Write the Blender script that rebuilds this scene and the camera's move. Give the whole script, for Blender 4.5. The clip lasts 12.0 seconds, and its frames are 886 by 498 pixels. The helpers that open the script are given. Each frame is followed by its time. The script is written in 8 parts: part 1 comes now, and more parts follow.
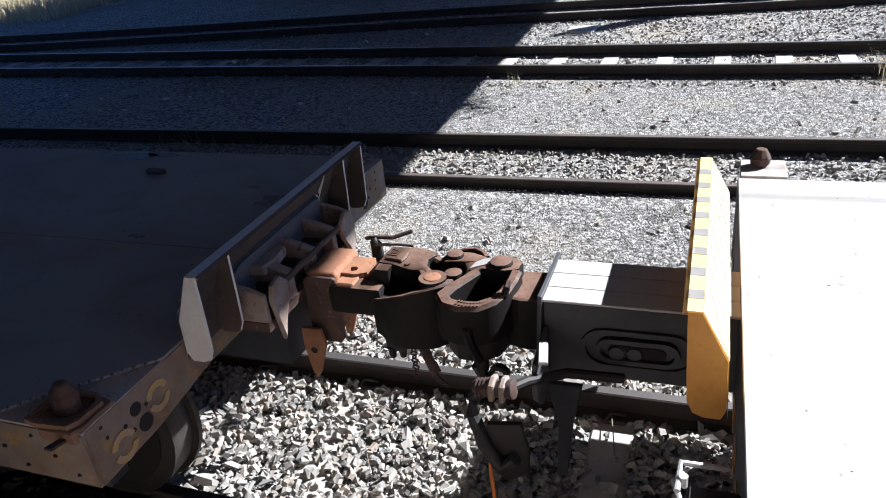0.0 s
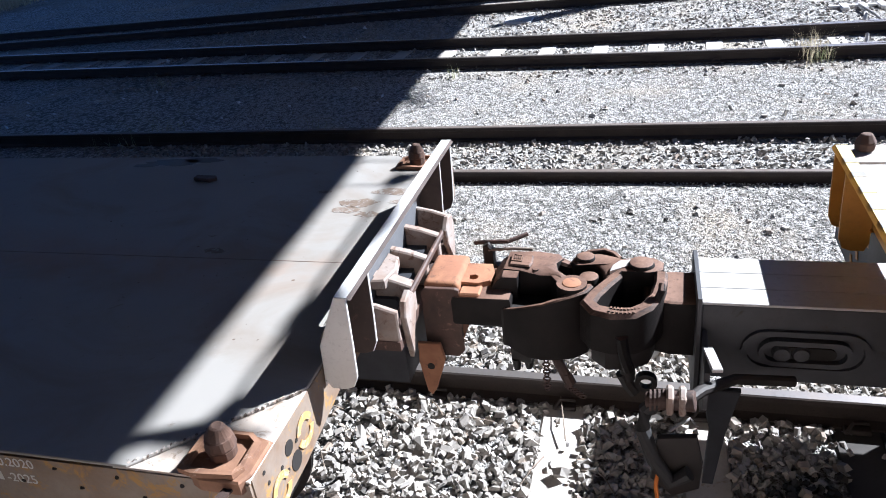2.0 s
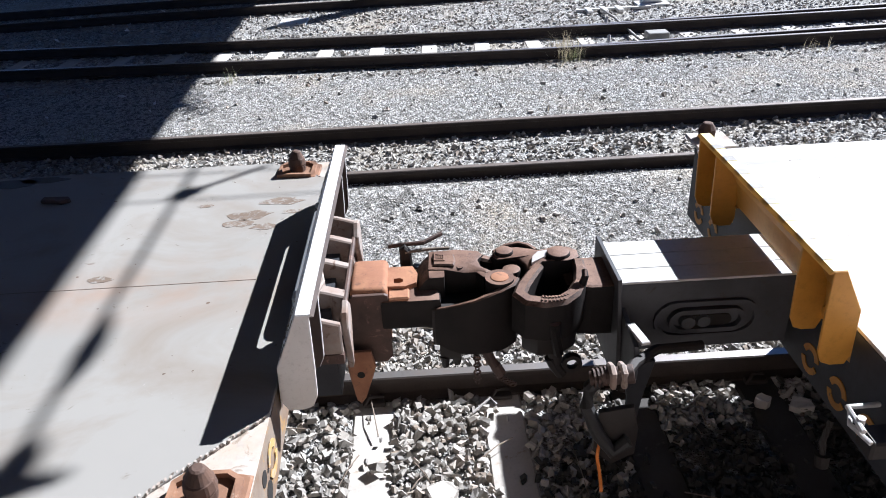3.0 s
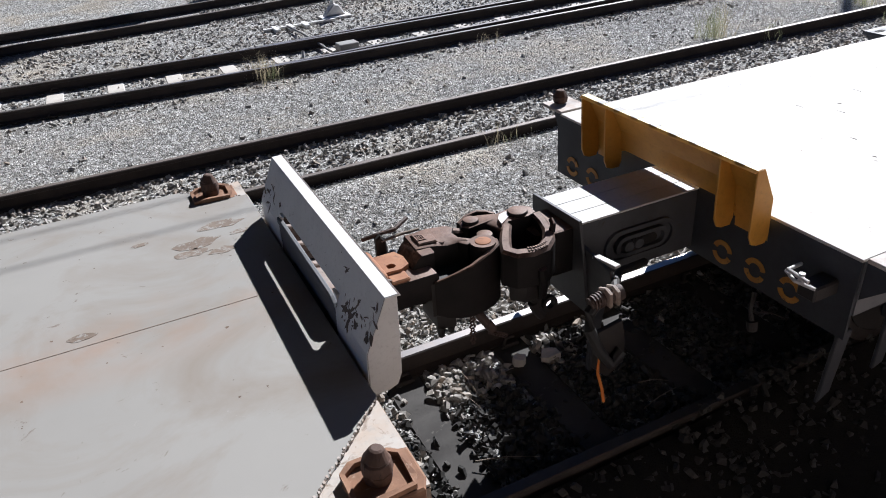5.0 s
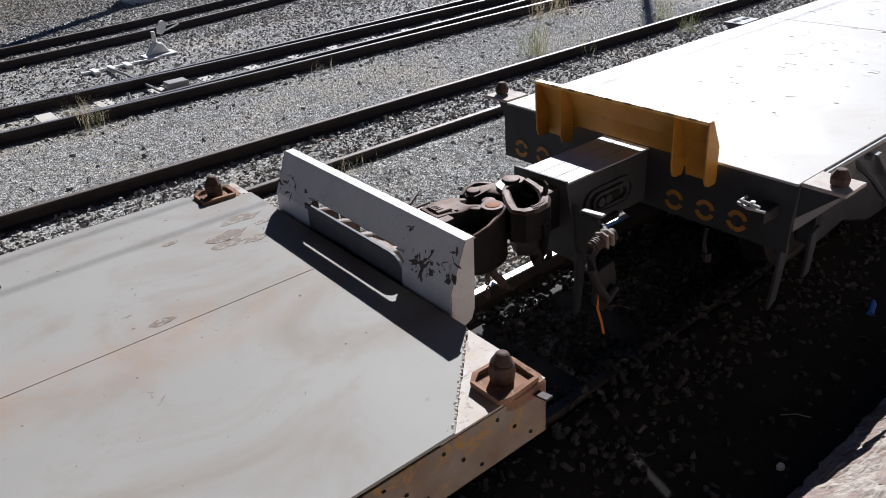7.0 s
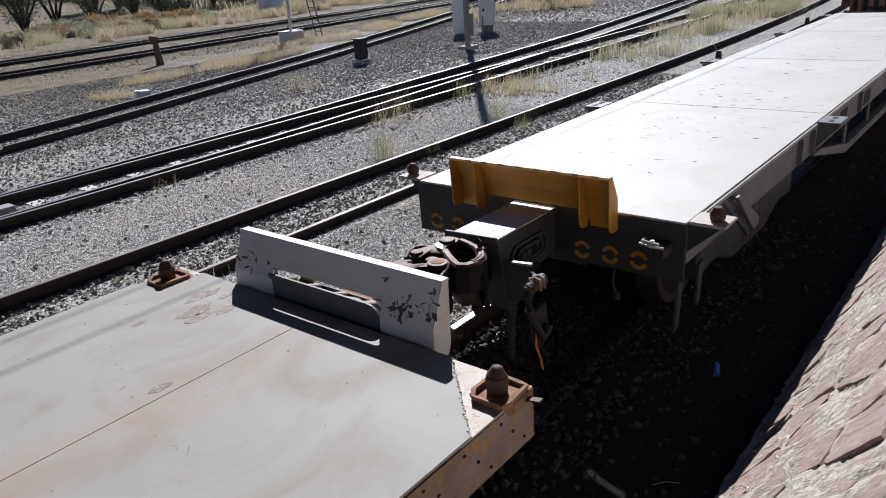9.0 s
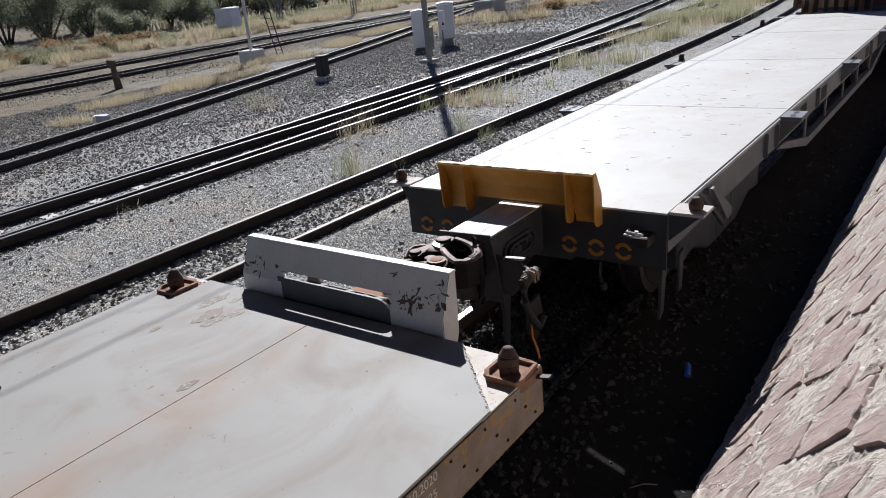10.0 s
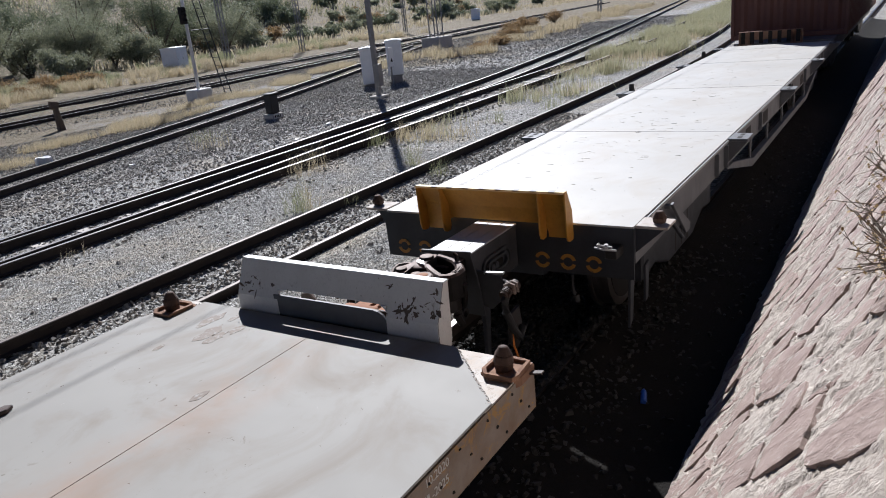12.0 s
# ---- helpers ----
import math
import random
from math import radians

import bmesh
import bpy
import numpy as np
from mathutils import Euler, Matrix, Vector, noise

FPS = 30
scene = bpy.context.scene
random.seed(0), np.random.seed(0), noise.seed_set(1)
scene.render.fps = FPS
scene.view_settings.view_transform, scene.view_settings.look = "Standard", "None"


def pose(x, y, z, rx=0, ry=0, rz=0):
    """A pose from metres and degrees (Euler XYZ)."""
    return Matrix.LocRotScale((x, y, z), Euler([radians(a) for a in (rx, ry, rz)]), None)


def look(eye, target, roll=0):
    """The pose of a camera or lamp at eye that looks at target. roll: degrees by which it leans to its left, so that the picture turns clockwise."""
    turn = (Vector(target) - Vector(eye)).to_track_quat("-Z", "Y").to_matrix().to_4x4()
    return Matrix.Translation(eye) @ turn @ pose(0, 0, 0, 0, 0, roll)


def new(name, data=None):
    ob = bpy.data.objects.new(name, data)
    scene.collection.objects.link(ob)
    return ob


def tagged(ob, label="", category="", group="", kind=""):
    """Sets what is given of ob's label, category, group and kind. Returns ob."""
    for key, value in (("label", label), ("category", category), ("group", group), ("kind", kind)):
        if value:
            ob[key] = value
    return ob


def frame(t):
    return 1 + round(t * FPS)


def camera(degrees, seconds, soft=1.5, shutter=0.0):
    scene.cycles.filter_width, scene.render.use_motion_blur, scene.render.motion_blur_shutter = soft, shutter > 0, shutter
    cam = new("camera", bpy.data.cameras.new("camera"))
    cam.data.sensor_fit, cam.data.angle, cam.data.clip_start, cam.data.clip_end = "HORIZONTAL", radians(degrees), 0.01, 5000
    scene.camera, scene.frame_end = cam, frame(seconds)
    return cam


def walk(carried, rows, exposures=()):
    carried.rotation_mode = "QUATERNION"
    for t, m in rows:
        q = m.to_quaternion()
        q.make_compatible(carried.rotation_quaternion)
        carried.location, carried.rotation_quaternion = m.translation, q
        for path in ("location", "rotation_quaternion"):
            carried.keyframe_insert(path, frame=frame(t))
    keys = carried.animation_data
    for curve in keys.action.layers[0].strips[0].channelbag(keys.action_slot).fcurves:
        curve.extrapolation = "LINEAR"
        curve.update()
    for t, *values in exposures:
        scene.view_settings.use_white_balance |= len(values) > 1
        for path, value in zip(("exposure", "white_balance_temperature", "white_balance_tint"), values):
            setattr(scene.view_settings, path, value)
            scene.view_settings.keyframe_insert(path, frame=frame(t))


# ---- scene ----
cam = camera(62.34, 12.0, soft=1.0)
PATH = [
    (0, pose(0.039, 0.062, 2.428, 62.767, 5.697, 18.928)),
    (0.5, pose(0.038, 0.054, 2.437, 61.602, 5.905, 17.875)),
    (1, pose(0.036, 0.063, 2.435, 60.640, 5.988, 17.249)),
    (1.5, pose(0.035, 0.066, 2.446, 61.085, 6.311, 15.466)),
    (2, pose(0.057, 0.057, 2.453, 61.675, 6.013, 14.182)),
    (2.5, pose(0.059, 0.032, 2.502, 62.276, 1.884, 4.559)),
    (3, pose(0.051, 0.004, 2.509, 60.391, 2.573, -2.255)),
    (3.5, pose(0.050, -0.011, 2.512, 60.413, 1.749, -8.660)),
    (3.7, pose(0.045, -0.022, 2.530, 59.912, 2.458, -10.596)),
    (5.3, pose(-0.048, -0.017, 2.543, 60.720, 2.973, -30.556)),
    (5.5, pose(-0.058, -0.014, 2.529, 60.948, 2.809, -33.135)),
    (6, pose(-0.068, -0.013, 2.539, 61.044, 3.422, -35.776)),
    (6.5, pose(-0.057, -0.019, 2.536, 61.459, 3.127, -37.210)),
    (6.7, pose(-0.058, -0.024, 2.546, 61.380, 3.349, -38.125)),
    (8.3, pose(0.041, -0.019, 2.525, 64.165, 3.781, -45.116)),
    (8.5, pose(0.040, -0.024, 2.533, 65.077, 4.089, -46.709)),
    (9, pose(-0.024, -0.018, 2.534, 68.565, 3.974, -51.368)),
    (9.5, pose(-0.027, -0.022, 2.540, 68.984, 4.815, -53.187)),
    (10, pose(-0.031, -0.026, 2.544, 69.301, 5.442, -54.462)),
    (10.5, pose(-0.029, -0.026, 2.546, 70.092, 5.708, -55.544)),
    (11, pose(-0.034, -0.028, 2.552, 70.774, 5.968, -56.525)),
    (11.5, pose(-0.027, -0.027, 2.547, 71.315, 5.970, -57.445)),
    (12, pose(-0.029, -0.027, 2.549, 71.542, 5.864, -58.409)),
]
EXPOSURES = [(0.0, 1.56, 5400, 10), (0.5, 1.56, 5390, 10), (1.0, 1.68, 5310, 10), (1.5, 1.88, 5260, 10), (2.0, 1.88, 5260, 10), (2.5, 1.78, 5250, 10), (3.0, 1.54, 5330, 10),
             (3.7, 1.32, 5410, 10), (5.3, 0.92, 5470, 10), (6.7, 0.80, 5490, 10), (8.3, 0.73, 5490, 10), (12.0, 0.74, 5490, 10)]
walk(cam, PATH, EXPOSURES)

# how far the train has rolled: seconds, metres
ROLL = [
    (0, 0.000), (0.5, 0.171), (1, 0.354), (1.5, 0.551), (2, 0.780), (2.5, 1.027),
    (3, 1.286), (3.5, 1.568), (3.7, 1.675), (5.3, 2.401), (5.5, 2.487), (6, 2.719),
    (6.5, 2.945), (6.7, 3.032), (8.3, 3.677), (8.5, 3.736), (9, 3.838), (9.5, 3.977),
    (10, 4.110), (10.5, 4.218), (11, 4.309), (11.5, 4.387), (12, 4.445),
]
# ---- daylight ----
SUN = Vector((1.0, 0.79, 0.98)).normalized()
world = bpy.data.worlds.new("sky")
scene.world = world
world.use_nodes = True
wn = world.node_tree.nodes
sky = wn.new("ShaderNodeTexSky")
sky.sky_type = "NISHITA"
sky.sun_disc = False
sky.sun_elevation = math.asin(SUN.z)
sky.sun_rotation = math.atan2(SUN.x, SUN.y)
sky.altitude, sky.air_density, sky.dust_density, sky.ozone_density = 2400, 0.50, 0.0, 6.0
wn["Background"].inputs["Strength"].default_value = 0.05
world.node_tree.links.new(sky.outputs["Color"], wn["Background"].inputs["Color"])
sun_data = bpy.data.lights.new("sun", "SUN")
sun_data.energy, sun_data.angle, sun_data.color = 5.0, radians(0.53), (1.0, 0.905, 0.79)
sun = new("sun", sun_data)
sun.matrix_world = look(SUN * 60, (0, 0, 0))

# ---- materials ----
def nodes_of(name):
    m = bpy.data.materials.new(name)
    m.use_nodes = True
    nt = m.node_tree
    return m, nt, nt.nodes, nt.links, nt.nodes["Principled BSDF"]


def coord(nt, scale=(1, 1, 1)):
    tc = nt.nodes.new("ShaderNodeTexCoord")
    mp = nt.nodes.new("ShaderNodeMapping")
    mp.inputs["Scale"].default_value = scale
    nt.links.new(tc.outputs["Object"], mp.inputs["Vector"])
    return mp.outputs["Vector"]


def noise_tex(nt, vec, scale, detail=6, rough=0.6, distort=0.0):
    n = nt.nodes.new("ShaderNodeTexNoise")
    n.inputs["Scale"].default_value, n.inputs["Detail"].default_value = scale, detail
    n.inputs["Roughness"].default_value, n.inputs["Distortion"].default_value = rough, distort
    nt.links.new(vec, n.inputs["Vector"])
    return n.outputs["Fac"]


def ramp(nt, fac, a, b):
    r = nt.nodes.new("ShaderNodeMapRange")
    r.inputs["From Min"].default_value, r.inputs["From Max"].default_value = a, b
    r.clamp = True
    nt.links.new(fac, r.inputs["Value"])
    return r.outputs["Result"]


def mix(nt, fac, a, b):
    m = nt.nodes.new("ShaderNodeMix")
    m.data_type = "RGBA"
    if isinstance(fac, float):
        m.inputs["Factor"].default_value = fac
    else:
        nt.links.new(fac, m.inputs["Factor"])
    for k, v in ((6, a), (7, b)):
        if isinstance(v, tuple):
            m.inputs[k].default_value = (*v, 1)
        else:
            nt.links.new(v, m.inputs[k])
    return m.outputs[2]


def bump(nt, bsdf, h, strength, dist):
    b = nt.nodes.new("ShaderNodeBump")
    b.inputs["Strength"].default_value, b.inputs["Distance"].default_value = strength, dist
    nt.links.new(h, b.inputs["Height"])
    nt.links.new(b.outputs["Normal"], bsdf.inputs["Normal"])


def weathered(name, base, base2, worn=None, amount=0.45, rough=0.6, metal=0.0, grain=40.0, patch=3.0,
              relief=0.3, depth=0.002, stretch=(1, 1, 1), spec=0.5):
    """Paint, rust or stone: two tones in large patches, a worn third tone in spots, fine grain."""
    m, nt, ns, ln, bs = nodes_of(name)
    v = coord(nt, stretch)
    big, fine = noise_tex(nt, v, patch, 5), noise_tex(nt, v, grain, 8, 0.7)
    c = mix(nt, ramp(nt, big, 0.35, 0.65), base, base2)
    dark = tuple(x * 0.72 for x in base)
    c = mix(nt, ramp(nt, fine, 0.52, 0.78), c, dark)
    if worn:
        spots = noise_tex(nt, v, patch * 2.3, 9, 0.72, 0.6)
        c = mix(nt, ramp(nt, spots, 1 - amount, 1 - amount + 0.09), c, worn)
    ln.new(c, bs.inputs["Base Color"])
    r = nt.nodes.new("ShaderNodeMapRange")
    r.inputs["To Min"].default_value, r.inputs["To Max"].default_value = rough - 0.1, min(1, rough + 0.15)
    ln.new(big, r.inputs["Value"])
    ln.new(r.outputs["Result"], bs.inputs["Roughness"])
    bs.inputs["Metallic"].default_value = metal
    bs.inputs["Specular IOR Level"].default_value = spec
    bump(nt, bs, fine, relief, depth)
    return m


def bedded_stone(name, base, base2, pale):
    """Cleft slab stone: flat brown faces, each stone its own tone, bleached streaks and fine clefts along the bedding."""
    m, nt, ns, ln, bs = nodes_of(name)
    v = coord(nt)
    slant = radians(116)
    up = Vector((0, -0.6, 1)).normalized()
    along = Vector((math.cos(slant), 0, 0)) + up * math.sin(slant)
    across = Vector((-math.sin(slant), 0, 0)) + up * math.cos(slant)
    cmb = nt.nodes.new("ShaderNodeCombineXYZ")
    for axis, d, k in (("X", along, 1.0), ("Y", across, 4.0)):
        dot = nt.nodes.new("ShaderNodeVectorMath")
        dot.operation = "DOT_PRODUCT"
        ln.new(v, dot.inputs[0])
        dot.inputs[1].default_value = d * k
        ln.new(dot.outputs["Value"], cmb.inputs[axis])
    b = cmb.outputs["Vector"]
    info = nt.nodes.new("ShaderNodeObjectInfo")
    big = noise_tex(nt, v, 3.0, 5)
    c = mix(nt, info.outputs["Random"], base, base2)
    c = mix(nt, ramp(nt, big, 0.42, 0.75), c, tuple(x * 1.18 for x in base))
    streak = noise_tex(nt, b, 7.0, 9, 0.72, 0.4)
    c = mix(nt, ramp(nt, streak, 0.56, 0.68), c, pale)
    cleft = noise_tex(nt, b, 4.6, 9, 0.78, 0.8)
    c = mix(nt, ramp(nt, cleft, 0.665, 0.70), c, tuple(x * 0.35 for x in base))
    speck = noise_tex(nt, v, 60, 6, 0.7)
    c = mix(nt, ramp(nt, speck, 0.58, 0.8), c, tuple(x * 0.7 for x in base))
    ln.new(c, bs.inputs["Base Color"])
    bs.inputs["Roughness"].default_value = 0.85
    bs.inputs["Specular IOR Level"].default_value = 0.3
    h = nt.nodes.new("ShaderNodeMath")
    h.operation = "MULTIPLY_ADD"
    ln.new(ramp(nt, cleft, 0.60, 0.72), h.inputs[0])
    h.inputs[1].default_value = -1.0
    ln.new(streak, h.inputs[2])
    bump(nt, bs, h.outputs[0], 1.0, 0.02)
    return m


def shaded_metal(name, shade_tone, shade_tone2, top_tone, top_tone2, rough=0.6):
    """Cast steel: near-black shade painted on its sides, rust brown on what looks up."""
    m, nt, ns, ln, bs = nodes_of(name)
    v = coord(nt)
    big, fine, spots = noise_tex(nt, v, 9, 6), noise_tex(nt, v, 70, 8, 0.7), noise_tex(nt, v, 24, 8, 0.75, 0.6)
    shaded = mix(nt, ramp(nt, big, 0.35, 0.65), shade_tone, shade_tone2)
    dry = mix(nt, ramp(nt, big, 0.38, 0.62), top_tone, top_tone2)
    dry = mix(nt, ramp(nt, spots, 0.60, 0.70), dry, tuple(min(1, c * 1.6) for c in top_tone))
    dry = mix(nt, ramp(nt, fine, 0.55, 0.8), dry, shade_tone2)
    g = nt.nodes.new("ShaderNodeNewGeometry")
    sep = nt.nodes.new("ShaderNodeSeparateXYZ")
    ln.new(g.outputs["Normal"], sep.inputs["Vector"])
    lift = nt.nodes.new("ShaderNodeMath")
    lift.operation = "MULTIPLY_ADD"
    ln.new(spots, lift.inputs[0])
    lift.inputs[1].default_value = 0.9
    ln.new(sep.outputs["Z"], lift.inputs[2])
    c = mix(nt, ramp(nt, lift.outputs[0], 0.95, 1.4), shaded, dry)
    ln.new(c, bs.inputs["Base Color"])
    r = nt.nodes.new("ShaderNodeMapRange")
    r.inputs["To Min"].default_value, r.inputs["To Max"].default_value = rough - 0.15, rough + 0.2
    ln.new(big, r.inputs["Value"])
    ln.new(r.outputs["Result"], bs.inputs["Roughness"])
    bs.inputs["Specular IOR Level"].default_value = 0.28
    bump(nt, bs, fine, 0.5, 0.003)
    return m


def stony(name, tones, rough=0.9, grain=60.0, relief=0.5, depth=0.003):
    """Loose stones: each island its own tone, with a fine grain."""
    m, nt, ns, ln, bs = nodes_of(name)
    g = nt.nodes.new("ShaderNodeNewGeometry")
    cr = nt.nodes.new("ShaderNodeValToRGB")
    cr.color_ramp.interpolation = "LINEAR"
    els = cr.color_ramp.elements
    for i, t in enumerate(tones):
        e = els[i] if i < 2 else els.new(i / (len(tones) - 1))
        e.position, e.color = i / (len(tones) - 1), (*t, 1)
    ln.new(g.outputs["Random Per Island"], cr.inputs["Fac"])
    v = coord(nt)
    fine = noise_tex(nt, v, grain, 6, 0.7)
    c = mix(nt, ramp(nt, fine, 0.55, 0.9), cr.outputs["Color"], tuple(0.3 * x for x in tones[1]))
    ln.new(c, bs.inputs["Base Color"])
    bs.inputs["Roughness"].default_value = rough
    bump(nt, bs, fine, relief, depth)
    return m


def gravel_ground(name):
    """The yard's ground: grey crushed stone with earthy patches, going over to dry soil far off."""
    m, nt, ns, ln, bs = nodes_of(name)
    v = coord(nt)
    vo = nt.nodes.new("ShaderNodeTexVoronoi")
    vo.inputs["Scale"].default_value = 42
    ln.new(v, vo.inputs["Vector"])
    vo2 = nt.nodes.new("ShaderNodeTexVoronoi")
    vo2.inputs["Scale"].default_value = 95
    ln.new(v, vo2.inputs["Vector"])
    sep = nt.nodes.new("ShaderNodeSeparateColor")
    ln.new(vo.outputs["Color"], sep.inputs["Color"])
    c = mix(nt, sep.outputs["Red"], (0.29, 0.285, 0.275), (0.64, 0.63, 0.61))
    c = mix(nt, ramp(nt, vo.outputs["Distance"], 0.40, 0.85), c, (0.14, 0.135, 0.125))
    coarse = nt.nodes.new("ShaderNodeTexVoronoi")
    coarse.inputs["Scale"].default_value = 17
    ln.new(v, coarse.inputs["Vector"])
    c = mix(nt, ramp(nt, coarse.outputs["Distance"], 0.50, 0.70), c, (0.15, 0.145, 0.135))
    big = noise_tex(nt, v, 0.55, 8, 0.72)
    c = mix(nt, ramp(nt, big, 0.5, 0.68), c, (0.40, 0.355, 0.29))
    clump = noise_tex(nt, v, 3.1, 8, 0.75)
    c = mix(nt, ramp(nt, clump, 0.58, 0.76), c, (0.24, 0.225, 0.20))
    sepv = nt.nodes.new("ShaderNodeSeparateXYZ")
    ln.new(v, sepv.inputs["Vector"])
    mid = noise_tex(nt, v, 0.14, 7, 0.7)
    far = nt.nodes.new("ShaderNodeMath")
    far.operation = "ADD"
    ln.new(ramp(nt, sepv.outputs["Y"], 13, 44), far.inputs[0])
    ln.new(mid, far.inputs[1])
    soil = mix(nt, ramp(nt, noise_tex(nt, v, 1.3, 8, 0.7), 0.35, 0.7), (0.215, 0.175, 0.12), (0.12, 0.105, 0.068))
    c = mix(nt, ramp(nt, far.outputs[0], 0.62, 0.8), c, soil)
    ln.new(c, bs.inputs["Base Color"])
    bs.inputs["Roughness"].default_value = 0.95
    bs.inputs["Specular IOR Level"].default_value = 0.2
    h = nt.nodes.new("ShaderNodeMath")
    h.operation = "ADD"
    ln.new(vo.outputs["Distance"], h.inputs[0])
    ln.new(vo2.outputs["Distance"], h.inputs[1])
    bump(nt, bs, h.outputs[0], 0.9, 0.014)
    return m


def deck_paint(name, base, rust, dirt, rough, seam_rust):
    """Flat steel deck: dull grey paint, scuffs, faint rust bleeding along the weld, small chips."""
    m, nt, ns, ln, bs = nodes_of(name)
    v = coord(nt)
    vs = coord(nt, (0.8, 1.0, 1.0))
    big = noise_tex(nt, v, 0.9, 5, 0.55)
    c = mix(nt, ramp(nt, big, 0.3, 0.7), base, tuple(x * 0.86 for x in base))
    wash = noise_tex(nt, vs, 1.9, 7, 0.62, 0.8)
    c = mix(nt, ramp(nt, wash, 0.47, 0.72), c, rust)
    scuff = noise_tex(nt, vs, 9.0, 8, 0.75, 1.2)
    c = mix(nt, ramp(nt, scuff, 0.64, 0.69), c, dirt)
    chips = noise_tex(nt, v, 26.0, 3, 0.5)
    c = mix(nt, ramp(nt, chips, 0.735, 0.75), c, (0.10, 0.07, 0.05))
    pale = noise_tex(nt, vs, 11.0, 8, 0.78, 1.0)
    c = mix(nt, ramp(nt, pale, 0.655, 0.74), c, tuple(min(0.85, x * 1.45) for x in base))
    sepv = nt.nodes.new("ShaderNodeSeparateXYZ")
    ln.new(v, sepv.inputs["Vector"])
    ab = nt.nodes.new("ShaderNodeMath")
    ab.operation = "ABSOLUTE"
    ln.new(sepv.outputs["Y"], ab.inputs[0])
    near_seam = ramp(nt, ab.outputs[0], 0.32, 0.0)
    mul = nt.nodes.new("ShaderNodeMath")
    mul.operation = "MULTIPLY"
    ln.new(near_seam, mul.inputs[0])
    ln.new(ramp(nt, noise_tex(nt, vs, 2.6, 6), 0.4, 0.8), mul.inputs[1])
    mul2 = nt.nodes.new("ShaderNodeMath")
    mul2.operation = "MULTIPLY"
    ln.new(mul.outputs[0], mul2.inputs[0])
    mul2.inputs[1].default_value = seam_rust
    c = mix(nt, mul2.outputs[0], c, (0.30, 0.17, 0.10))
    ln.new(c, bs.inputs["Base Color"])
    r = nt.nodes.new("ShaderNodeMapRange")
    r.inputs["To Min"].default_value, r.inputs["To Max"].default_value = rough - 0.08, rough + 0.12
    ln.new(wash, r.inputs["Value"])
    ln.new(r.outputs["Result"], bs.inputs["Roughness"])
    bs.inputs["Specular IOR Level"].default_value = 0.3
    mottled = noise_tex(nt, v, 2.2, 3)
    bump(nt, bs, mottled, 0.25, 0.004)
    return m


def leafy(name, a, b, rough=0.7, sheen=0.3):
    m, nt, ns, ln, bs = nodes_of(name)
    g = nt.nodes.new("ShaderNodeNewGeometry")
    c = mix(nt, g.outputs["Random Per Island"], a, b)
    ln.new(c, bs.inputs["Base Color"])
    bs.inputs["Roughness"].default_value = rough
    bs.inputs["Transmission Weight"].default_value = 0.0
    tr = nt.nodes.new("ShaderNodeBsdfTranslucent")
    ln.new(c, tr.inputs["Color"])
    ms = nt.nodes.new("ShaderNodeMixShader")
    ms.inputs[0].default_value = sheen
    ln.new(bs.outputs[0], ms.inputs[1])
    ln.new(tr.outputs[0], ms.inputs[2])
    ln.new(ms.outputs[0], nt.nodes["Material Output"].inputs["Surface"])
    return m


GROUND = gravel_ground("yard_gravel")
BALLAST = stony("ballast_stone", [(0.17, 0.162, 0.153), (0.36, 0.338, 0.308), (0.25, 0.235, 0.213), (0.41, 0.385, 0.348), (0.29, 0.238, 0.19)])
FAR_BALLAST = stony("dark_weathered_ballast", [(0.09, 0.086, 0.08), (0.33, 0.31, 0.282), (0.16, 0.15, 0.137), (0.42, 0.40, 0.367), (0.14, 0.122, 0.10)])
CHIPPINGS = stony("fine_stone", [(0.30, 0.286, 0.265), (0.53, 0.507, 0.47), (0.42, 0.402, 0.374), (0.60, 0.577, 0.538), (0.38, 0.348, 0.312)], grain=120)
RAIL_SIDE = weathered("rail_rust", (0.042, 0.035, 0.032), (0.060, 0.048, 0.042), None, rough=0.85, grain=90, patch=6, depth=0.001, spec=0.25)
RAIL_TOP = weathered("rail_head_steel", (0.36, 0.34, 0.33), (0.28, 0.25, 0.23), (0.18, 0.12, 0.09), 0.36, rough=0.38, metal=0.85, grain=30, patch=5, relief=0.1)
RAIL_SHADED = weathered("shaded_rail_head", (0.055, 0.055, 0.06), (0.04, 0.04, 0.044), None, rough=0.32, metal=0.5, grain=40, patch=6, relief=0.1)
RAIL_DULL = weathered("rusty_rail_head", (0.17, 0.145, 0.13), (0.12, 0.095, 0.08), (0.24, 0.215, 0.20), 0.42, rough=0.55, metal=0.35, grain=40, patch=6, relief=0.15)
CONCRETE = weathered("sleeper_concrete", (0.50, 0.47, 0.43), (0.42, 0.39, 0.35), (0.30, 0.25, 0.20), 0.40, rough=0.92, grain=55, patch=4)
SHADED_CONCRETE = weathered("shade_darkened_concrete", (0.05, 0.046, 0.042), (0.035, 0.032, 0.03), (0.10, 0.092, 0.082), 0.38, rough=0.9, grain=55, patch=4)
DECK_1 = deck_paint("grey_deck_paint", (0.288, 0.277, 0.258), (0.225, 0.196, 0.166), (0.17, 0.14, 0.12), 0.68, 0.8)
DECK_2 = deck_paint("pale_deck_paint", (0.46, 0.446, 0.42), (0.40, 0.37, 0.33), (0.25, 0.22, 0.195), 0.58, 0.12)
FRAME_GREY = weathered("frame_grey_paint", (0.112, 0.116, 0.124), (0.085, 0.088, 0.095), (0.16, 0.085, 0.05), 0.36, rough=0.6, patch=4)
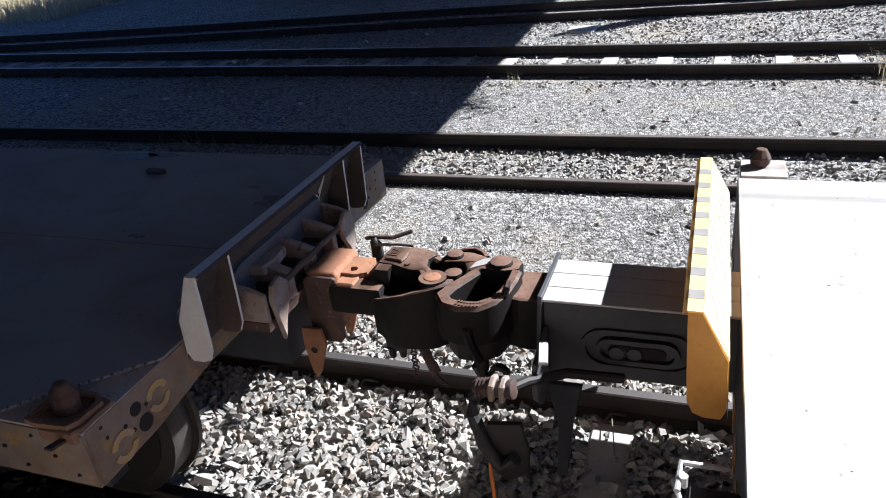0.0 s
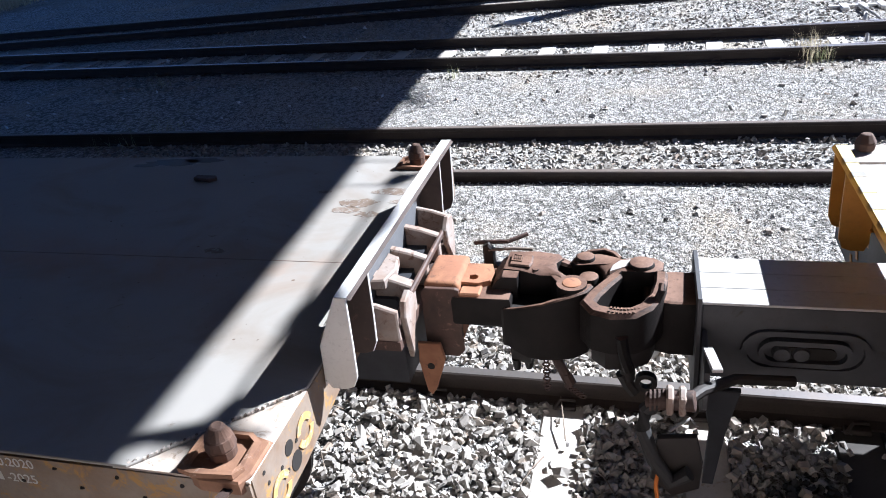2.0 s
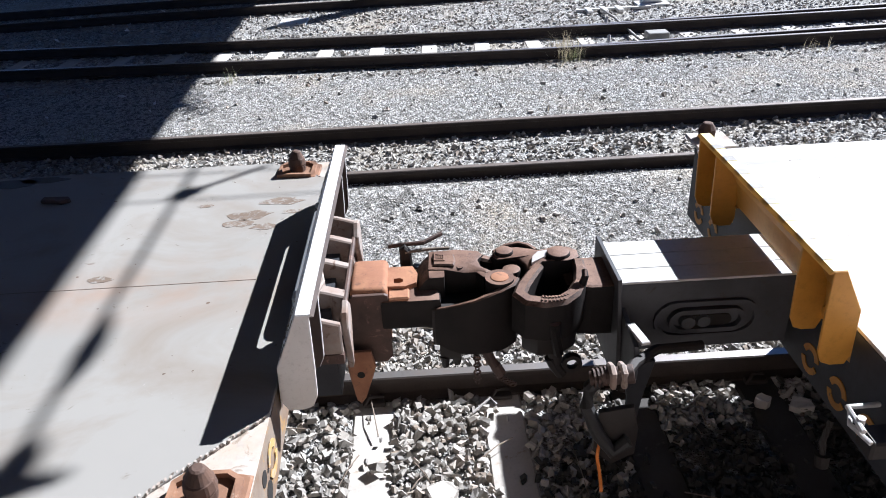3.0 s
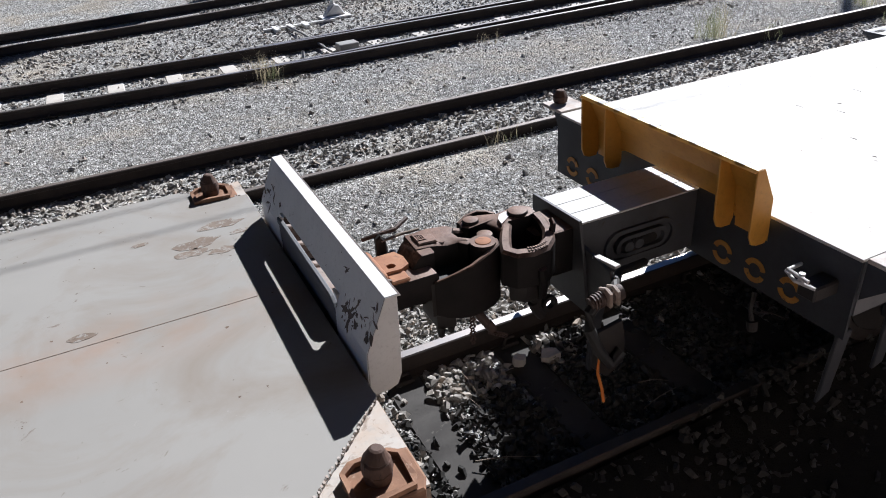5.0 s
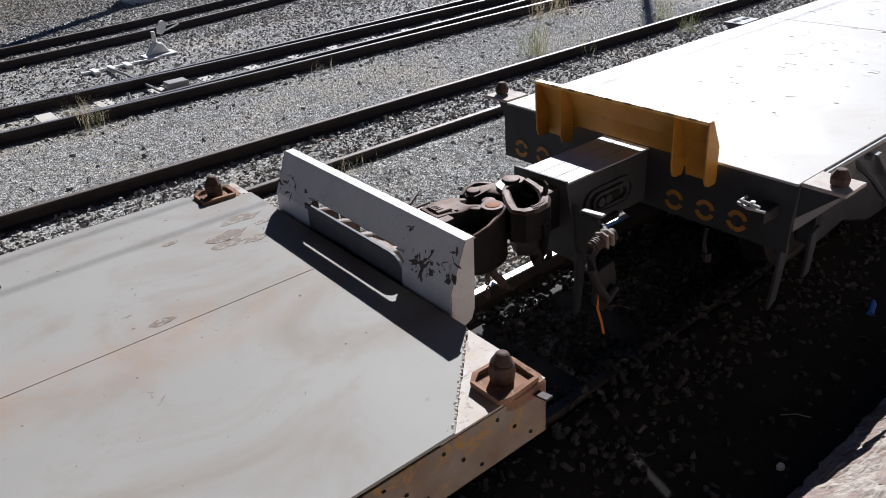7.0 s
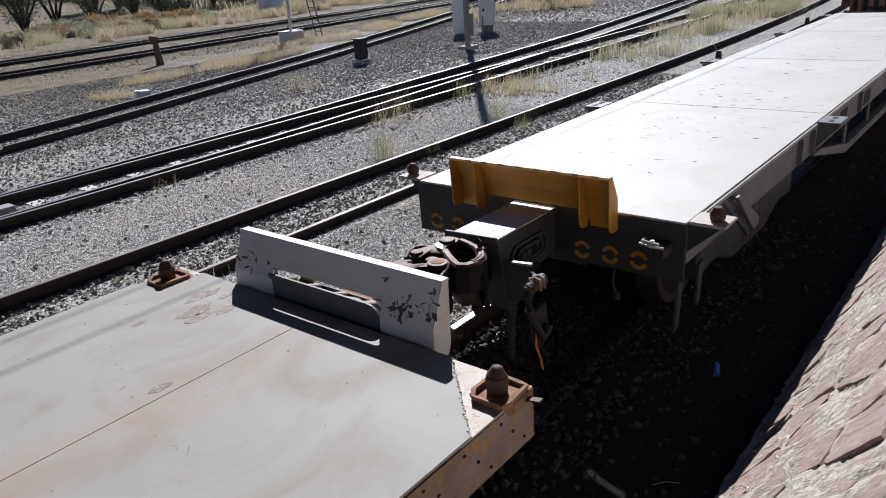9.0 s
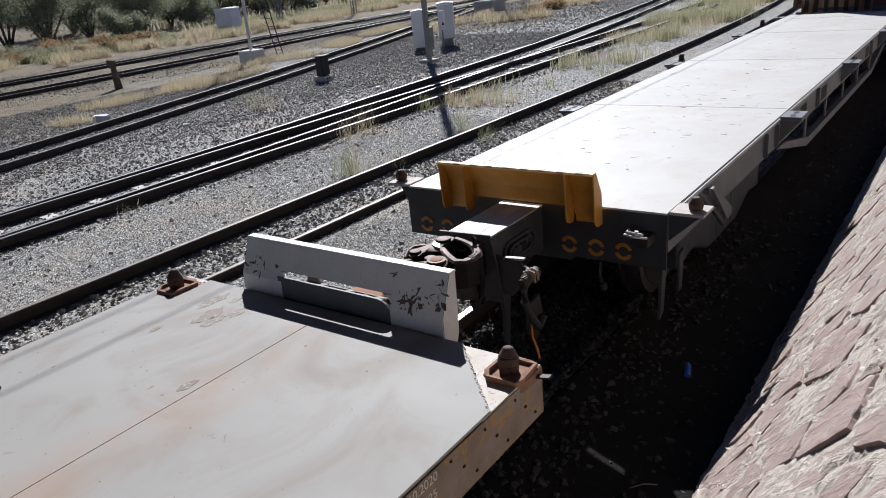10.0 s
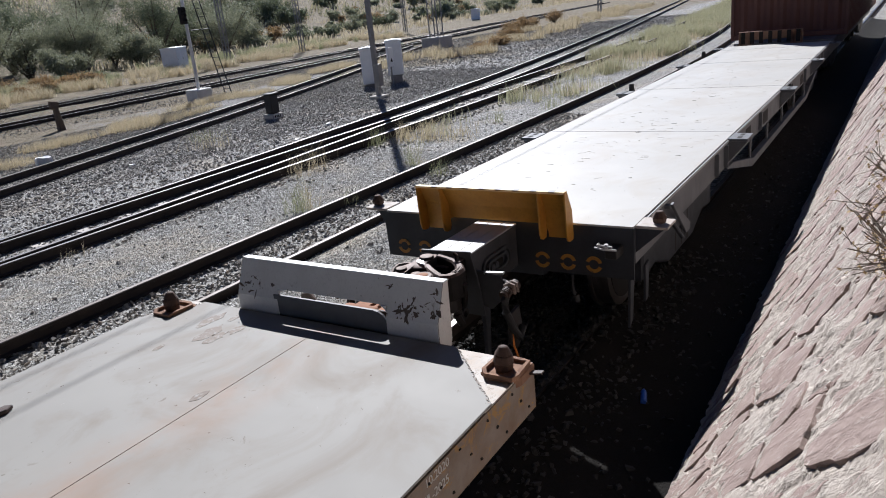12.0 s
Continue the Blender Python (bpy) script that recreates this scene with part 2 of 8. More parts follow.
FRAME_DARK = weathered("frame_dark_paint", (0.028, 0.031, 0.038), (0.020, 0.022, 0.028), (0.05, 0.03, 0.02), 0.34, rough=0.62, patch=5)
SILL_RUSTY = weathered("sill_rust_and_yellow_paint", (0.225, 0.19, 0.155), (0.165, 0.105, 0.065), (0.32, 0.185, 0.05), 0.46, rough=0.7, patch=4.5)
SHIELD_WHITE = weathered("white_chipped_paint", (0.66, 0.66, 0.65), (0.58, 0.58, 0.57), (0.16, 0.13, 0.11), 0.36, rough=0.5, patch=3.4, grain=70)
SHIELD_YELLOW = weathered("yellow_paint", (0.60, 0.295, 0.038), (0.50, 0.235, 0.03), (0.25, 0.12, 0.03), 0.27, rough=0.45, patch=5)
BAND_YELLOW = weathered("pale_yellow_band", (0.72, 0.60, 0.26), (0.66, 0.54, 0.22), None, rough=0.55)
BAND_BLACK = weathered("worn_black_band", (0.30, 0.29, 0.27), (0.22, 0.21, 0.20), (0.5, 0.48, 0.42), 0.4, rough=0.6)
RUST = weathered("orange_rust", (0.36, 0.18, 0.095), (0.25, 0.115, 0.065), (0.14, 0.075, 0.05), 0.43, rough=0.85, patch=9, depth=0.003)
CAST_BROWN = weathered("oiled_brown_casting", (0.085, 0.048, 0.036), (0.04, 0.026, 0.022), (0.18, 0.11, 0.08), 0.43, rough=0.62, patch=8, grain=60, depth=0.004, relief=0.5)
# the sides' near black is shade put into the colour
CASTING = shaded_metal("casting_with_shaded_sides", (0.009, 0.0065, 0.006), (0.006, 0.005, 0.005), (0.19, 0.115, 0.082), (0.115, 0.067, 0.049))
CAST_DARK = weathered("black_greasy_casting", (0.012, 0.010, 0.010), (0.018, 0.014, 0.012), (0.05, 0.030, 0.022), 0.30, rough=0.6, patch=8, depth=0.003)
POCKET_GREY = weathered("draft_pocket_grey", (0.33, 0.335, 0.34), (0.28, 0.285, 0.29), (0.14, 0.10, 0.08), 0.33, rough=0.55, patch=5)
POCKET_SHADED = weathered("draft_pocket_shaded_side", (0.062, 0.065, 0.072), (0.044, 0.046, 0.052), (0.04, 0.03, 0.025), 0.38, rough=0.6, patch=6)
BRIGHT_WORN = weathered("worn_bright_metal", (0.46, 0.45, 0.44), (0.36, 0.33, 0.31), (0.25, 0.15, 0.10), 0.35, rough=0.5, metal=0.3)
RING_YELLOW = weathered("orange_ring_paint", (0.40, 0.19, 0.025), (0.30, 0.13, 0.02), (0.05, 0.04, 0.03), 0.42, rough=0.6, patch=12)
RUBBER = weathered("black_rubber", (0.018, 0.018, 0.019), (0.026, 0.026, 0.027), None, rough=0.7)
HOLE_BLACK = weathered("hollow_dark_steel", (0.012, 0.011, 0.010), (0.018, 0.015, 0.013), None, rough=0.9)
WHEEL_STEEL = weathered("wheel_steel", (0.05, 0.043, 0.039), (0.10, 0.09, 0.085), (0.025, 0.02, 0.018), 0.42, rough=0.5, metal=0.6, stretch=(1, 3, 1))
ORANGE_CORD = weathered("orange_cord", (0.62, 0.20, 0.03), (0.50, 0.15, 0.03), None, rough=0.8)
WHITE_PAINT = weathered("white_yard_paint", (0.72, 0.71, 0.68), (0.62, 0.60, 0.57), (0.30, 0.24, 0.18), 0.33, rough=0.65)
CABINET_GREY = weathered("cabinet_light_grey", (0.78, 0.79, 0.80), (0.72, 0.73, 0.74), (0.35, 0.30, 0.25), 0.27, rough=0.5)
POST_STEEL = weathered("galvanised_post", (0.28, 0.27, 0.26), (0.22, 0.21, 0.20), (0.20, 0.12, 0.08), 0.34, rough=0.6, metal=0.2)
SLAB_STONE = bedded_stone("red_brown_slab_stone", (0.335, 0.262, 0.232), (0.275, 0.205, 0.178), (0.52, 0.465, 0.41))
MORTAR = bedded_stone("old_pale_mortar", (0.44, 0.385, 0.335), (0.40, 0.35, 0.30), (0.58, 0.54, 0.48))
BRIDGE_CONC = weathered("bridge_concrete", (0.14, 0.13, 0.12), (0.10, 0.093, 0.085), None, rough=0.9, patch=0.6, grain=14)
CONTAINER = weathered("brown_container_paint", (0.135, 0.055, 0.038), (0.11, 0.045, 0.034), (0.17, 0.08, 0.05), 0.34, rough=0.55, patch=1.5)
DRY_GRASS = leafy("dry_grass", (0.46, 0.39, 0.25), (0.64, 0.56, 0.40), 0.8, 0.35)
GREEN_GRASS = leafy("green_grass", (0.22, 0.25, 0.12), (0.45, 0.44, 0.27), 0.75, 0.35)
LEAF_GREY = leafy("olive_leaf", (0.17, 0.19, 0.115), (0.40, 0.40, 0.27))
LEAF_DARK = leafy("dark_leaf", (0.085, 0.105, 0.06), (0.23, 0.25, 0.15))
BARK = weathered("bark", (0.13, 0.10, 0.075), (0.09, 0.07, 0.055), None, rough=0.95, grain=30)
TWIG = weathered("dry_twig", (0.26, 0.215, 0.17), (0.18, 0.145, 0.115), None, rough=0.9)
PLASTIC_WHITE = weathered("white_plastic", (0.75, 0.75, 0.74), (0.70, 0.70, 0.69), None, rough=0.4)
BLUE_PLASTIC = weathered("blue_plastic", (0.04, 0.12, 0.5), (0.03, 0.10, 0.42), None, rough=0.4)
PAINT_TEXT = weathered("white_stencil_paint", (0.62, 0.62, 0.60), (0.5, 0.5, 0.48), None, rough=0.7)
WIRE = weathered("copper_wire", (0.10, 0.09, 0.08), (0.12, 0.10, 0.09), None, rough=0.6)

BRICK_DARK = weathered("light_block_brick", (0.075, 0.05, 0.042), (0.055, 0.04, 0.035), (0.10, 0.08, 0.07), 0.36, rough=0.95, patch=1.2, grain=12)
SHADE_SOIL = weathered("shade_dark_soil", (0.013, 0.012, 0.011), (0.019, 0.017, 0.015), (0.035, 0.031, 0.027), 0.38, rough=0.98, patch=2.5, grain=45, relief=0.8, depth=0.02, spec=0.1)
SHADE_STONE = stony("shade_dark_stone", [(0.011, 0.011, 0.010), (0.026, 0.025, 0.023), (0.017, 0.016, 0.015), (0.055, 0.052, 0.048)])

SHADED_BALLAST = stony("shade_dark_ballast", [(0.012, 0.011, 0.010), (0.032, 0.030, 0.027), (0.020, 0.019, 0.017), (0.055, 0.051, 0.046)])
SLATE_CHIP = stony("cleft_stone_chip", [(0.40, 0.30, 0.26), (0.66, 0.60, 0.53), (0.52, 0.44, 0.38), (0.72, 0.68, 0.62), (0.28, 0.20, 0.17)])
# ---- building helpers ----
ORIGIN = {}


def origin_of(ob):
    while ob is not None:
        if ob.name in ORIGIN:
            return ORIGIN[ob.name]
        ob = ob.parent
    return Vector((0, 0, 0))


def thing(name, at, label, category, group="", kind=""):
    ob = new(name)
    ob.empty_display_size = 0.2
    ob.location = at
    ORIGIN[ob.name] = Vector(at)
    return tagged(ob, label, category, group, kind)


def part(name, bm, material, parent=None, label="", smooth=False):
    """Links a bmesh, given in the thing's outer space, as one mesh under its thing."""
    me = bpy.data.meshes.new(name)
    off = origin_of(parent)
    if off.length:
        bmesh.ops.translate(bm, verts=bm.verts, vec=-off)
    bmesh.ops.recalc_face_normals(bm, faces=bm.faces)
    bm.to_mesh(me)
    bm.free()
    for m in material if isinstance(material, (list, tuple)) else [material]:
        me.materials.append(m)
    if smooth:
        me.shade_auto_smooth(angle=radians(35)) if hasattr(me, "shade_auto_smooth") else me.shade_smooth()
        me.polygons.foreach_set("use_smooth", [True] * len(me.polygons))
        me.set_sharp_from_angle(angle=radians(35))
    ob = new(name, me)
    ob.parent = parent
    if label:
        ob["label"] = label
    return ob


def box(bm, x0, x1, y0, y1, z0, z1, bev=0.0, seg=1):
    r = bmesh.ops.create_cube(bm, size=1.0, matrix=Matrix.Translation(((x0 + x1) / 2, (y0 + y1) / 2, (z0 + z1) / 2))
                              @ Matrix.Diagonal((abs(x1 - x0), abs(y1 - y0), abs(z1 - z0), 1)))
    if bev:
        es = list({e for v in r["verts"] for e in v.link_edges})
        bmesh.ops.bevel(bm, geom=es, offset=bev, segments=seg, affect="EDGES", profile=0.5)
    return bm


def prism(bm, outline, axis, a, b, bev=0.0, seg=1, mat=0):
    """Extrudes a flat outline along an axis from a to b. Outline pairs: (y, z) for x, (x, z) for y, (x, y) for z."""
    def at(p, k):
        return {"x": (k, p[0], p[1]), "y": (p[0], k, p[1]), "z": (p[0], p[1], k)}[axis]
    lo = [bm.verts.new(at(p, a)) for p in outline]
    hi = [bm.verts.new(at(p, b)) for p in outline]
    fs = [bm.faces.new(lo), bm.faces.new(hi[::-1])]
    n = len(outline)
    for i in range(n):
        fs.append(bm.faces.new((lo[i], hi[i], hi[(i + 1) % n], lo[(i + 1) % n])))
    for f in fs:
        f.material_index = mat
    if bev:
        bmesh.ops.recalc_face_normals(bm, faces=fs)
        es = list({e for f in fs[:2] for e in f.edges})
        bmesh.ops.bevel(bm, geom=es, offset=bev, segments=seg, affect="EDGES", profile=0.5)
    return bm


def rod(bm, p, q, r0, r1=None, seg=10, bev=0.0):
    p, q = Vector(p), Vector(q)
    d = q - p
    m = Matrix.Translation((p + q) / 2) @ d.to_track_quat("Z", "Y").to_matrix().to_4x4()
    r = bmesh.ops.create_cone(bm, cap_ends=True, segments=seg, radius1=r0, radius2=r0 if r1 is None else r1, depth=d.length, matrix=m)
    if bev:
        es = [e for e in {e for v in r["verts"] for e in v.link_edges} if any(len(f.verts) > 4 for f in e.link_faces)]
        bmesh.ops.bevel(bm, geom=es, offset=bev, segments=2, affect="EDGES", profile=0.5)
    return bm


def tube(bm, pts, r, seg=8, taper=1.0):
    """A bent tube through points."""
    pts = [Vector(p) for p in pts]
    rings = []
    for i, p in enumerate(pts):
        d = (pts[min(i + 1, len(pts) - 1)] - pts[max(i - 1, 0)]).normalized()
        side = d.cross(Vector((0, 0, 1)))
        if side.length < 0.05:
            side = d.cross(Vector((0, 1, 0)))
        side.normalize()
        up = side.cross(d)
        rr = r * (1 + (taper - 1) * i / max(1, len(pts) - 1))
        rings.append([bm.verts.new(p + (side * math.cos(a) + up * math.sin(a)) * rr) for a in (math.tau * k / seg for k in range(seg))])
    for a, b in zip(rings, rings[1:]):
        for k in range(seg):
            bm.faces.new((a[k], a[(k + 1) % seg], b[(k + 1) % seg], b[k]))
    bm.faces.new(rings[0][::-1])
    bm.faces.new(rings[-1])
    return bm


def stadium(cx, cy, half, r, n=8):
    """A rounded slot outline, long side along the first coordinate."""
    pts = []
    for k in range(n + 1):
        a = -math.pi / 2 + math.pi * k / n
        pts.append((cx + half + r * math.cos(a), cy + r * math.sin(a)))
    for k in range(n + 1):
        a = math.pi / 2 + math.pi * k / n
        pts.append((cx - half + r * math.cos(a), cy + r * math.sin(a)))
    return pts


def ring(bm, outer, inner, axis, a, b, mat=0):
    """A flat frame between two outlines of equal count, with depth from a to b."""
    def at(p, k):
        return {"x": (k, p[0], p[1]), "y": (p[0], k, p[1]), "z": (p[0], p[1], k)}[axis]
    n = len(outer)
    rows = [[bm.verts.new(at(p, k)) for p in o] for o, k in ((outer, a), (outer, b), (inner, b), (inner, a))]
    for r, s in zip(rows, rows[1:] + rows[:1]):
        for i in range(n):
            f = bm.faces.new((r[i], r[(i + 1) % n], s[(i + 1) % n], s[i]))
            f.material_index = mat
    return bm


def circle(cx, cy, r, n=20):
    return [(cx + r * math.cos(math.tau * k / n), cy + r * math.sin(math.tau * k / n)) for k in range(n)]


def mesh_object(name, verts, faces, material, parent=None, label="", smooth=False):
    me = bpy.data.meshes.new(name)
    me.from_pydata(verts, [], faces)
    me.materials.append(material)
    if smooth:
        me.polygons.foreach_set("use_smooth", [True] * len(me.polygons))
    ob = new(name, me)
    ob.parent = parent
    if label:
        ob["label"] = label
    return ob


CHIP_V = np.array([(-1, -1, -1), (1, -1, -1), (1, 1, -1), (-1, 1, -1), (-1, -1, 1), (1, -1, 1), (1, 1, 1), (-1, 1, 1)]) * 0.72
CHIP_F = np.array([(0, 2, 1), (0, 3, 2), (4, 5, 6), (4, 6, 7), (0, 1, 5), (0, 5, 4), (1, 2, 6), (1, 6, 5), (2, 3, 7), (2, 7, 6), (3, 0, 4), (3, 4, 7)])
OCT_V = np.array([(1, 0, 0), (0, 1, 0), (-1, 0, 0), (0, -1, 0), (0, 0, 1), (0, 0, -1.0)])
OCT_F = np.array([(0, 1, 4), (1, 2, 4), (2, 3, 4), (3, 0, 4), (1, 0, 5), (2, 1, 5), (3, 2, 5), (0, 3, 5)])


def loose_stones(name, places, sizes, material, label, rng, fine=False, flat=0.62):
    """Many angular stones as one heap: places n x 3, sizes n."""
    base_v, base_f = (OCT_V, OCT_F) if fine else (CHIP_V, CHIP_F)
    n, k = len(places), len(base_v)
    v = base_v[None] * (1 + rng.uniform(-0.40, 0.32, (n, k, 3)))
    if not fine:
        v[:, 4:, :2] *= rng.uniform(0.35, 0.95, (n, 1, 2))
        v[:, 4:, :2] += rng.uniform(-0.35, 0.35, (n, 1, 2))
    v = v * np.stack([rng.uniform(0.8, 1.55, n), rng.uniform(0.5, 0.95, n), rng.uniform(0.35, 0.75, n) * flat / 0.62], 1)[:, None]
    a, b, c = rng.uniform(0, math.tau, n), rng.normal(0, 0.45, n), rng.normal(0, 0.45, n)
    def turn(v, i, j, t):
        x, y = v[:, :, i].copy(), v[:, :, j].copy()
        v[:, :, i] = x * np.cos(t)[:, None] - y * np.sin(t)[:, None]
        v[:, :, j] = x * np.sin(t)[:, None] + y * np.cos(t)[:, None]
    turn(v, 1, 2, b), turn(v, 0, 2, c), turn(v, 0, 1, a)
    v = v * sizes[:, None, None] + places[:, None]
    f = base_f[None] + (np.arange(n) * k)[:, None, None]
    me = bpy.data.meshes.new(name)
    me.vertices.add(n * k)
    me.vertices.foreach_set("co", v.astype(np.float32).ravel())
    nf = n * len(base_f)
    me.loops.add(nf * 3)
    me.loops.foreach_set("vertex_index", f.astype(np.int32).ravel())
    me.polygons.add(nf)
    me.polygons.foreach_set("loop_start", np.arange(0, nf * 3, 3, dtype=np.int32))
    me.update(calc_edges=True)
    me.validate()
    me.polygons.foreach_set("use_smooth", [False] * len(me.polygons))
    me.materials.append(material)
    return tagged(new(name, me), label, "ballast", kind="stuff")


# ---- ground, tracks, slope, bridge ----
GROUND_Z = -0.16
YC = 2.53          # middle of the train's track


def ground_height(x, y):
    z = GROUND_Z
    far = max(0.0, y - 62 - 0.10 * x)
    z += 16.0 * (1 - math.exp(-far * far / 2200.0))
    z += 0.05 * noise.noise(Vector((x * 0.23, y * 0.23, 0.0))) * min(1, max(0, (y - 18) / 10))
    if y < 0.93:
        z += 0.02 * noise.noise(Vector((x, y * 2, 3.0)))
    return z


def ground():
    xs = sorted({*np.linspace(-30, 60, 91).tolist(), -800, -400, -200, -100, -60, -45, 75, 90, 110, 140, 180, 240, 320, 450, 700, 1000})
    ys = sorted({-6.0, -2.0, 0.5, *np.linspace(0.9, 20, 39).tolist(), *np.linspace(21, 70, 50).tolist(), 76, 84, 95, 110, 130, 160, 220, 300, 450, 700, 1000})
    verts = [(x, y, ground_height(x, y)) for y in ys for x in xs]
    w = len(xs)
    faces = [(j * w + i, j * w + i + 1, (j + 1) * w + i + 1, (j + 1) * w + i) for j in range(len(ys) - 1) for i in range(w - 1)]
    ob = mesh_object("ground", verts, faces, GROUND, smooth=True)
    return tagged(ob, "grey gravel yard ground with dry earth patches", "ground", kind="structure")


ground()

RAIL_PROFILE = [(-0.058, -0.142), (0.058, -0.142), (0.058, -0.130), (0.014, -0.115), (0.010, -0.045), (0.034, -0.034), (0.034, -0.006),
                (0.026, 0.0), (-0.026, 0.0), (-0.034, -0.006), (-0.034, -0.034), (-0.010, -0.045), (-0.014, -0.115), (-0.058, -0.130)]


def sweep_rail(name, path, parent, label="", head=None):
    """A rail along a path of (x, y), its head polished."""
    bm = bmesh.new()
    rows = []
    for i, p in enumerate(path):
        a, b = path[max(0, i - 1)], path[min(len(path) - 1, i + 1)]
        d = Vector((b[0] - a[0], b[1] - a[1], 0)).normalized()
        s = Vector((-d.y, d.x, 0))
        z0 = p[2] if len(p) > 2 else 0.0
        rows.append([bm.verts.new(Vector((p[0], p[1], z0 + q[1])) + s * q[0]) for q in RAIL_PROFILE])
    n = len(RAIL_PROFILE)
    for r, s in zip(rows, rows[1:]):
        for k in range(n):
            f = bm.faces.new((r[k], r[(k + 1) % n], s[(k + 1) % n], s[k]))
            if k == 7:
                f.material_index = 1
    bm.faces.new(rows[0])
    bm.faces.new(rows[-1][::-1])
    return part(name, bm, [RAIL_SIDE, head or RAIL_TOP], parent, label)


def sleeper_mesh(material):
    bm = bmesh.new()
    prism(bm, [(-0.95, -0.34), (0.95, -0.34), (0.95, -0.24), (0.66, -0.20), (0.54, -0.143), (0.25, -0.150), (-0.25, -0.150), (-0.54, -0.143), (-0.66, -0.20), (-0.95, -0.24)], "x", -0.11, 0.11, 0.012)
    bmesh.ops.recalc_face_normals(bm, faces=bm.faces)
    me = bpy.data.meshes.new("sleeper")
    bm.to_mesh(me)
    bm.free()
    me.materials.append(material)
    return me


def clip_mesh():
    bm = bmesh.new()
    box(bm, -0.06, 0.06, -0.10, -0.055, -0.142, -0.115, 0.006)
    box(bm, -0.06, 0.06, 0.055, 0.10, -0.142, -0.115, 0.006)
    tube(bm, [(-0.05, 0.10, -0.12), (-0.02, 0.075, -0.085), (0.02, 0.065, -0.09), (0.05, 0.045, -0.11)], 0.010, 6)
    tube(bm, [(-0.05, -0.10, -0.12), (-0.02, -0.075, -0.085), (0.02, -0.065, -0.09), (0.05, -0.045, -0.11)], 0.010, 6)
    me = bpy.data.meshes.new("rail_clip")
    bm.to_mesh(me)
    bm.free()
    me.materials.append(RAIL_SIDE)
    return me


SLEEPER, SLEEPER_SHADED, CLIP = sleeper_mesh(CONCRETE), sleeper_mesh(SHADED_CONCRETE), clip_mesh()


def offset_path(path, d):
    out = []
    for i, p in enumerate(path):
        a, b = path[max(0, i - 1)], path[min(len(path) - 1, i + 1)]
        t = Vector((b[0] - a[0], b[1] - a[1])).normalized()
        out.append((p[0] - t.y * d, p[1] + t.x * d))
    return out


def track(name, middle, label, spacing, x_sleep, gauge=1.067, clips=False, sunk=0.0, wander=0.03, shaded=None, head=None):
    tr = thing(name, (0, 0, 0), label, "railway track", kind="structure")
    for side in (-1, 1):
        # near rail head is coloured dark, as it looks beneath the wagons
        sweep_rail("rail", offset_path(middle, side * (gauge / 2 + 0.034)), tr, head=RAIL_SHADED if shaded and side < 0 else head)
    xs, ys = [p[0] for p in middle], [p[1] for p in middle]
    x = x_sleep[0]
    while x < x_sleep[1]:
        y = float(np.interp(x, xs, ys))
        h = math.atan2(float(np.interp(x + 0.5, xs, ys)) - y, 0.5)
        # past this x the sleepers are darkened to paint in the wagon's shade
        s = new("sleeper", SLEEPER_SHADED if shaded and x > shaded else SLEEPER)
        s.parent = tr
        s.matrix_basis = pose(x, y, -sunk, 0, 0, math.degrees(h) + random.uniform(-1, 1))
        if clips:
            for side in (-1, 1):
                c = new("rail_clip", CLIP)
                c.parent = s
                c.matrix_basis = pose(0, side * (gauge / 2 + 0.034), sunk)
        x += spacing * random.uniform(1 - wander, 1 + wander)
    return tr


LINE_A = [(x, YC) for x in (-40.0, -10.0, 10.0, 40.0, 90.0)]
LINE_B = [(x, 6.417 + (0.00 if x < 14 else 0.0019 * (x - 14) ** 2)) for x in (-40, -15, 0, 10, 14, 18, 22, 26, 30, 35, 40, 50, 60)]


def eased(knots, step=0.5, width=9):
    """A line through knots with its corners eased."""
    x = np.arange(knots[0][0], knots[-1][0] + 0.01, step)
    y = np.interp(x, [k[0] for k in knots], [k[1] for k in knots])
    pad = np.concatenate([2 * y[0] - y[width:0:-1], y, 2 * y[-1] - y[-2:-width - 2:-1]])
    for _ in range(2):
        pad = np.convolve(pad, np.ones(width) / width, "same")
    return list(zip(x.tolist(), pad[width:-width].tolist()))


LINE_C = eased([(-40, 12.4), (-13, 10.85), (-8, 10.66), (-3.6, 10.45), (1.5, 10.11), (5, 10.17), (9, 10.27), (19, 10.45), (30, 10.75), (60, 12.5)])
LINE_C2 = eased([(2, 10.12), (4.6, 10.28), (9, 10.53), (14, 11.1), (22, 11.85), (34, 13.7), (50, 16.4), (97, 24.9), (140, 33.5)])
LINE_D = eased([(-40, 12.4), (-15, 12.95), (-9, 13.45), (-5, 13.95), (0, 14.18), (3.5, 14.5), (7, 15.45), (10.5, 16.72), (15.7, 18.42), (25.75, 22.2), (34, 25.6), (46, 30.5)])
LINE_E = eased([(-40, 24.0), (14, 28.2), (22, 29.0), (37, 31.4), (46, 32.7), (90, 38.5)], 1.0)
LINE_F = eased([(-40, 29.0), (16, 33.3), (23, 34.4), (32, 35.5), (53, 38.0), (130, 46.5)], 1.0)
track("railway_track", LINE_A, "rusty rails on pale concrete sleepers in coarse ballast", 0.685, (-7.17, 8.0), clips=True, wander=0.0, shaded=0.75)
track("railway_track", LINE_B, "rusty rails of a siding half buried in ballast", 0.7, (-7.0, 16.0), sunk=0.05, head=RAIL_DULL)
track("railway_track", LINE_C, "turnout track with bright rail heads and pale sleepers", 0.745, (-14.02, 26.0), clips=True, wander=0.0)
track("railway_track", LINE_D, "curving siding track with rusty rails", 0.72, (-14.0, 34.0), sunk=0.03, head=RAIL_DULL)
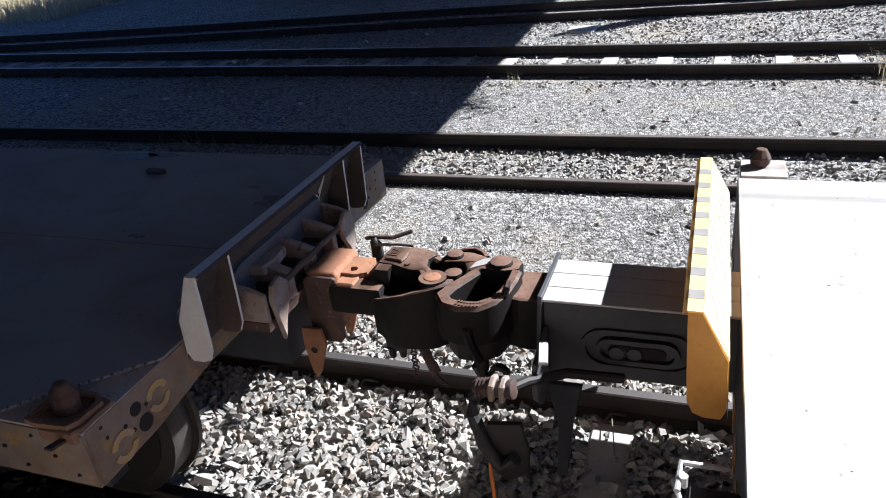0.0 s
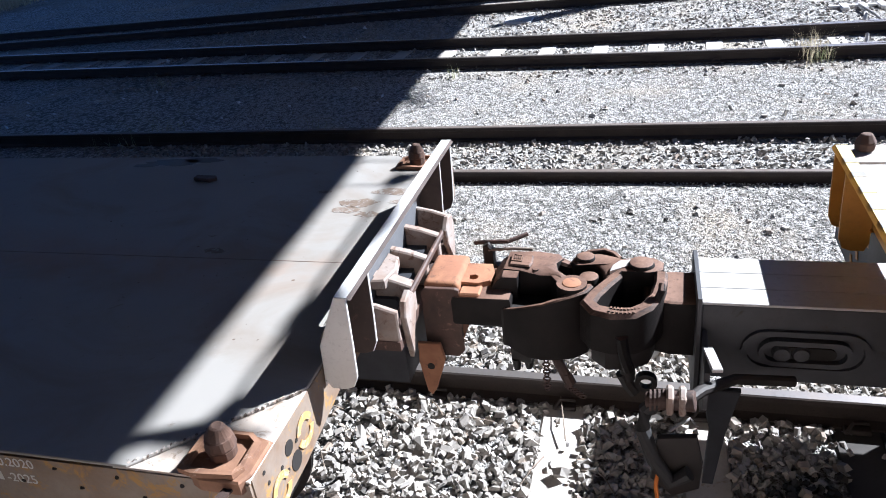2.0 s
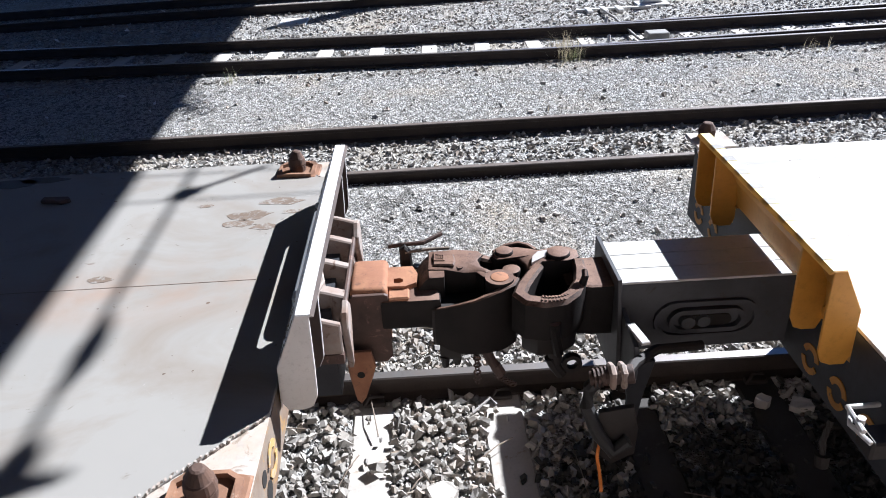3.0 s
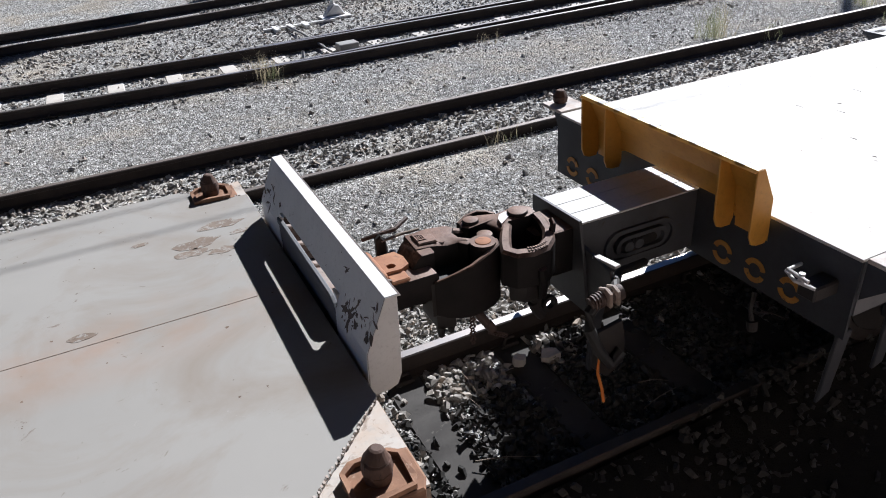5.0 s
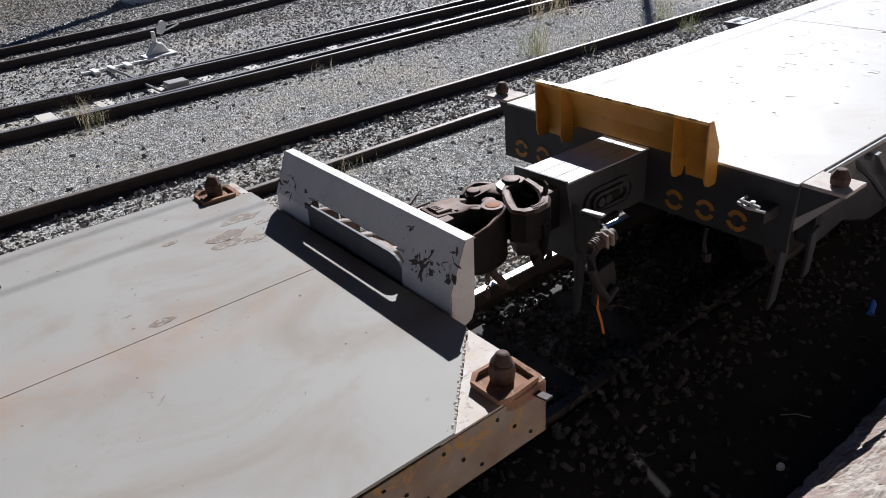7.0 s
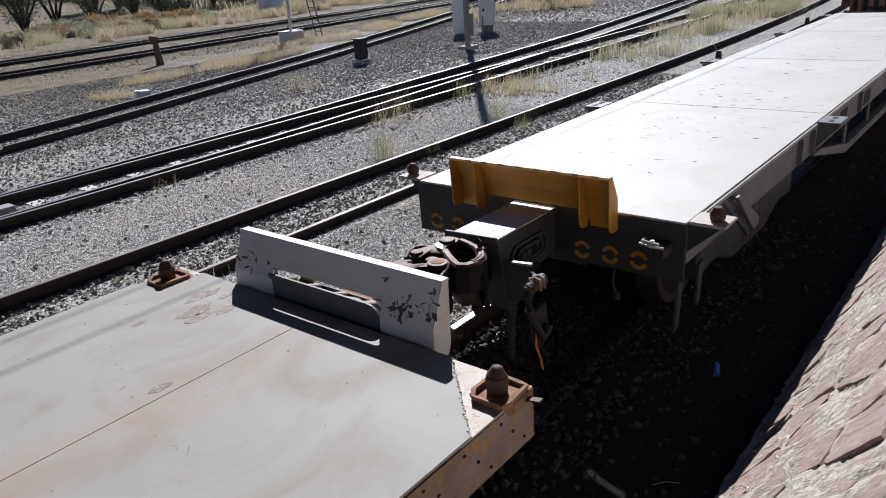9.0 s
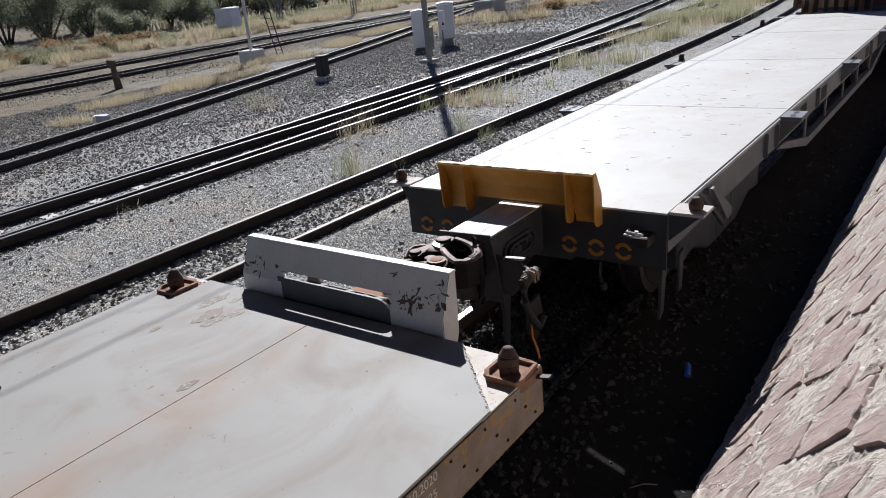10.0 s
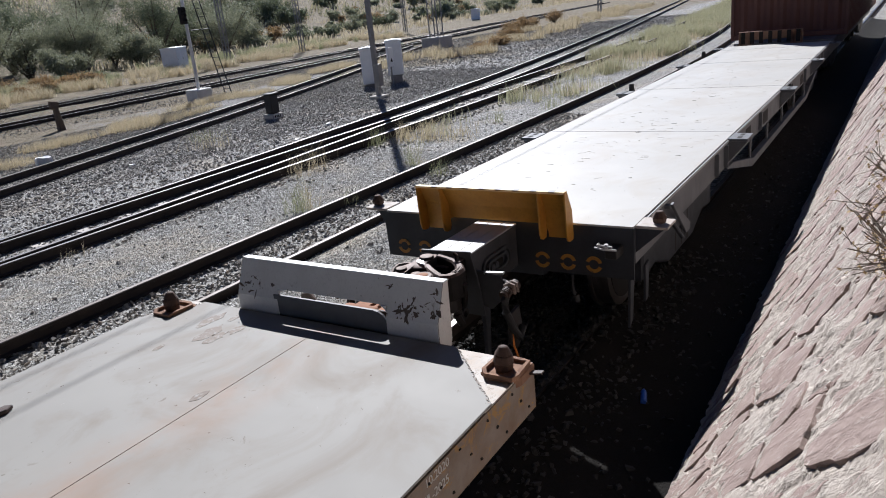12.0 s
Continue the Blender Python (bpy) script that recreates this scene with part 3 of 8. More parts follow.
track("railway_track", LINE_E, "distant running track in dark ballast", 0.8, (5.0, 70.0))
track("railway_track", LINE_F, "distant running track beside the scrub", 0.8, (5.0, 80.0))
turnout = thing("turnout_rails", (0, 0, 0), "bright diverging switch rails of the turnout", "railway switch", kind="structure")
for side in (-1, 1):
    sweep_rail("switch_rail", offset_path(LINE_C2, side * 0.567 + (0.075 if side < 0 else 0.06)), turnout)

rng = np.random.default_rng(5)


def scatter(n, x0, x1, y0, y1, z, spread=0.012):
    p = np.stack([rng.uniform(x0, x1, n), rng.uniform(y0, y1, n), np.full(n, z)], 1)
    p[:, 2] += rng.uniform(-spread, spread, n)
    return p


def clear_of_rails(p, lines, half=0.05, gauge=0.5675):
    keep = np.ones(len(p), bool)
    for line in lines:
        yc = np.interp(p[:, 0], [q[0] for q in line], [q[1] for q in line])
        d = np.abs(np.abs(p[:, 1] - yc) - gauge)
        keep &= d > half
    return p[keep]


# coarse ballast round the train's track
a = scatter(34000, -4.6, 7.0, 1.45, 3.95, -0.150, 0.018)
a[:, 2] += 0.020 * (np.abs(a[:, 1] - YC) < 0.5)
phase = ((a[:, 0] + 7.17 + 0.3425) % 0.685) - 0.3425
bare = np.where((a[:, 0] > -0.7) & (a[:, 0] < 3.2), 0.95, 0.25)
a = a[~((np.abs(phase) < 0.105) & (np.abs(a[:, 1] - YC) < 0.6) & (rng.uniform(0, 1, len(a)) < bare))]
# stones under and beside the wagon get its shade as a darker colour
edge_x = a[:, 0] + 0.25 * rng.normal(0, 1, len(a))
shadowed = (a[:, 1] < 1.93) | ((edge_x > 0.62) & (a[:, 1] < 2.70)) | ((edge_x > 1.95) & (a[:, 1] < 3.02))
dark, a = a[shadowed], a[~shadowed]
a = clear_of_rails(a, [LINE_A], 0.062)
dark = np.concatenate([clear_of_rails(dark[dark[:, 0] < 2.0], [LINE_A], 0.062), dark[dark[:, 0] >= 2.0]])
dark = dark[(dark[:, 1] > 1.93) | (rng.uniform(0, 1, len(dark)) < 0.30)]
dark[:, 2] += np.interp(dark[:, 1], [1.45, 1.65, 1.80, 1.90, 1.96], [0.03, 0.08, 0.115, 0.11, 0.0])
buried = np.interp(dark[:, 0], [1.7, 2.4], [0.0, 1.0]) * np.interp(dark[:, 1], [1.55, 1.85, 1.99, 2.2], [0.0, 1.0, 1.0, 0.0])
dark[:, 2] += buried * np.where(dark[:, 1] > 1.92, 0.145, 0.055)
loose_stones("shaded_ballast", dark, rng.uniform(0.012, 0.032, len(dark)), SHADED_BALLAST, "ballast under and beside the track, darkened for shade", rng)
loose_stones("ballast", a, rng.uniform(0.013, 0.034, len(a)) * rng.uniform(0.8, 1.25, len(a)), BALLAST, "coarse pale grey crushed ballast stones between the rails", rng)
b = scatter(15000, -6, 16, 5.55, 7.15, -0.15, 0.02)
b = clear_of_rails(b, [LINE_B], 0.065)
loose_stones("ballast", b, rng.uniform(0.012, 0.032, len(b)), BALLAST, "grey ballast stones with dead leaves in the siding", rng)
c = scatter(26000, -8, 22, 9.2, 13.6, -0.15, 0.02)
c = clear_of_rails(c, [LINE_C, LINE_C2, LINE_D], 0.07)
phase = ((c[:, 0] + 14.02 + 0.3725) % 0.745) - 0.3725
c = c[~((np.abs(phase) < 0.125) & (np.abs(c[:, 1] - np.interp(c[:, 0], [q[0] for q in LINE_C], [q[1] for q in LINE_C])) < 0.5) & (rng.uniform(0, 1, len(c)) < 0.97) & (c[:, 0] < 2.2))]
c[:, 2] -= 0.006
loose_stones("ballast", c, rng.uniform(0.014, 0.034, len(c)), BALLAST, "grey ballast stones round the turnout", rng)
d = np.concatenate([scatter(90000, 2, 28, 13.4, 23, -0.155, 0.012), scatter(34000, 28, 62, 13.5, 31, -0.15, 0.015), scatter(24000, 10, 45, 25, 38, -0.15, 0.02)])
d = clear_of_rails(d, [LINE_D], 0.07)
loose_stones("ballast", d, rng.uniform(0.016, 0.038, len(d)) * np.interp(d[:, 0], [20, 60], [1.0, 1.9]), FAR_BALLAST, "dark weathered ballast between the far tracks", rng, fine=True)
e = np.concatenate([scatter(70000, -5, 8, 3.3, 5.85, -0.157, 0.006), scatter(60000, -5, 12, 7.0, 9.5, -0.157, 0.006)])
BANK_Y, BANK_Z = (4.6, 5.2, 5.55, 5.78), (0.0, 0.028, 0.052, 0.062)
e[:, 2] += np.where(e[:, 1] < 5.81, np.interp(e[:, 1], BANK_Y, BANK_Z), 0.0)
loose_stones("fine_gravel", e, rng.uniform(0.005, 0.012, len(e)), CHIPPINGS, "fine grey gravel between the tracks", rng, fine=True)
f = np.concatenate([scatter(260, -5, 9, 3.6, 5.6, -0.15, 0.004), scatter(260, -5, 16, 7.2, 9.3, -0.15, 0.004)])
f[:, 2] += np.where(f[:, 1] < 5.81, np.interp(f[:, 1], BANK_Y, BANK_Z), 0.0)
# ditch stones carry the train's shade in their colour
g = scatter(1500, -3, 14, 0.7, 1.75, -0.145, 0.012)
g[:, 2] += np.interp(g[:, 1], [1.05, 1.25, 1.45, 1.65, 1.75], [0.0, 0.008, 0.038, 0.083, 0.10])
loose_stones("shaded_stones", g, rng.uniform(0.008, 0.03, len(g)), SHADE_STONE, "stones in the ditch, darkened for shade", rng)
loose_stones("loose_stone_scatter", f, rng.uniform(0.018, 0.04, len(f)), BALLAST, "stray stones lying on the gravel", rng)

verts, faces, m = [], [], 70
for y, rise in zip(BANK_Y + (5.80,), BANK_Z + (-0.05,)):
    for i in range(m):
        x = -9 + 27 * i / (m - 1)
        verts.append((x, y, GROUND_Z + rise + (0.008 * noise.noise(Vector((x * 1.3, y * 2.0, 2.0))) if rise > 0.01 else -0.004)))
for j in range(len(BANK_Y)):
    for i in range(m - 1):
        k = j * m + i
        faces.append((k, k + 1, k + 1 + m, k + m))
tagged(mesh_object("ground_gravel_bank", verts, faces, GROUND, smooth=True), "grey gravel banked against the siding rail", "ground", kind="structure")

# stone-faced slope below the camera
SLOPE_Y, SLOPE_Z, SLOPE_COT, SLOPE_TOP = 0.70, 0.25, 0.6, 1.72


def slope_at(z):
    return SLOPE_Y - (z - SLOPE_Z) * SLOPE_COT


def clipped(cell, at, n, far):
    """The part of a flat outline that lies less than far beyond a point along n."""
    kept = []
    for k, p in enumerate(cell):
        q = cell[(k + 1) % len(cell)]
        a = (p[0] - at[0]) * n[0] + (p[1] - at[1]) * n[1] - far
        b = (q[0] - at[0]) * n[0] + (q[1] - at[1]) * n[1] - far
        if a <= 0:
            kept.append(p)
        if a * b < 0:
            f = a / (a - b)
            kept.append((p[0] + (q[0] - p[0]) * f, p[1] + (q[1] - p[1]) * f))
    return kept


def slope():
    wall = thing("wall_slope", (0, 0, 0), "sloping retaining wall faced with red-brown stone slabs", "stone wall", kind="structure")
    bm = bmesh.new()
    prism(bm, [(slope_at(-0.5), -0.5), (slope_at(SLOPE_TOP), SLOPE_TOP), (-9.0, SLOPE_TOP), (-9.0, -0.5)], "x", -14.0, 60.0)
    part("wall_core", bm, MORTAR, wall)
    normal = Vector((0, 1, SLOPE_COT)).normalized()
    up = Vector((0, -SLOPE_COT, 1)).normalized()
    length = (SLOPE_TOP + 0.2) / up.z
    base = Vector((0, slope_at(-0.2), -0.2))
    rnd = random.Random(8)
    # slabs lie with their bedding slanting up the slope
    slant, long_side, short_side = radians(116), 0.42, 0.25
    ca, sa = math.cos(slant), math.sin(slant)

    def laid(a, b):
        return a * long_side * ca - b * short_side * sa, a * long_side * sa + b * short_side * ca

    seeds = []
    for i in range(-45, 25):
        for j in range(-125, 25):
            a, b = i + 0.5 * (j % 2) + rnd.uniform(-0.36, 0.36), j + rnd.uniform(-0.34, 0.34)
            u, v = laid(a, b)
            if -1.2 < u < 25 and -0.5 < v < length + 0.5:
                seeds.append((a, b, u))
    rest = bmesh.new()
    for ca_, cb_, u_mid in seeds:
        cell = [(ca_ - 1.3, cb_ - 1.3), (ca_ + 1.3, cb_ - 1.3), (ca_ + 1.3, cb_ + 1.3), (ca_ - 1.3, cb_ + 1.3)]
        joint = rnd.choice((rnd.uniform(0.015, 0.05), rnd.uniform(0.07, 0.16)))
        for oa, ob_, _ in seeds:
            d = math.hypot(oa - ca_, ob_ - cb_)
            if d < 1e-6 or d > 2.4:
                continue
            cell = clipped(cell, (ca_, cb_), ((oa - ca_) / d, (ob_ - cb_) / d), d / 2 - joint)
        cell = [laid(a, b) for a, b in cell]
        cell = clipped(cell, (0, 0), (0, -1), 0.0)
        cell = clipped(cell, (0, length), (0, 1), -0.005)
        if len(cell) < 3:
            continue
        pts = []
        for k, p in enumerate(cell):
            q = cell[(k + 1) % len(cell)]
            span = math.hypot(q[0] - p[0], q[1] - p[1])
            if span < 0.02:
                continue
            pts.append(p)
            for f in ((0.2, 0.4, 0.6, 0.8) if span > 0.22 else (0.33, 0.67) if span > 0.1 else (0.5,)):
                r = min(0.012, 0.07 * span)
                pts.append((p[0] + (q[0] - p[0]) * f + rnd.uniform(-r, r), p[1] + (q[1] - p[1]) * f + rnd.uniform(-r, r)))
        n = len(pts)
        if n < 4:
            continue
        cu, cv = sum(p[0] for p in pts) / n, sum(p[1] for p in pts) / n
        out = rnd.choice((rnd.uniform(0.0, 0.006), rnd.uniform(0.004, 0.016)))
        tu, tv = rnd.uniform(-0.03, 0.03), rnd.uniform(-0.035, 0.035)
        single = u_mid < 12.5
        bm = bmesh.new() if single else rest
        lo, hi, inner = [], [], []
        for u, v in pts:
            lo.append(bm.verts.new(base + Vector((u, 0, 0)) + up * v - normal * 0.02))
            o = max(-0.002, out + tu * (u - cu) + tv * (v - cv) + rnd.uniform(-0.002, 0.002))
            hi.append(bm.verts.new(base + Vector((cu + (u - cu) * 0.975, 0, 0)) + up * (cv + (v - cv) * 0.975) + normal * o))
            k = rnd.uniform(0.80, 0.93)
            inner.append(bm.verts.new(base + Vector((cu + (u - cu) * k, 0, 0)) + up * (cv + (v - cv) * k) + normal * (o + rnd.uniform(0.0, 0.004))))
        mid = bm.verts.new(base + Vector((cu, 0, 0)) + up * cv + normal * (out + 0.003))
        for k in range(n):
            m = (k + 1) % n
            bm.faces.new((lo[k], lo[m], hi[m], hi[k]))
            bm.faces.new((hi[k], hi[m], inner[m], inner[k]))
            bm.faces.new((inner[k], inner[m], mid))
        if single:
            part("stone", bm, SLAB_STONE, wall)
    # rough mortar and cleft rubble between the slabs
    nu, nv = 760, 120
    verts = []
    for j in range(nv):
        for i in range(nu):
            u, v = -1.0 + 13.0 * i / (nu - 1), length * j / (nv - 1)
            q, w = u * ca + v * sa, -u * sa + v * ca
            h = 0.016 * noise.noise(Vector((q * 4.0, w * 16.0, 1.0))) + 0.011 * noise.noise(Vector((q * 11.0, w * 42.0, 4.0))) + 0.006 * noise.noise(Vector((u * 31.0, v * 31.0, 7.0)))
            verts.append(base + Vector((u, 0, 0)) + up * v + normal * (0.005 + h))
    faces = [(j * nu + i, j * nu + i + 1, (j + 1) * nu + i + 1, (j + 1) * nu + i) for j in range(nv - 1) for i in range(nu - 1)]
    mesh_object("mortar_bed", verts, faces, MORTAR, wall, "pale rough mortar between the slabs")
    far_slabs = part("stone_facing", rest, SLAB_STONE, wall)
    far_slabs["kind"] = "stuff"


slope()
bits = np.concatenate([scatter(55, -15, -2.5, 7.0, 9.6, -0.145, 0.004), scatter(45, -17, -2.5, 9.8, 14.5, -0.13, 0.01)])
loose_stones("pale_litter_bits", bits, rng.uniform(0.015, 0.055, len(bits)), PLASTIC_WHITE, "pale scraps and leaves strewn in the bridge's shade", rng, fine=True, flat=0.3)
up = Vector((0, -SLOPE_COT, 1)).normalized()
n_chip = 3600
su, sv = rng.uniform(-0.4, 14, n_chip), rng.uniform(0, (SLOPE_TOP + 0.15) / up.z, n_chip)
patchy = np.array([noise.noise(Vector((a * 1.6, b * 2.2, 3.0))) + 0.5 * noise.noise(Vector((a * 5.0, b * 7.0, 8.0))) > 0.16 for a, b in zip(su, sv)])
su, sv = su[patchy], sv[patchy]
chips = np.stack([su, slope_at(-0.15) + up.y * sv + 0.004, -0.15 + up.z * sv + 0.004], 1)
loose_stones("stone_chips", chips, rng.uniform(0.005, 0.020, len(chips)), SLATE_CHIP, "pale cleft flakes and chips of slab stone on the slope", rng, fine=True, flat=0.22)


def bank_top():
    verts, faces, nx = [], [], 60
    for j, y in enumerate((slope_at(SLOPE_TOP) + 0.03, -0.5, -1.2, -3, -8)):
        for i in range(nx):
            x = -14 + 74 * i / (nx - 1)
            verts.append((x, y, SLOPE_TOP + 0.012 + 0.03 * noise.noise(Vector((x, y, 9.0)))))
    for j in range(4):
        for i in range(nx - 1):
            k = j * nx + i
            faces.append((k, k + nx, k + nx + 1, k + 1))
    # out of view; near-black colour keeps bounced light low
    tagged(mesh_object("ground_bank", verts, faces, SHADE_SOIL), "unseen bank above the stone slope, dark to cut bounce", "ground", kind="structure")


bank_top()


# road bridge overhead, which shades the yard
def bridge():
    br = thing("bridge", (0, 0, 0), "concrete road bridge over the tracks, shading them", "bridge", kind="structure")
    z = 5.6
    lean, edge = -0.033, 3.214
    def xat(y, d):
        return edge + lean * (y - 7.5) + d
    bm = bmesh.new()
    y0, y1 = -6.0, 60.0
    prism(bm, [(xat(y0, 0), y0), (xat(y1, 0), y1), (xat(y1, -15), y1), (xat(y0, -15), y0)], "z", z, z + 1.1)
    part("bridge_deck", bm, BRIDGE_CONC, br)
    for k in range(7):
        d = -0.5 - k * 2.3
        bm = bmesh.new()
        prism(bm, [(xat(y0, d), y0), (xat(y1, d), y1), (xat(y1, d - 0.4), y1), (xat(y0, d - 0.4), y0)], "z", z - 0.42 if k else z - 0.12, z - 0.004)
        part("girder", bm, FRAME_DARK, br)
    # unseen wall behind the camera, added to keep skylight out
    bm = bmesh.new()
    box(bm, -16.0, 2.2, -3.4, -2.8, SLOPE_TOP, z - 0.45)
    part("light_block_abutment", bm, BRICK_DARK, br)
    for d in (-0.3, -14.7):
        bm = bmesh.new()
        prism(bm, [(xat(y0, d), y0), (xat(y1, d), y1), (xat(y1, d - 0.25), y1), (xat(y0, d - 0.25), y0)], "z", z + 1.104, z + 1.95)
        part("parapet", bm, BRIDGE_CONC, br)
    for y in (-4.5, 52.0):
        bm = bmesh.new()
        box(bm, xat(y, -14.5), xat(y, -3.5) if y < 0 else xat(y, -0.5), y - 0.5, y + 0.5, -0.5 if y > 0 else 1.4, z - 0.004)
        part("pier", bm, BRIDGE_CONC, br)
    return br


bridge()


def wall_behind():
    """Unseen dark brick wall along the bank behind the camera, added to block skylight."""
    wl = thing("wall_light_block", (0, 0, 0), "unseen dark wall along the bank, added to block skylight", "wall", kind="structure")
    bm = bmesh.new()
    box(bm, 2.21, 60.0, -3.4, -3.0, SLOPE_TOP - 0.1, 7.5)
    part("wall_body", bm, BRICK_DARK, wl)


wall_behind()

# dark soil in the ditch between the wall and the track, blackened for shade
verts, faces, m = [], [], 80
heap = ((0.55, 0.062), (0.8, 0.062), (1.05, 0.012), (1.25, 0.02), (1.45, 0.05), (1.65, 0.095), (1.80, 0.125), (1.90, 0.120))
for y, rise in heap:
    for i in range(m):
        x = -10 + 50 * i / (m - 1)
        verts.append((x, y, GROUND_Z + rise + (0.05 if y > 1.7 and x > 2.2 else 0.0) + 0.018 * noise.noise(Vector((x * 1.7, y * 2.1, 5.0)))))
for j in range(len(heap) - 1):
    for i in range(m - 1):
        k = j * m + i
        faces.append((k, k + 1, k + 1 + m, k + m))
tagged(mesh_object("ground_ditch", verts, faces, SHADE_SOIL, smooth=True), "dark soil beside the track, deepened for shade", "ground", kind="structure")

# ---- the train: two container flats, coupled, and a loaded one beyond ----
DECK = 0.985
DECK_GREY = 0.972
END_1, END_2 = -1.76, 0.185     # deck ends either side of the coupling


def end_shield(parent, sign, x_top, mat, yc, half, cut_half, cut_top, name, label, kink=(0.09, 1.10), inner_mat=None):
    """The bent steel plate at a wagon's end, with ribs; sign +1: ribs point to +x."""
    def px(d):
        return x_top - sign * d
    t = 0.012
    # bent plate as a strip with a notch
    prof = [(-0.045, 1.2571), (0.0, 1.257), kink, (kink[0] + 0.01, 0.885)]
    bm = bmesh.new()
    def slab(y0, y1, z_from):
        pts = [p for p in prof if p[1] >= z_from - 1e-6]
        if pts[-1][1] > z_from + 1e-6:
            d = np.interp(-z_from, [-p[1] for p in prof], [p[0] for p in prof])
            pts.append((float(d), z_from))
        outer = [(px(d), z) for d, z in pts]
        inner = [(px(d) + (sign * t if k else 0.0), z - (0.004 if 0 < k < len(pts) - 2 else 0.010 if k >= len(pts) - 2 else 0.0)) for k, (d, z) in enumerate(pts[::-1])]
        prism(bm, outer + inner, "y", y0, y1)
    slab(yc - half, yc - cut_half, 0.885)
    slab(yc + cut_half, yc + half, 0.885)
    slab(yc - cut_half, yc + cut_half, cut_top)
    # rounded corners in the notch
    for s in (-1, 1):
        r = 0.05
        cy = yc + s * (cut_half - r)
        pts = [(yc + s * cut_half, cut_top)]
        for k in range(5):
            a = math.pi / 2 * k / 4
            pts.append((cy + s * r * math.cos(a), cut_top - r + r * math.sin(a)))
        x0 = px(float(np.interp(-cut_top + 0.03, [-p[1] for p in prof], [p[0] for p in prof])))
        prism(bm, pts, "x", x0, x0 + sign * t)
    bmesh.ops.remove_doubles(bm, verts=bm.verts, dist=0.0003)
    bmesh.ops.recalc_face_normals(bm, faces=bm.faces)
    if inner_mat:
        for f in bm.faces:
            f.normal_update()
            if f.normal.x * sign > 0.4:
                f.material_index = 1
    sh = part(name, bm, [mat, inner_mat] if inner_mat else mat, parent, label)
    # ribs
    for y in (yc - half - 0.004, yc - half + 0.20, yc + half - 0.212, yc + half - 0.008):
        bm = bmesh.new()
        pts = [(px(0.0), 1.256), (px(-0.042), 1.256), (px(-0.036), 1.06), (px(-0.030), 0.94), (px(-0.012), 0.898), (px(0.02), 0.885), (px(0.07), 0.885), (px(kink[0] + 0.004), 0.92), (px(kink[0] - 0.002), kink[1])]
        prism(bm, pts, "y", y, y + 0.012, 0.002)
        # rib sides take the rusty back colour to paint their shade; edges stay white
        if inner_mat:
            for f in bm.faces:
                f.normal_update()
                f.material_index = 0 if f.normal.x * sign > 0.3 or (y < yc - half and f.normal.y < -0.5) else 1
        part("rib", bm, [mat, inner_mat] if inner_mat else mat, sh)
    return sh


def twist_lock(parent, x, y, z, yard_side, pedestal=True):
    """A rusty container lock: pedestal tray, rim and turning head."""
    s = yard_side
    bm = bmesh.new()
    prism(bm, [(x - 0.085, y - 0.075), (x - 0.03, y - 0.10), (x + 0.10, y - 0.10), (x + 0.12, y - 0.06), (x + 0.12, y + 0.075), (x + 0.06, y + 0.09), (x - 0.06, y + 0.09), (x - 0.10, y + 0.03)], "z", z - 0.03, z + 0.022, 0.006)
    tl = part("twist_lock", bm, LOCK_TRAY, parent, "rust-brown container twist lock")
    bm = bmesh.new()
    ring(bm, [(x - 0.10, y - 0.09), (x - 0.05, y - 0.095), (x + 0.08, y - 0.095), (x + 0.10, y - 0.05), (x + 0.10, y + 0.05), (x + 0.06, y + 0.085), (x - 0.06, y + 0.085), (x - 0.10, y + 0.05)],
         [(x - 0.082, y - 0.07), (x - 0.045, y - 0.078), (x + 0.07, y - 0.078), (x + 0.082, y - 0.045), (x + 0.082, y + 0.04), (x + 0.05, y + 0.068), (x - 0.05, y + 0.068), (x - 0.082, y + 0.04)],
         "z", z + 0.022, z + 0.040)
    for v in bm.verts:
        v.co += Vector((0.004 * math.sin(v.co.y * 90), 0.004 * math.sin(v.co.x * 110), 0.003 * math.sin(v.co.x * 70 + v.co.y * 50)))
    part("rim", bm, LOCK_TRAY, tl)
    bm = bmesh.new()
    rod(bm, (x, y, z + 0.02), (x, y, z + 0.060), 0.042, 0.046, 9)
    rod(bm, (x, y, z + 0.058), (x, y, z + 0.098), 0.049, 0.043, 9)
    rod(bm, (x, y, z + 0.096), (x + 0.006, y, z + 0.136), 0.043, 0.020, 9)
    bmesh.ops.bevel(bm, geom=list(bm.edges), offset=0.005, segments=1, affect="EDGES")
    part("lock_head", bm, LOCK_BROWN, tl, "dark worn lock head")
    bm = bmesh.new()
    box(bm, x + 0.045, x + 0.075, y + s * 0.10 - 0.06, y + s * 0.10 + 0.06, z - 0.012, z - 0.004)
    bmesh.ops.rotate(bm, cent=(x + 0.06, y + s * 0.1, z), matrix=Matrix.Rotation(s * radians(12), 3, "X"), verts=bm.verts)
    part("lock_lever", bm, CAST_BROWN, tl)
    return tl


WHEELSETS = []


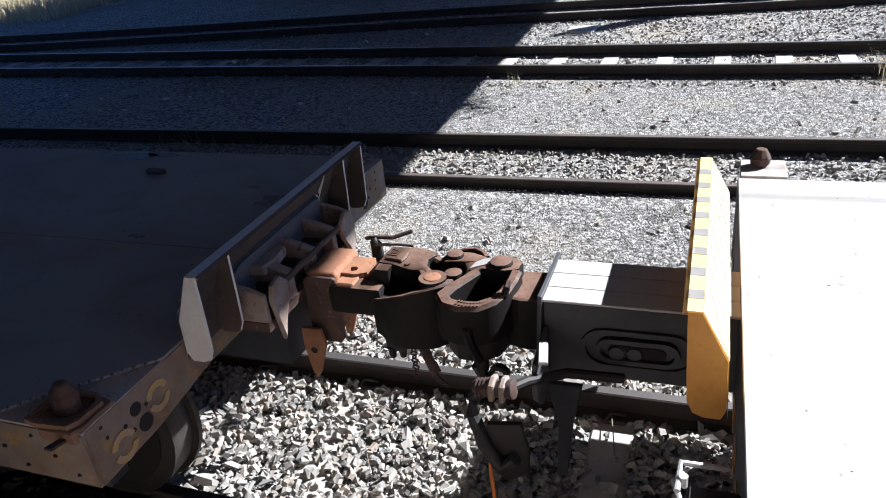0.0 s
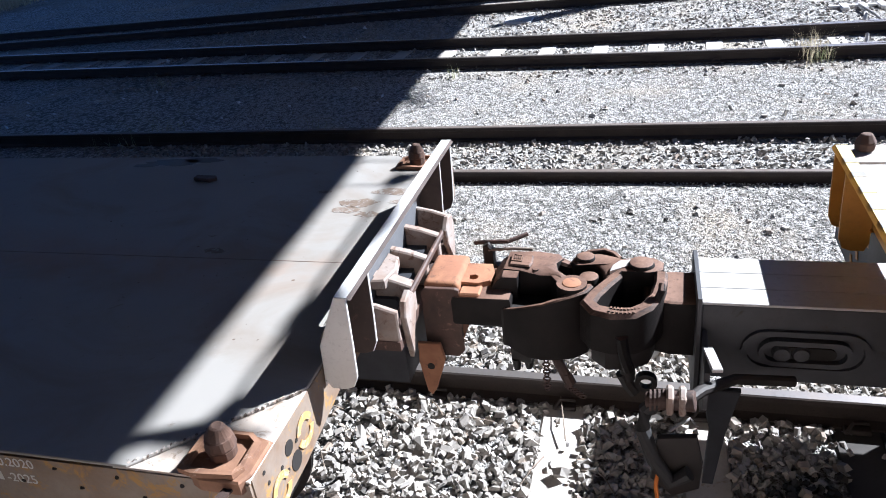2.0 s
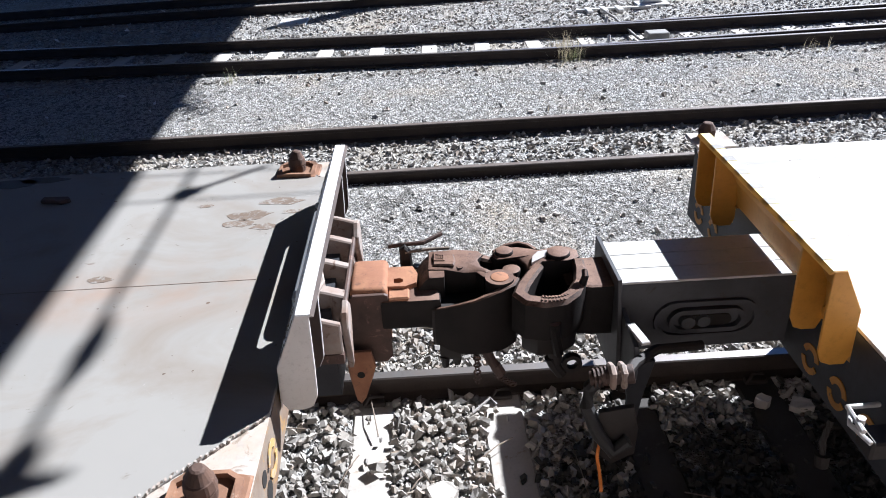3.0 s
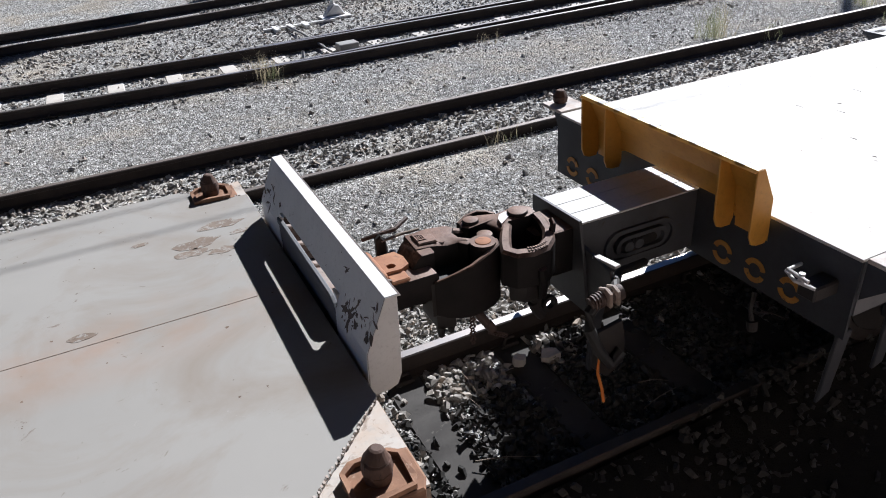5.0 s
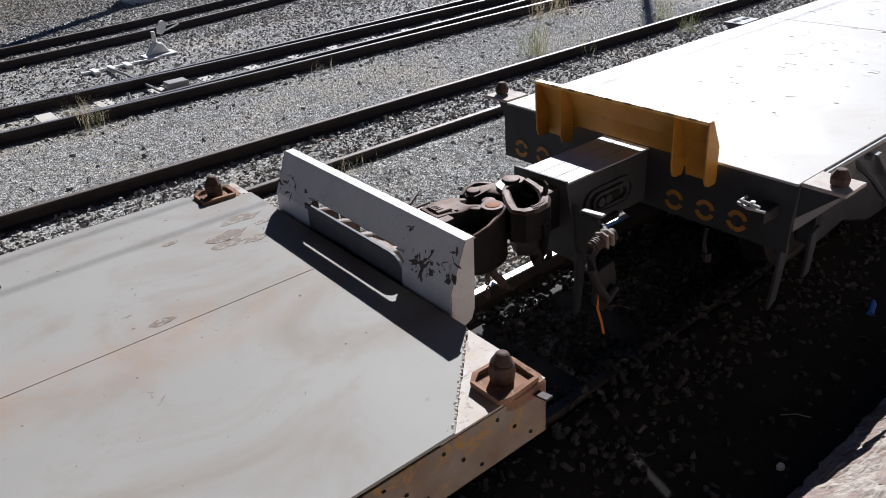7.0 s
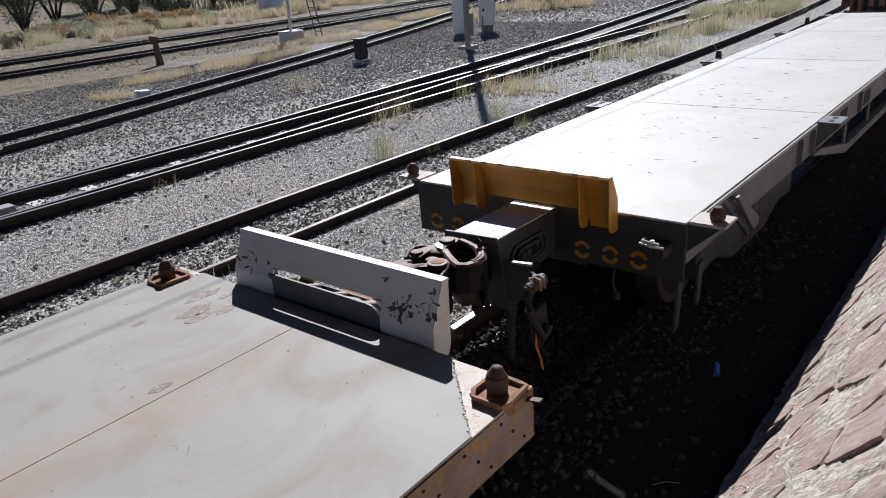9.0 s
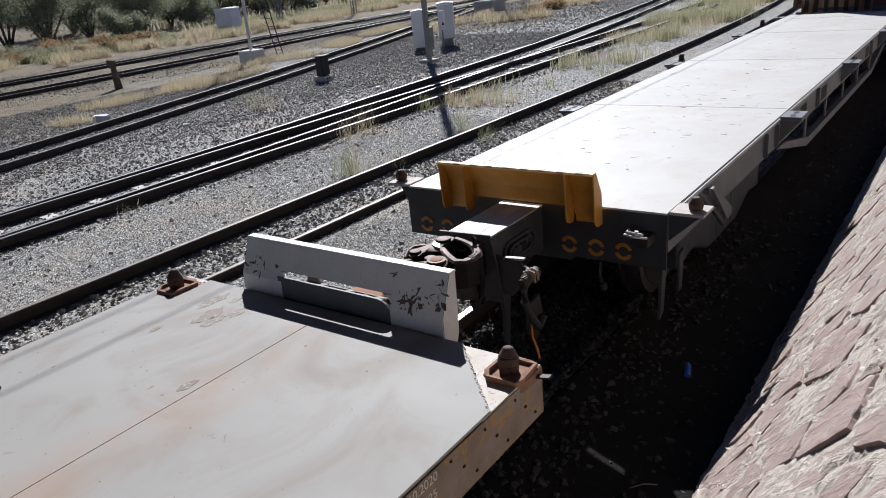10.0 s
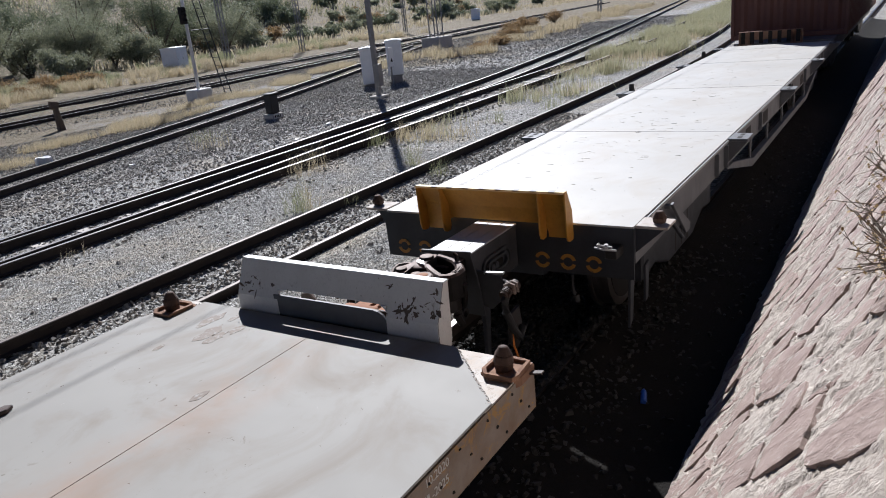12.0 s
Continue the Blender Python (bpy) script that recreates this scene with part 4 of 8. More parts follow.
def wheelset(parent, x, y):
    bm = bmesh.new()
    rod(bm, (x, y - 0.8, 0.42), (x, y + 0.8, 0.42), 0.075, None, 16)
    ws = part("wheelset", bm, FRAME_DARK, parent, "dark steel wheelset")
    hub = Vector((x, y, 0.42)) - origin_of(parent)
    ws.data.transform(Matrix.Translation(-hub))
    ws.location = hub
    ORIGIN[ws.name] = Vector((x, y, 0.42))
    WHEELSETS.append((ws, hub))
    for s in (-1, 1):
        yy = y + s * 0.567
        bm = bmesh.new()
        n = 40
        rod(bm, (x, yy - 0.065, 0.42), (x, yy + 0.065, 0.42), 0.42, None, n)
        rod(bm, (x, yy - s * 0.065, 0.42), (x, yy - s * 0.092, 0.42), 0.448, 0.448, n)
        part("wheel", bm, WHEEL_STEEL, ws, smooth=True)
        bm = bmesh.new()
        for q in (-1, 1):
            ring(bm, circle(x, 0.42, 0.35, 32), circle(x, 0.42, 0.14, 32), "y", yy + q * 0.066, yy + q * 0.072)
        part("web", bm, HOLE_BLACK, ws)
    return ws


def bogie(parent, x, y):
    bm = bmesh.new()
    box(bm, x - 0.2, x + 0.2, y - 0.72, y + 0.72, 0.44, 0.70, 0.03)
    bg = part("bogie", bm, FRAME_DARK, parent, "black cast bogie frame")
    for s in (-1, 1):
        bm = bmesh.new()
        yy = y + s * 0.80
        out = [(x - 1.15, 0.30), (x - 1.15, 0.56), (x - 0.55, 0.70), (x + 0.55, 0.70), (x + 1.15, 0.56), (x + 1.15, 0.30), (x + 0.8, 0.34), (x + 0.4, 0.20), (x - 0.4, 0.20), (x - 0.8, 0.34)]
        prism(bm, out, "y", yy - 0.07, yy + 0.07, 0.02)
        part("side_frame", bm, FRAME_DARK, bg)
        for k in (-0.2, 0.0, 0.2):
            bm = bmesh.new()
            rod(bm, (x + k, yy, 0.24), (x + k, yy, 0.66), 0.075, None, 14)
            part("spring", bm, CAST_DARK, bg)
    wheelset(parent, x - 0.9, y)
    wheelset(parent, x + 0.9, y)


def paint_ring(parent, x, y, z, r=0.062, sign=-1, mat=None):
    """A painted target ring on an end plate: two arcs with a gap."""
    bm = bmesh.new()
    for a0, a1 in ((20, 165), (200, 345)):
        n = 14
        o = [(y + r * math.cos(radians(a0 + (a1 - a0) * k / n)), z + r * math.sin(radians(a0 + (a1 - a0) * k / n))) for k in range(n + 1)]
        i = [(y + r * 0.58 * math.cos(radians(a0 + (a1 - a0) * k / n)), z + r * 0.58 * math.sin(radians(a0 + (a1 - a0) * k / n))) for k in range(n + 1)]
        prism(bm, o + i[::-1], "x", x + sign * 0.001, x + sign * 0.004)
    part("paint_ring", bm, mat or RING_YELLOW, parent, "worn orange paint ring")


def bars_of_writing(parent, x, y, z, n, h, seed, gap=0.6):
    """Unreadable stencilled marks on a side face that looks to -y."""
    rnd = random.Random(seed)
    for k in range(n):
        if rnd.random() < 0.12:
            continue
        x0 = x + k * h * gap
        bm = bmesh.new()
        box(bm, x0, x0 + h * 0.42, y - 0.0015, y + 0.0005, z, z + h * rnd.uniform(0.85, 1.0))
        part("stencil_mark", bm, PAINT_TEXT, parent)


def stencil_text(parent, text, x, y, z, size):
    """Stencilled figures on a side face that looks to -y."""
    cu = bpy.data.curves.new("stencil", "FONT")
    cu.body, cu.size, cu.extrude = text, size, 0.0006
    ob = bpy.data.objects.new("stencil", cu)
    scene.collection.objects.link(ob)
    me = bpy.data.meshes.new_from_object(ob)
    bpy.data.objects.remove(ob)
    bm = bmesh.new()
    bm.from_mesh(me)
    bmesh.ops.transform(bm, matrix=pose(x, y - 0.001, z, 90, 0, 0), verts=bm.verts)
    part("stencil", bm, PAINT_TEXT, parent, "white stencilled date")


def loft(bm, outline, bottom, tops, bev=0.0, seg=2):
    """A solid on an (x, y) outline whose upper edge has a height of its own at each corner."""
    lo = [bm.verts.new((x, y, bottom)) for x, y in outline]
    hi = [bm.verts.new((p[0], p[1], z)) for p, z in zip(outline, tops)]
    n = len(outline)
    mid = bm.verts.new((sum(p[0] for p in outline) / n, sum(p[1] for p in outline) / n, sum(tops) / n))
    fs = [bm.faces.new(lo[::-1])]
    for k in range(n):
        fs.append(bm.faces.new((lo[k], lo[(k + 1) % n], hi[(k + 1) % n], hi[k])))
        fs.append(bm.faces.new((hi[k], hi[(k + 1) % n], mid)))
    if bev:
        bmesh.ops.recalc_face_normals(bm, faces=fs)
        rim = [e for e in bm.edges if e.verts[0] in hi and e.verts[1] in hi and mid not in e.verts]
        bmesh.ops.bevel(bm, geom=rim, offset=bev, segments=seg, affect="EDGES", profile=0.5)
    return bm


def band(bm, line, widths, bottoms, tops):
    """A curved wall along an (x, y) line with its own width, foot and top at each point."""
    rows = []
    for k, p in enumerate(line):
        a, b = line[max(0, k - 1)], line[min(len(line) - 1, k + 1)]
        d = Vector((b[0] - a[0], b[1] - a[1], 0)).normalized()
        s = Vector((-d.y, d.x, 0)) * widths[k] / 2
        c = Vector((p[0], p[1], 0))
        r = 0.22
        rows.append([bm.verts.new(c + s * f + Vector((0, 0, z))) for f, z in ((1, bottoms[k]), (1, tops[k] - widths[k] * r), (1 - 2 * r, tops[k]), (2 * r - 1, tops[k]), (-1, tops[k] - widths[k] * r), (-1, bottoms[k]))])
    for q, w in zip(rows, rows[1:]):
        for k in range(6):
            bm.faces.new((q[k], q[(k + 1) % 6], w[(k + 1) % 6], w[k]))
    bm.faces.new(rows[0][::-1])
    bm.faces.new(rows[-1])
    return bm


def coupler_left(parent):
    """Knuckle coupler of the grey flat: carrier block, shank, open head, knuckle."""
    bm = bmesh.new()
    prism(bm, [(-1.46, 2.43), (-1.22, 2.43), (-1.22, 2.65), (-1.46, 2.66)], "z", 0.765, 0.905, 0.02, 2)
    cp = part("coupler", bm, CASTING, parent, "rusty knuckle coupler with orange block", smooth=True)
    bm = bmesh.new()
    box(bm, -1.583, -1.432, 2.462, 2.705, 0.66, 0.948, 0.022, 3)
    part("carrier_block", bm, RUST, cp, "orange rusted carrier block", smooth=True)
    bm = bmesh.new()
    prism(bm, [(-1.59, 0.60), (-1.455, 0.60), (-1.43, 0.63), (-1.43, 0.925), (-1.445, 0.932), (-1.57, 0.932), (-1.59, 0.91)], "y", 2.442, 2.461, 0.005, 2)
    part("carrier_cheek", bm, CAST_BROWN, cp)
    bm = bmesh.new()
    box(bm, -1.431, -1.345, 2.44, 2.52, 0.885, 0.915, 0.006)
    part("carrier_lip", bm, RUST, cp)
    for y in (2.385, 2.73):
        bm = bmesh.new()
        prism(bm, [(-1.61, 0.70), (-1.515, 0.70), (-1.50, 0.62), (-1.555, 0.46), (-1.577, 0.43), (-1.595, 0.45), (-1.615, 0.60)], "y", y, y + 0.02, 0.004)
        cpl = part("carrier_plate", bm, RUST, cp, "rust-orange side plate")
        bm = bmesh.new()
        prism(bm, circle(-1.565, 0.585, 0.016, 12), "y", y - 0.002, y + 0.022)
        part("plate_hole", bm, HOLE_BLACK, cpl)
    # ear on the shank with its eye
    bm = bmesh.new()
    ring(bm, [(-1.44, 2.51), (-1.36, 2.505), (-1.315, 2.53), (-1.31, 2.60), (-1.33, 2.66), (-1.44, 2.66)],
         [(-1.408, 2.535), (-1.385, 2.53), (-1.37, 2.54), (-1.37, 2.56), (-1.385, 2.57), (-1.408, 2.565)], "z", 0.905, 0.928)
    part("shank_lug", bm, RUST, cp)
    # sloping neck up to the head
    bm = bmesh.new()
    prism(bm, [(-1.37, 0.76), (-1.37, 0.885), (-1.315, 0.90), (-1.285, 0.945), (-1.262, 0.963), (-1.20, 0.963), (-1.20, 0.70), (-1.30, 0.72)], "y", 2.50, 2.685, 0.010, 2)
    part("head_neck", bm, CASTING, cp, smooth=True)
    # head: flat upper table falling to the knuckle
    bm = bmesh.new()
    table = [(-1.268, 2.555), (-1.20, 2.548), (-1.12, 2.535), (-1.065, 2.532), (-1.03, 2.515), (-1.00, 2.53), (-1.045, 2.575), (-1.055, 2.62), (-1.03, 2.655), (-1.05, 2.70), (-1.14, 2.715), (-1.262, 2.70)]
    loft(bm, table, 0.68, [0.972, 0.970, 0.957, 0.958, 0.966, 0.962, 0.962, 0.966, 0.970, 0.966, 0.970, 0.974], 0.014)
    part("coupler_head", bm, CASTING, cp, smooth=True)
    bm = bmesh.new()
    band(bm, [(-1.055, 2.665), (-1.005, 2.64), (-0.965, 2.65), (-0.93, 2.69)], [0.05, 0.045, 0.04, 0.03], [0.70] * 4, [0.962, 0.955, 0.94, 0.93])
    part("guard_horn", bm, CASTING, cp, smooth=True)
    bm = bmesh.new()
    prism(bm, [(-1.245, 2.572), (-1.158, 2.562), (-1.150, 2.60), (-1.155, 2.655), (-1.242, 2.672)], "z", 0.966, 0.981, 0.006)
    part("head_cap", bm, CASTING, cp, smooth=True)
    bm = bmesh.new()
    ring(bm, [(-1.238, 2.60), (-1.195, 2.595), (-1.195, 2.645), (-1.238, 2.655)], [(-1.232, 2.606), (-1.201, 2.602), (-1.201, 2.639), (-1.232, 2.648)], "z", 0.980, 0.985)
    for k in range(3):
        box(bm, -1.228 + k * 0.009, -1.224 + k * 0.009, 2.612, 2.638, 0.980, 0.985)
    part("cast_mark", bm, CASTING, cp, "raised cast maker's frame")
    bm = bmesh.new()
    rod(bm, (-1.135, 2.565, 0.955), (-1.135, 2.565, 0.968), 0.012, None, 10)
    part("grease_plug", bm, CASTING, cp)
    # knuckle: eye round the pin and a falling outer wall
    bm = bmesh.new()
    n = 26
    ring(bm, circle(-0.983, 2.462, 0.058, n), circle(-0.983, 2.462, 0.037, n), "z", 0.80, 0.972)
    part("pin_collar", bm, CASTING, cp, smooth=True)
    bm = bmesh.new()
    prism(bm, [(-1.075, 2.536), (-1.045, 2.49), (-1.02, 2.50), (-0.985, 2.523), (-1.02, 2.545)], "z", 0.74, 0.960, 0.008, 2)
    part("knuckle_arm", bm, CASTING, cp, smooth=True)
    bm = bmesh.new()
    rod(bm, (-0.983, 2.462, 0.80), (-0.983, 2.462, 0.976), 0.0365, None, 22, 0.005)
    part("knuckle_pin", bm, RUST, cp, "bright orange rusted pin head", smooth=True)
    bm = bmesh.new()
    wall = [(-1.245, 2.425), (-1.20, 2.405), (-1.15, 2.385), (-1.09, 2.375), (-1.03, 2.385), (-0.98, 2.402), (-0.935, 2.43), (-0.918, 2.475), (-0.925, 2.51)]
    band(bm, wall, [0.016, 0.018, 0.020, 0.022, 0.026, 0.028, 0.030, 0.032, 0.026], [0.70, 0.68, 0.67, 0.67, 0.67, 0.67, 0.68, 0.70, 0.74], [0.865, 0.883, 0.906, 0.927, 0.946, 0.957, 0.962, 0.958, 0.94])
    part("knuckle", bm, CASTING, cp, "shade-darkened knuckle with a worn rim", smooth=True)
    bm = bmesh.new()
    prism(bm, [(-1.26, 2.43), (-1.15, 2.395), (-1.03, 2.395), (-0.95, 2.42), (-0.93, 2.49), (-1.0, 2.53), (-1.26, 2.55)], "z", 0.68, 0.86, 0.006)
    part("head_web", bm, CAST_DARK, cp)
    # lock gear below
    bm = bmesh.new()
    prism(bm, [(-1.235, 2.45), (-1.15, 2.43), (-1.125, 2.52), (-1.15, 2.62), (-1.23, 2.62)], "z", 0.585, 0.69, 0.02, 2)
    part("lock_housing", bm, CAST_DARK, cp, smooth=True)
    for dx, z in ((-1.215, 0.545), (-1.165, 0.555)):
        bm = bmesh.new()
        rod(bm, (dx, 2.46, 0.60), (dx, 2.46, z), 0.022, 0.014, 10)
        part("lock_toe", bm, CAST_DARK, cp, smooth=True)
    bm = bmesh.new()
    tube(bm, [(-1.06, 2.43, 0.665), (-1.025, 2.41, 0.60), (-0.99, 2.39, 0.545)], 0.021, 10)
    part("release_rod", bm, CAST_BROWN, cp, "rusty hanging release rod")
    for k in range(4):
        bm = bmesh.new()
        c = Vector((-1.06, 2.43, 0.665)).lerp(Vector((-0.99, 2.39, 0.545)), 0.72 + 0.08 * k)
        rod(bm, c, c + Vector((0.006, -0.003, -0.010)), 0.0235, None, 10)
        part("rod_thread", bm, CAST_BROWN, cp)
    for k in range(9):
        bm = bmesh.new()
        z = 0.64 - k * 0.018
        a = 0.006 if k % 2 else 0.0
        ring(bm, stadium(-1.085, z, a + 0.001, 0.010, 4), stadium(-1.085, z, a * 0.6, 0.0055, 4), "y", 2.398, 2.404)
        part("chain_link", bm, CAST_BROWN, cp)
    for k in range(6):
        bm = bmesh.new()
        x = -1.0 + 0.012 * k
        ring(bm, stadium(x, 0.535 - 0.006 * k, 0.006, 0.010, 4), stadium(x, 0.535 - 0.006 * k, 0.003, 0.0055, 4), "y", 2.38 - 0.004 * k, 2.387 - 0.004 * k)
        part("chain_link", bm, CAST_BROWN, cp)
    # uncoupling lever behind
    bm = bmesh.new()
    prism(bm, [(-1.385, 0.86), (-1.33, 0.86), (-1.335, 0.955), (-1.36, 0.985), (-1.385, 0.97)], "y", 2.725, 2.76, 0.008)
    ul = part("uncoupling_lever", bm, CAST_DARK, cp, "dark uncoupling lever and its bracket")
    for pts, r in (([(-1.43, 2.79, 0.955), (-1.37, 2.76, 0.978), (-1.28, 2.755, 0.985), (-1.20, 2.80, 1.0)], 0.010), ([(-1.36, 2.73, 0.955), (-1.26, 2.74, 0.96), (-1.17, 2.735, 0.962)], 0.007)):
        bm = bmesh.new()
        tube(bm, pts, r, 8)
        part("lever_rod", bm, TWIG if r < 0.009 else CAST_BROWN, ul)
    bm = bmesh.new()
    rod(bm, (-1.315, 2.71, 0.86), (-1.30, 2.71, 0.895), 0.04, 0.03, 12)
    part("lever_bush", bm, CAST_DARK, ul, smooth=True)
    return cp


def coupler_right(parent):
    """Knuckle coupler of the pale flat: shank, long guard arm, open near loop."""
    bm = bmesh.new()
    prism(bm, [(-0.72, 2.45), (-0.62, 2.42), (-0.50, 2.42), (-0.50, 2.66), (-0.62, 2.66), (-0.72, 2.62)], "z", 0.69, 0.925, 0.014, 2)
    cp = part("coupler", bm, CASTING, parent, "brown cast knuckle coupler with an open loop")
    bm = bmesh.new()
    arm = [(-0.645, 2.56), (-0.70, 2.535), (-0.80, 2.548), (-0.835, 2.505), (-0.865, 2.515), (-0.875, 2.565), (-0.895, 2.598), (-0.935, 2.612), (-0.985, 2.605),
           (-1.005, 2.635), (-0.99, 2.672), (-0.945, 2.695), (-0.885, 2.70), (-0.835, 2.682), (-0.80, 2.645), (-0.745, 2.655), (-0.68, 2.655), (-0.642, 2.62)]
    loft(bm, arm, 0.70, [0.986, 0.988, 0.982, 0.972, 0.966, 0.962, 0.966, 0.972, 0.972, 0.970, 0.972, 0.974, 0.972, 0.972, 0.984, 0.988, 0.988, 0.986], 0.012)
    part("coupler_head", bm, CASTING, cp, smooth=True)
    bm = bmesh.new()
    band(bm, [(-0.985, 2.70), (-0.93, 2.722), (-0.875, 2.722), (-0.835, 2.70), (-0.81, 2.665)], [0.02, 0.024, 0.026, 0.026, 0.022], [0.75] * 5, [0.955, 0.972, 0.980, 0.978, 0.974])
    part("arm_rib", bm, CASTING, cp, smooth=True)
    # the near loop: left limb, letter-cast front, right post
    bm = bmesh.new()
    band(bm, [(-0.815, 2.54), (-0.855, 2.485), (-0.895, 2.42), (-0.915, 2.372), (-0.885, 2.335), (-0.825, 2.318), (-0.755, 2.325), (-0.705, 2.362), (-0.672, 2.42), (-0.658, 2.49), (-0.655, 2.55)],
         [0.045, 0.05, 0.055, 0.062, 0.068, 0.070, 0.068, 0.058, 0.05, 0.048, 0.05], [0.78] * 11, [0.976, 0.968, 0.962, 0.956, 0.950, 0.948, 0.950, 0.956, 0.966, 0.976, 0.984])
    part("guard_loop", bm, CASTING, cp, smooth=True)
    bm = bmesh.new()
    tube(bm, [(-0.665, 2.40, 0.955), (-0.655, 2.405, 0.99), (-0.655, 2.425, 1.005)], 0.016, 8, 0.7)
    part("loop_horn", bm, CASTING, cp, smooth=True)
    bm = bmesh.new()
    prism(bm, [(-0.905, 2.37), (-0.85, 2.315), (-0.755, 2.318), (-0.69, 2.37), (-0.665, 2.46), (-0.66, 2.56), (-0.80, 2.54), (-0.86, 2.46)], "z", 0.675, 0.80, 0.02, 2)
    part("head_bottom", bm, CAST_DARK, cp, smooth=True)
    bm = bmesh.new()
    tube(bm, [(-0.79, 2.285, 0.86), (-0.785, 2.288, 0.80), (-0.775, 2.30, 0.74), (-0.765, 2.32, 0.69)], 0.022, 8)
    part("web_rib", bm, CASTING, cp, smooth=True)
    bm = bmesh.new()
    prism(bm, [(-0.845, 2.535), (-0.79, 2.575), (-0.755, 2.60), (-0.77, 2.632), (-0.81, 2.62), (-0.835, 2.585)], "z", 0.972, 0.986)
    part("worn_patch", bm, BRIGHT_WORN, cp, "pale worn bare metal patch")
    bm = bmesh.new()
    rod(bm, (-0.728, 2.592, 0.975), (-0.728, 2.592, 1.000), 0.052, 0.046, 22, 0.006)
    part("pin_boss", bm, CASTING, cp, smooth=True)
    bm = bmesh.new()
    rod(bm, (-0.945, 2.648, 0.965), (-0.945, 2.648, 0.988), 0.040, 0.036, 20, 0.005)
    part("guard_boss", bm, CASTING, cp, smooth=True)
    bm = bmesh.new()
    rod(bm, (-0.925, 2.553, 0.72), (-0.925, 2.553, 0.952), 0.042, 0.038, 18, 0.006)
    part("knuckle_nose", bm, CASTING, cp, smooth=True)
    for row, (r0, n) in enumerate(((0.128, 9), (0.150, 7))):
        for k in range(n):
            a = radians(252 + k * 5.6)
            x, y = -0.79 + r0 * math.cos(a), 2.458 + r0 * math.sin(a)
            bm = bmesh.new()
            box(bm, x - 0.003, x + 0.003, y - 0.007, y + 0.005, 0.945, 0.954)
            part("cast_mark", bm, CASTING, cp)
    bm = bmesh.new()
    rod(bm, (-0.775, 2.37, 0.69), (-0.765, 2.36, 0.61), 0.035, 0.025, 12)
    part("lock_lifter", bm, CAST_DARK, cp, smooth=True)
    bm = bmesh.new()
    tube(bm, [(-0.79, 2.36, 0.64), (-0.765, 2.36, 0.585), (-0.74, 2.36, 0.55)], 0.026, 8)
    part("lock_toe", bm, CAST_DARK, cp, smooth=True)
    bm = bmesh.new()
    ring(bm, circle(-0.70, 0.60, 0.042, 14), circle(-0.70, 0.60, 0.024, 14), "y", 2.35, 2.38)
    part("lift_ring", bm, CAST_DARK, cp)
    return cp


def draft_pocket(parent):
    bm = bmesh.new()
    # side colour is darkened for shade; the top strips keep the pale paint
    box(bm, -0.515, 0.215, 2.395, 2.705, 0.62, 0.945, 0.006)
    dp = part("draft_pocket", bm, POCKET_SHADED, parent, "grey boxed draft pocket, ribbed sides darkened for shade")
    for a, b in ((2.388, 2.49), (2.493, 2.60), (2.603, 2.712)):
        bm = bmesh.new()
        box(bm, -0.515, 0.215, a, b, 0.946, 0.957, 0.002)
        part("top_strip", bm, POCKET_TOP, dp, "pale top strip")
    bm = bmesh.new()
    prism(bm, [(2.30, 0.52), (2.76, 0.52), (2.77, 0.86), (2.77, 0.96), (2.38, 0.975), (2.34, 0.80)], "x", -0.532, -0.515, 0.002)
    part("front_flange", bm, POCKET_SHADED, dp)
    for h, r, d in ((0.125, 0.088, 0.016), (0.10, 0.055, 0.026)):
        bm = bmesh.new()
        ring(bm, stadium(-0.16, 0.765, h, r), stadium(-0.16, 0.765, h, r - 0.020), "y", 2.394, 2.394 - d)
        part("side_rib", bm, POCKET_SHADED, dp)
    bm = bmesh.new()
    prism(bm, stadium(-0.15, 0.755, 0.07, 0.026), "y", 2.394, 2.389)
    part("slot", bm, HOLE_BLACK, dp)
    bm = bmesh.new()
    rod(bm, (-0.235, 2.40, 0.755), (-0.235, 2.372, 0.755), 0.036, 0.028, 16)
    rod(bm, (-0.17, 2.40, 0.755), (-0.17, 2.376, 0.755), 0.032, 0.026, 16)
    part("key_end", bm, POCKET_SHADED, dp)
    # bracket below the front flange
    bm = bmesh.new()
    prism(bm, [(2.38, 0.60), (2.38, 0.845), (2.29, 0.833), (2.172, 0.81), (2.15, 0.76), (2.16, 0.66), (2.25, 0.57)], "x", -0.512, -0.492, 0.003)
    part("bracket_plate", bm, POCKET_SHADED, dp)
    # pale colour stands for sunlight on the bracket's upper edge
    bm = bmesh.new()
    prism(bm, [(-0.513, 2.295), (-0.487, 2.165), (-0.452, 2.17), (-0.478, 2.30)], "z", 0.816, 0.832, 0.003)
    part("bracket_lip", bm, POCKET_TOP, dp, "bracket lip painted pale as a sunlit edge")
    bm = bmesh.new()
    prism(bm, [(-0.50, 0.60), (-0.36, 0.60), (-0.40, 0.40), (-0.43, 0.12), (-0.47, 0.12), (-0.46, 0.40)], "y", 2.34, 2.37, 0.004)
    part("hanger", bm, FRAME_DARK, dp)
    return dp


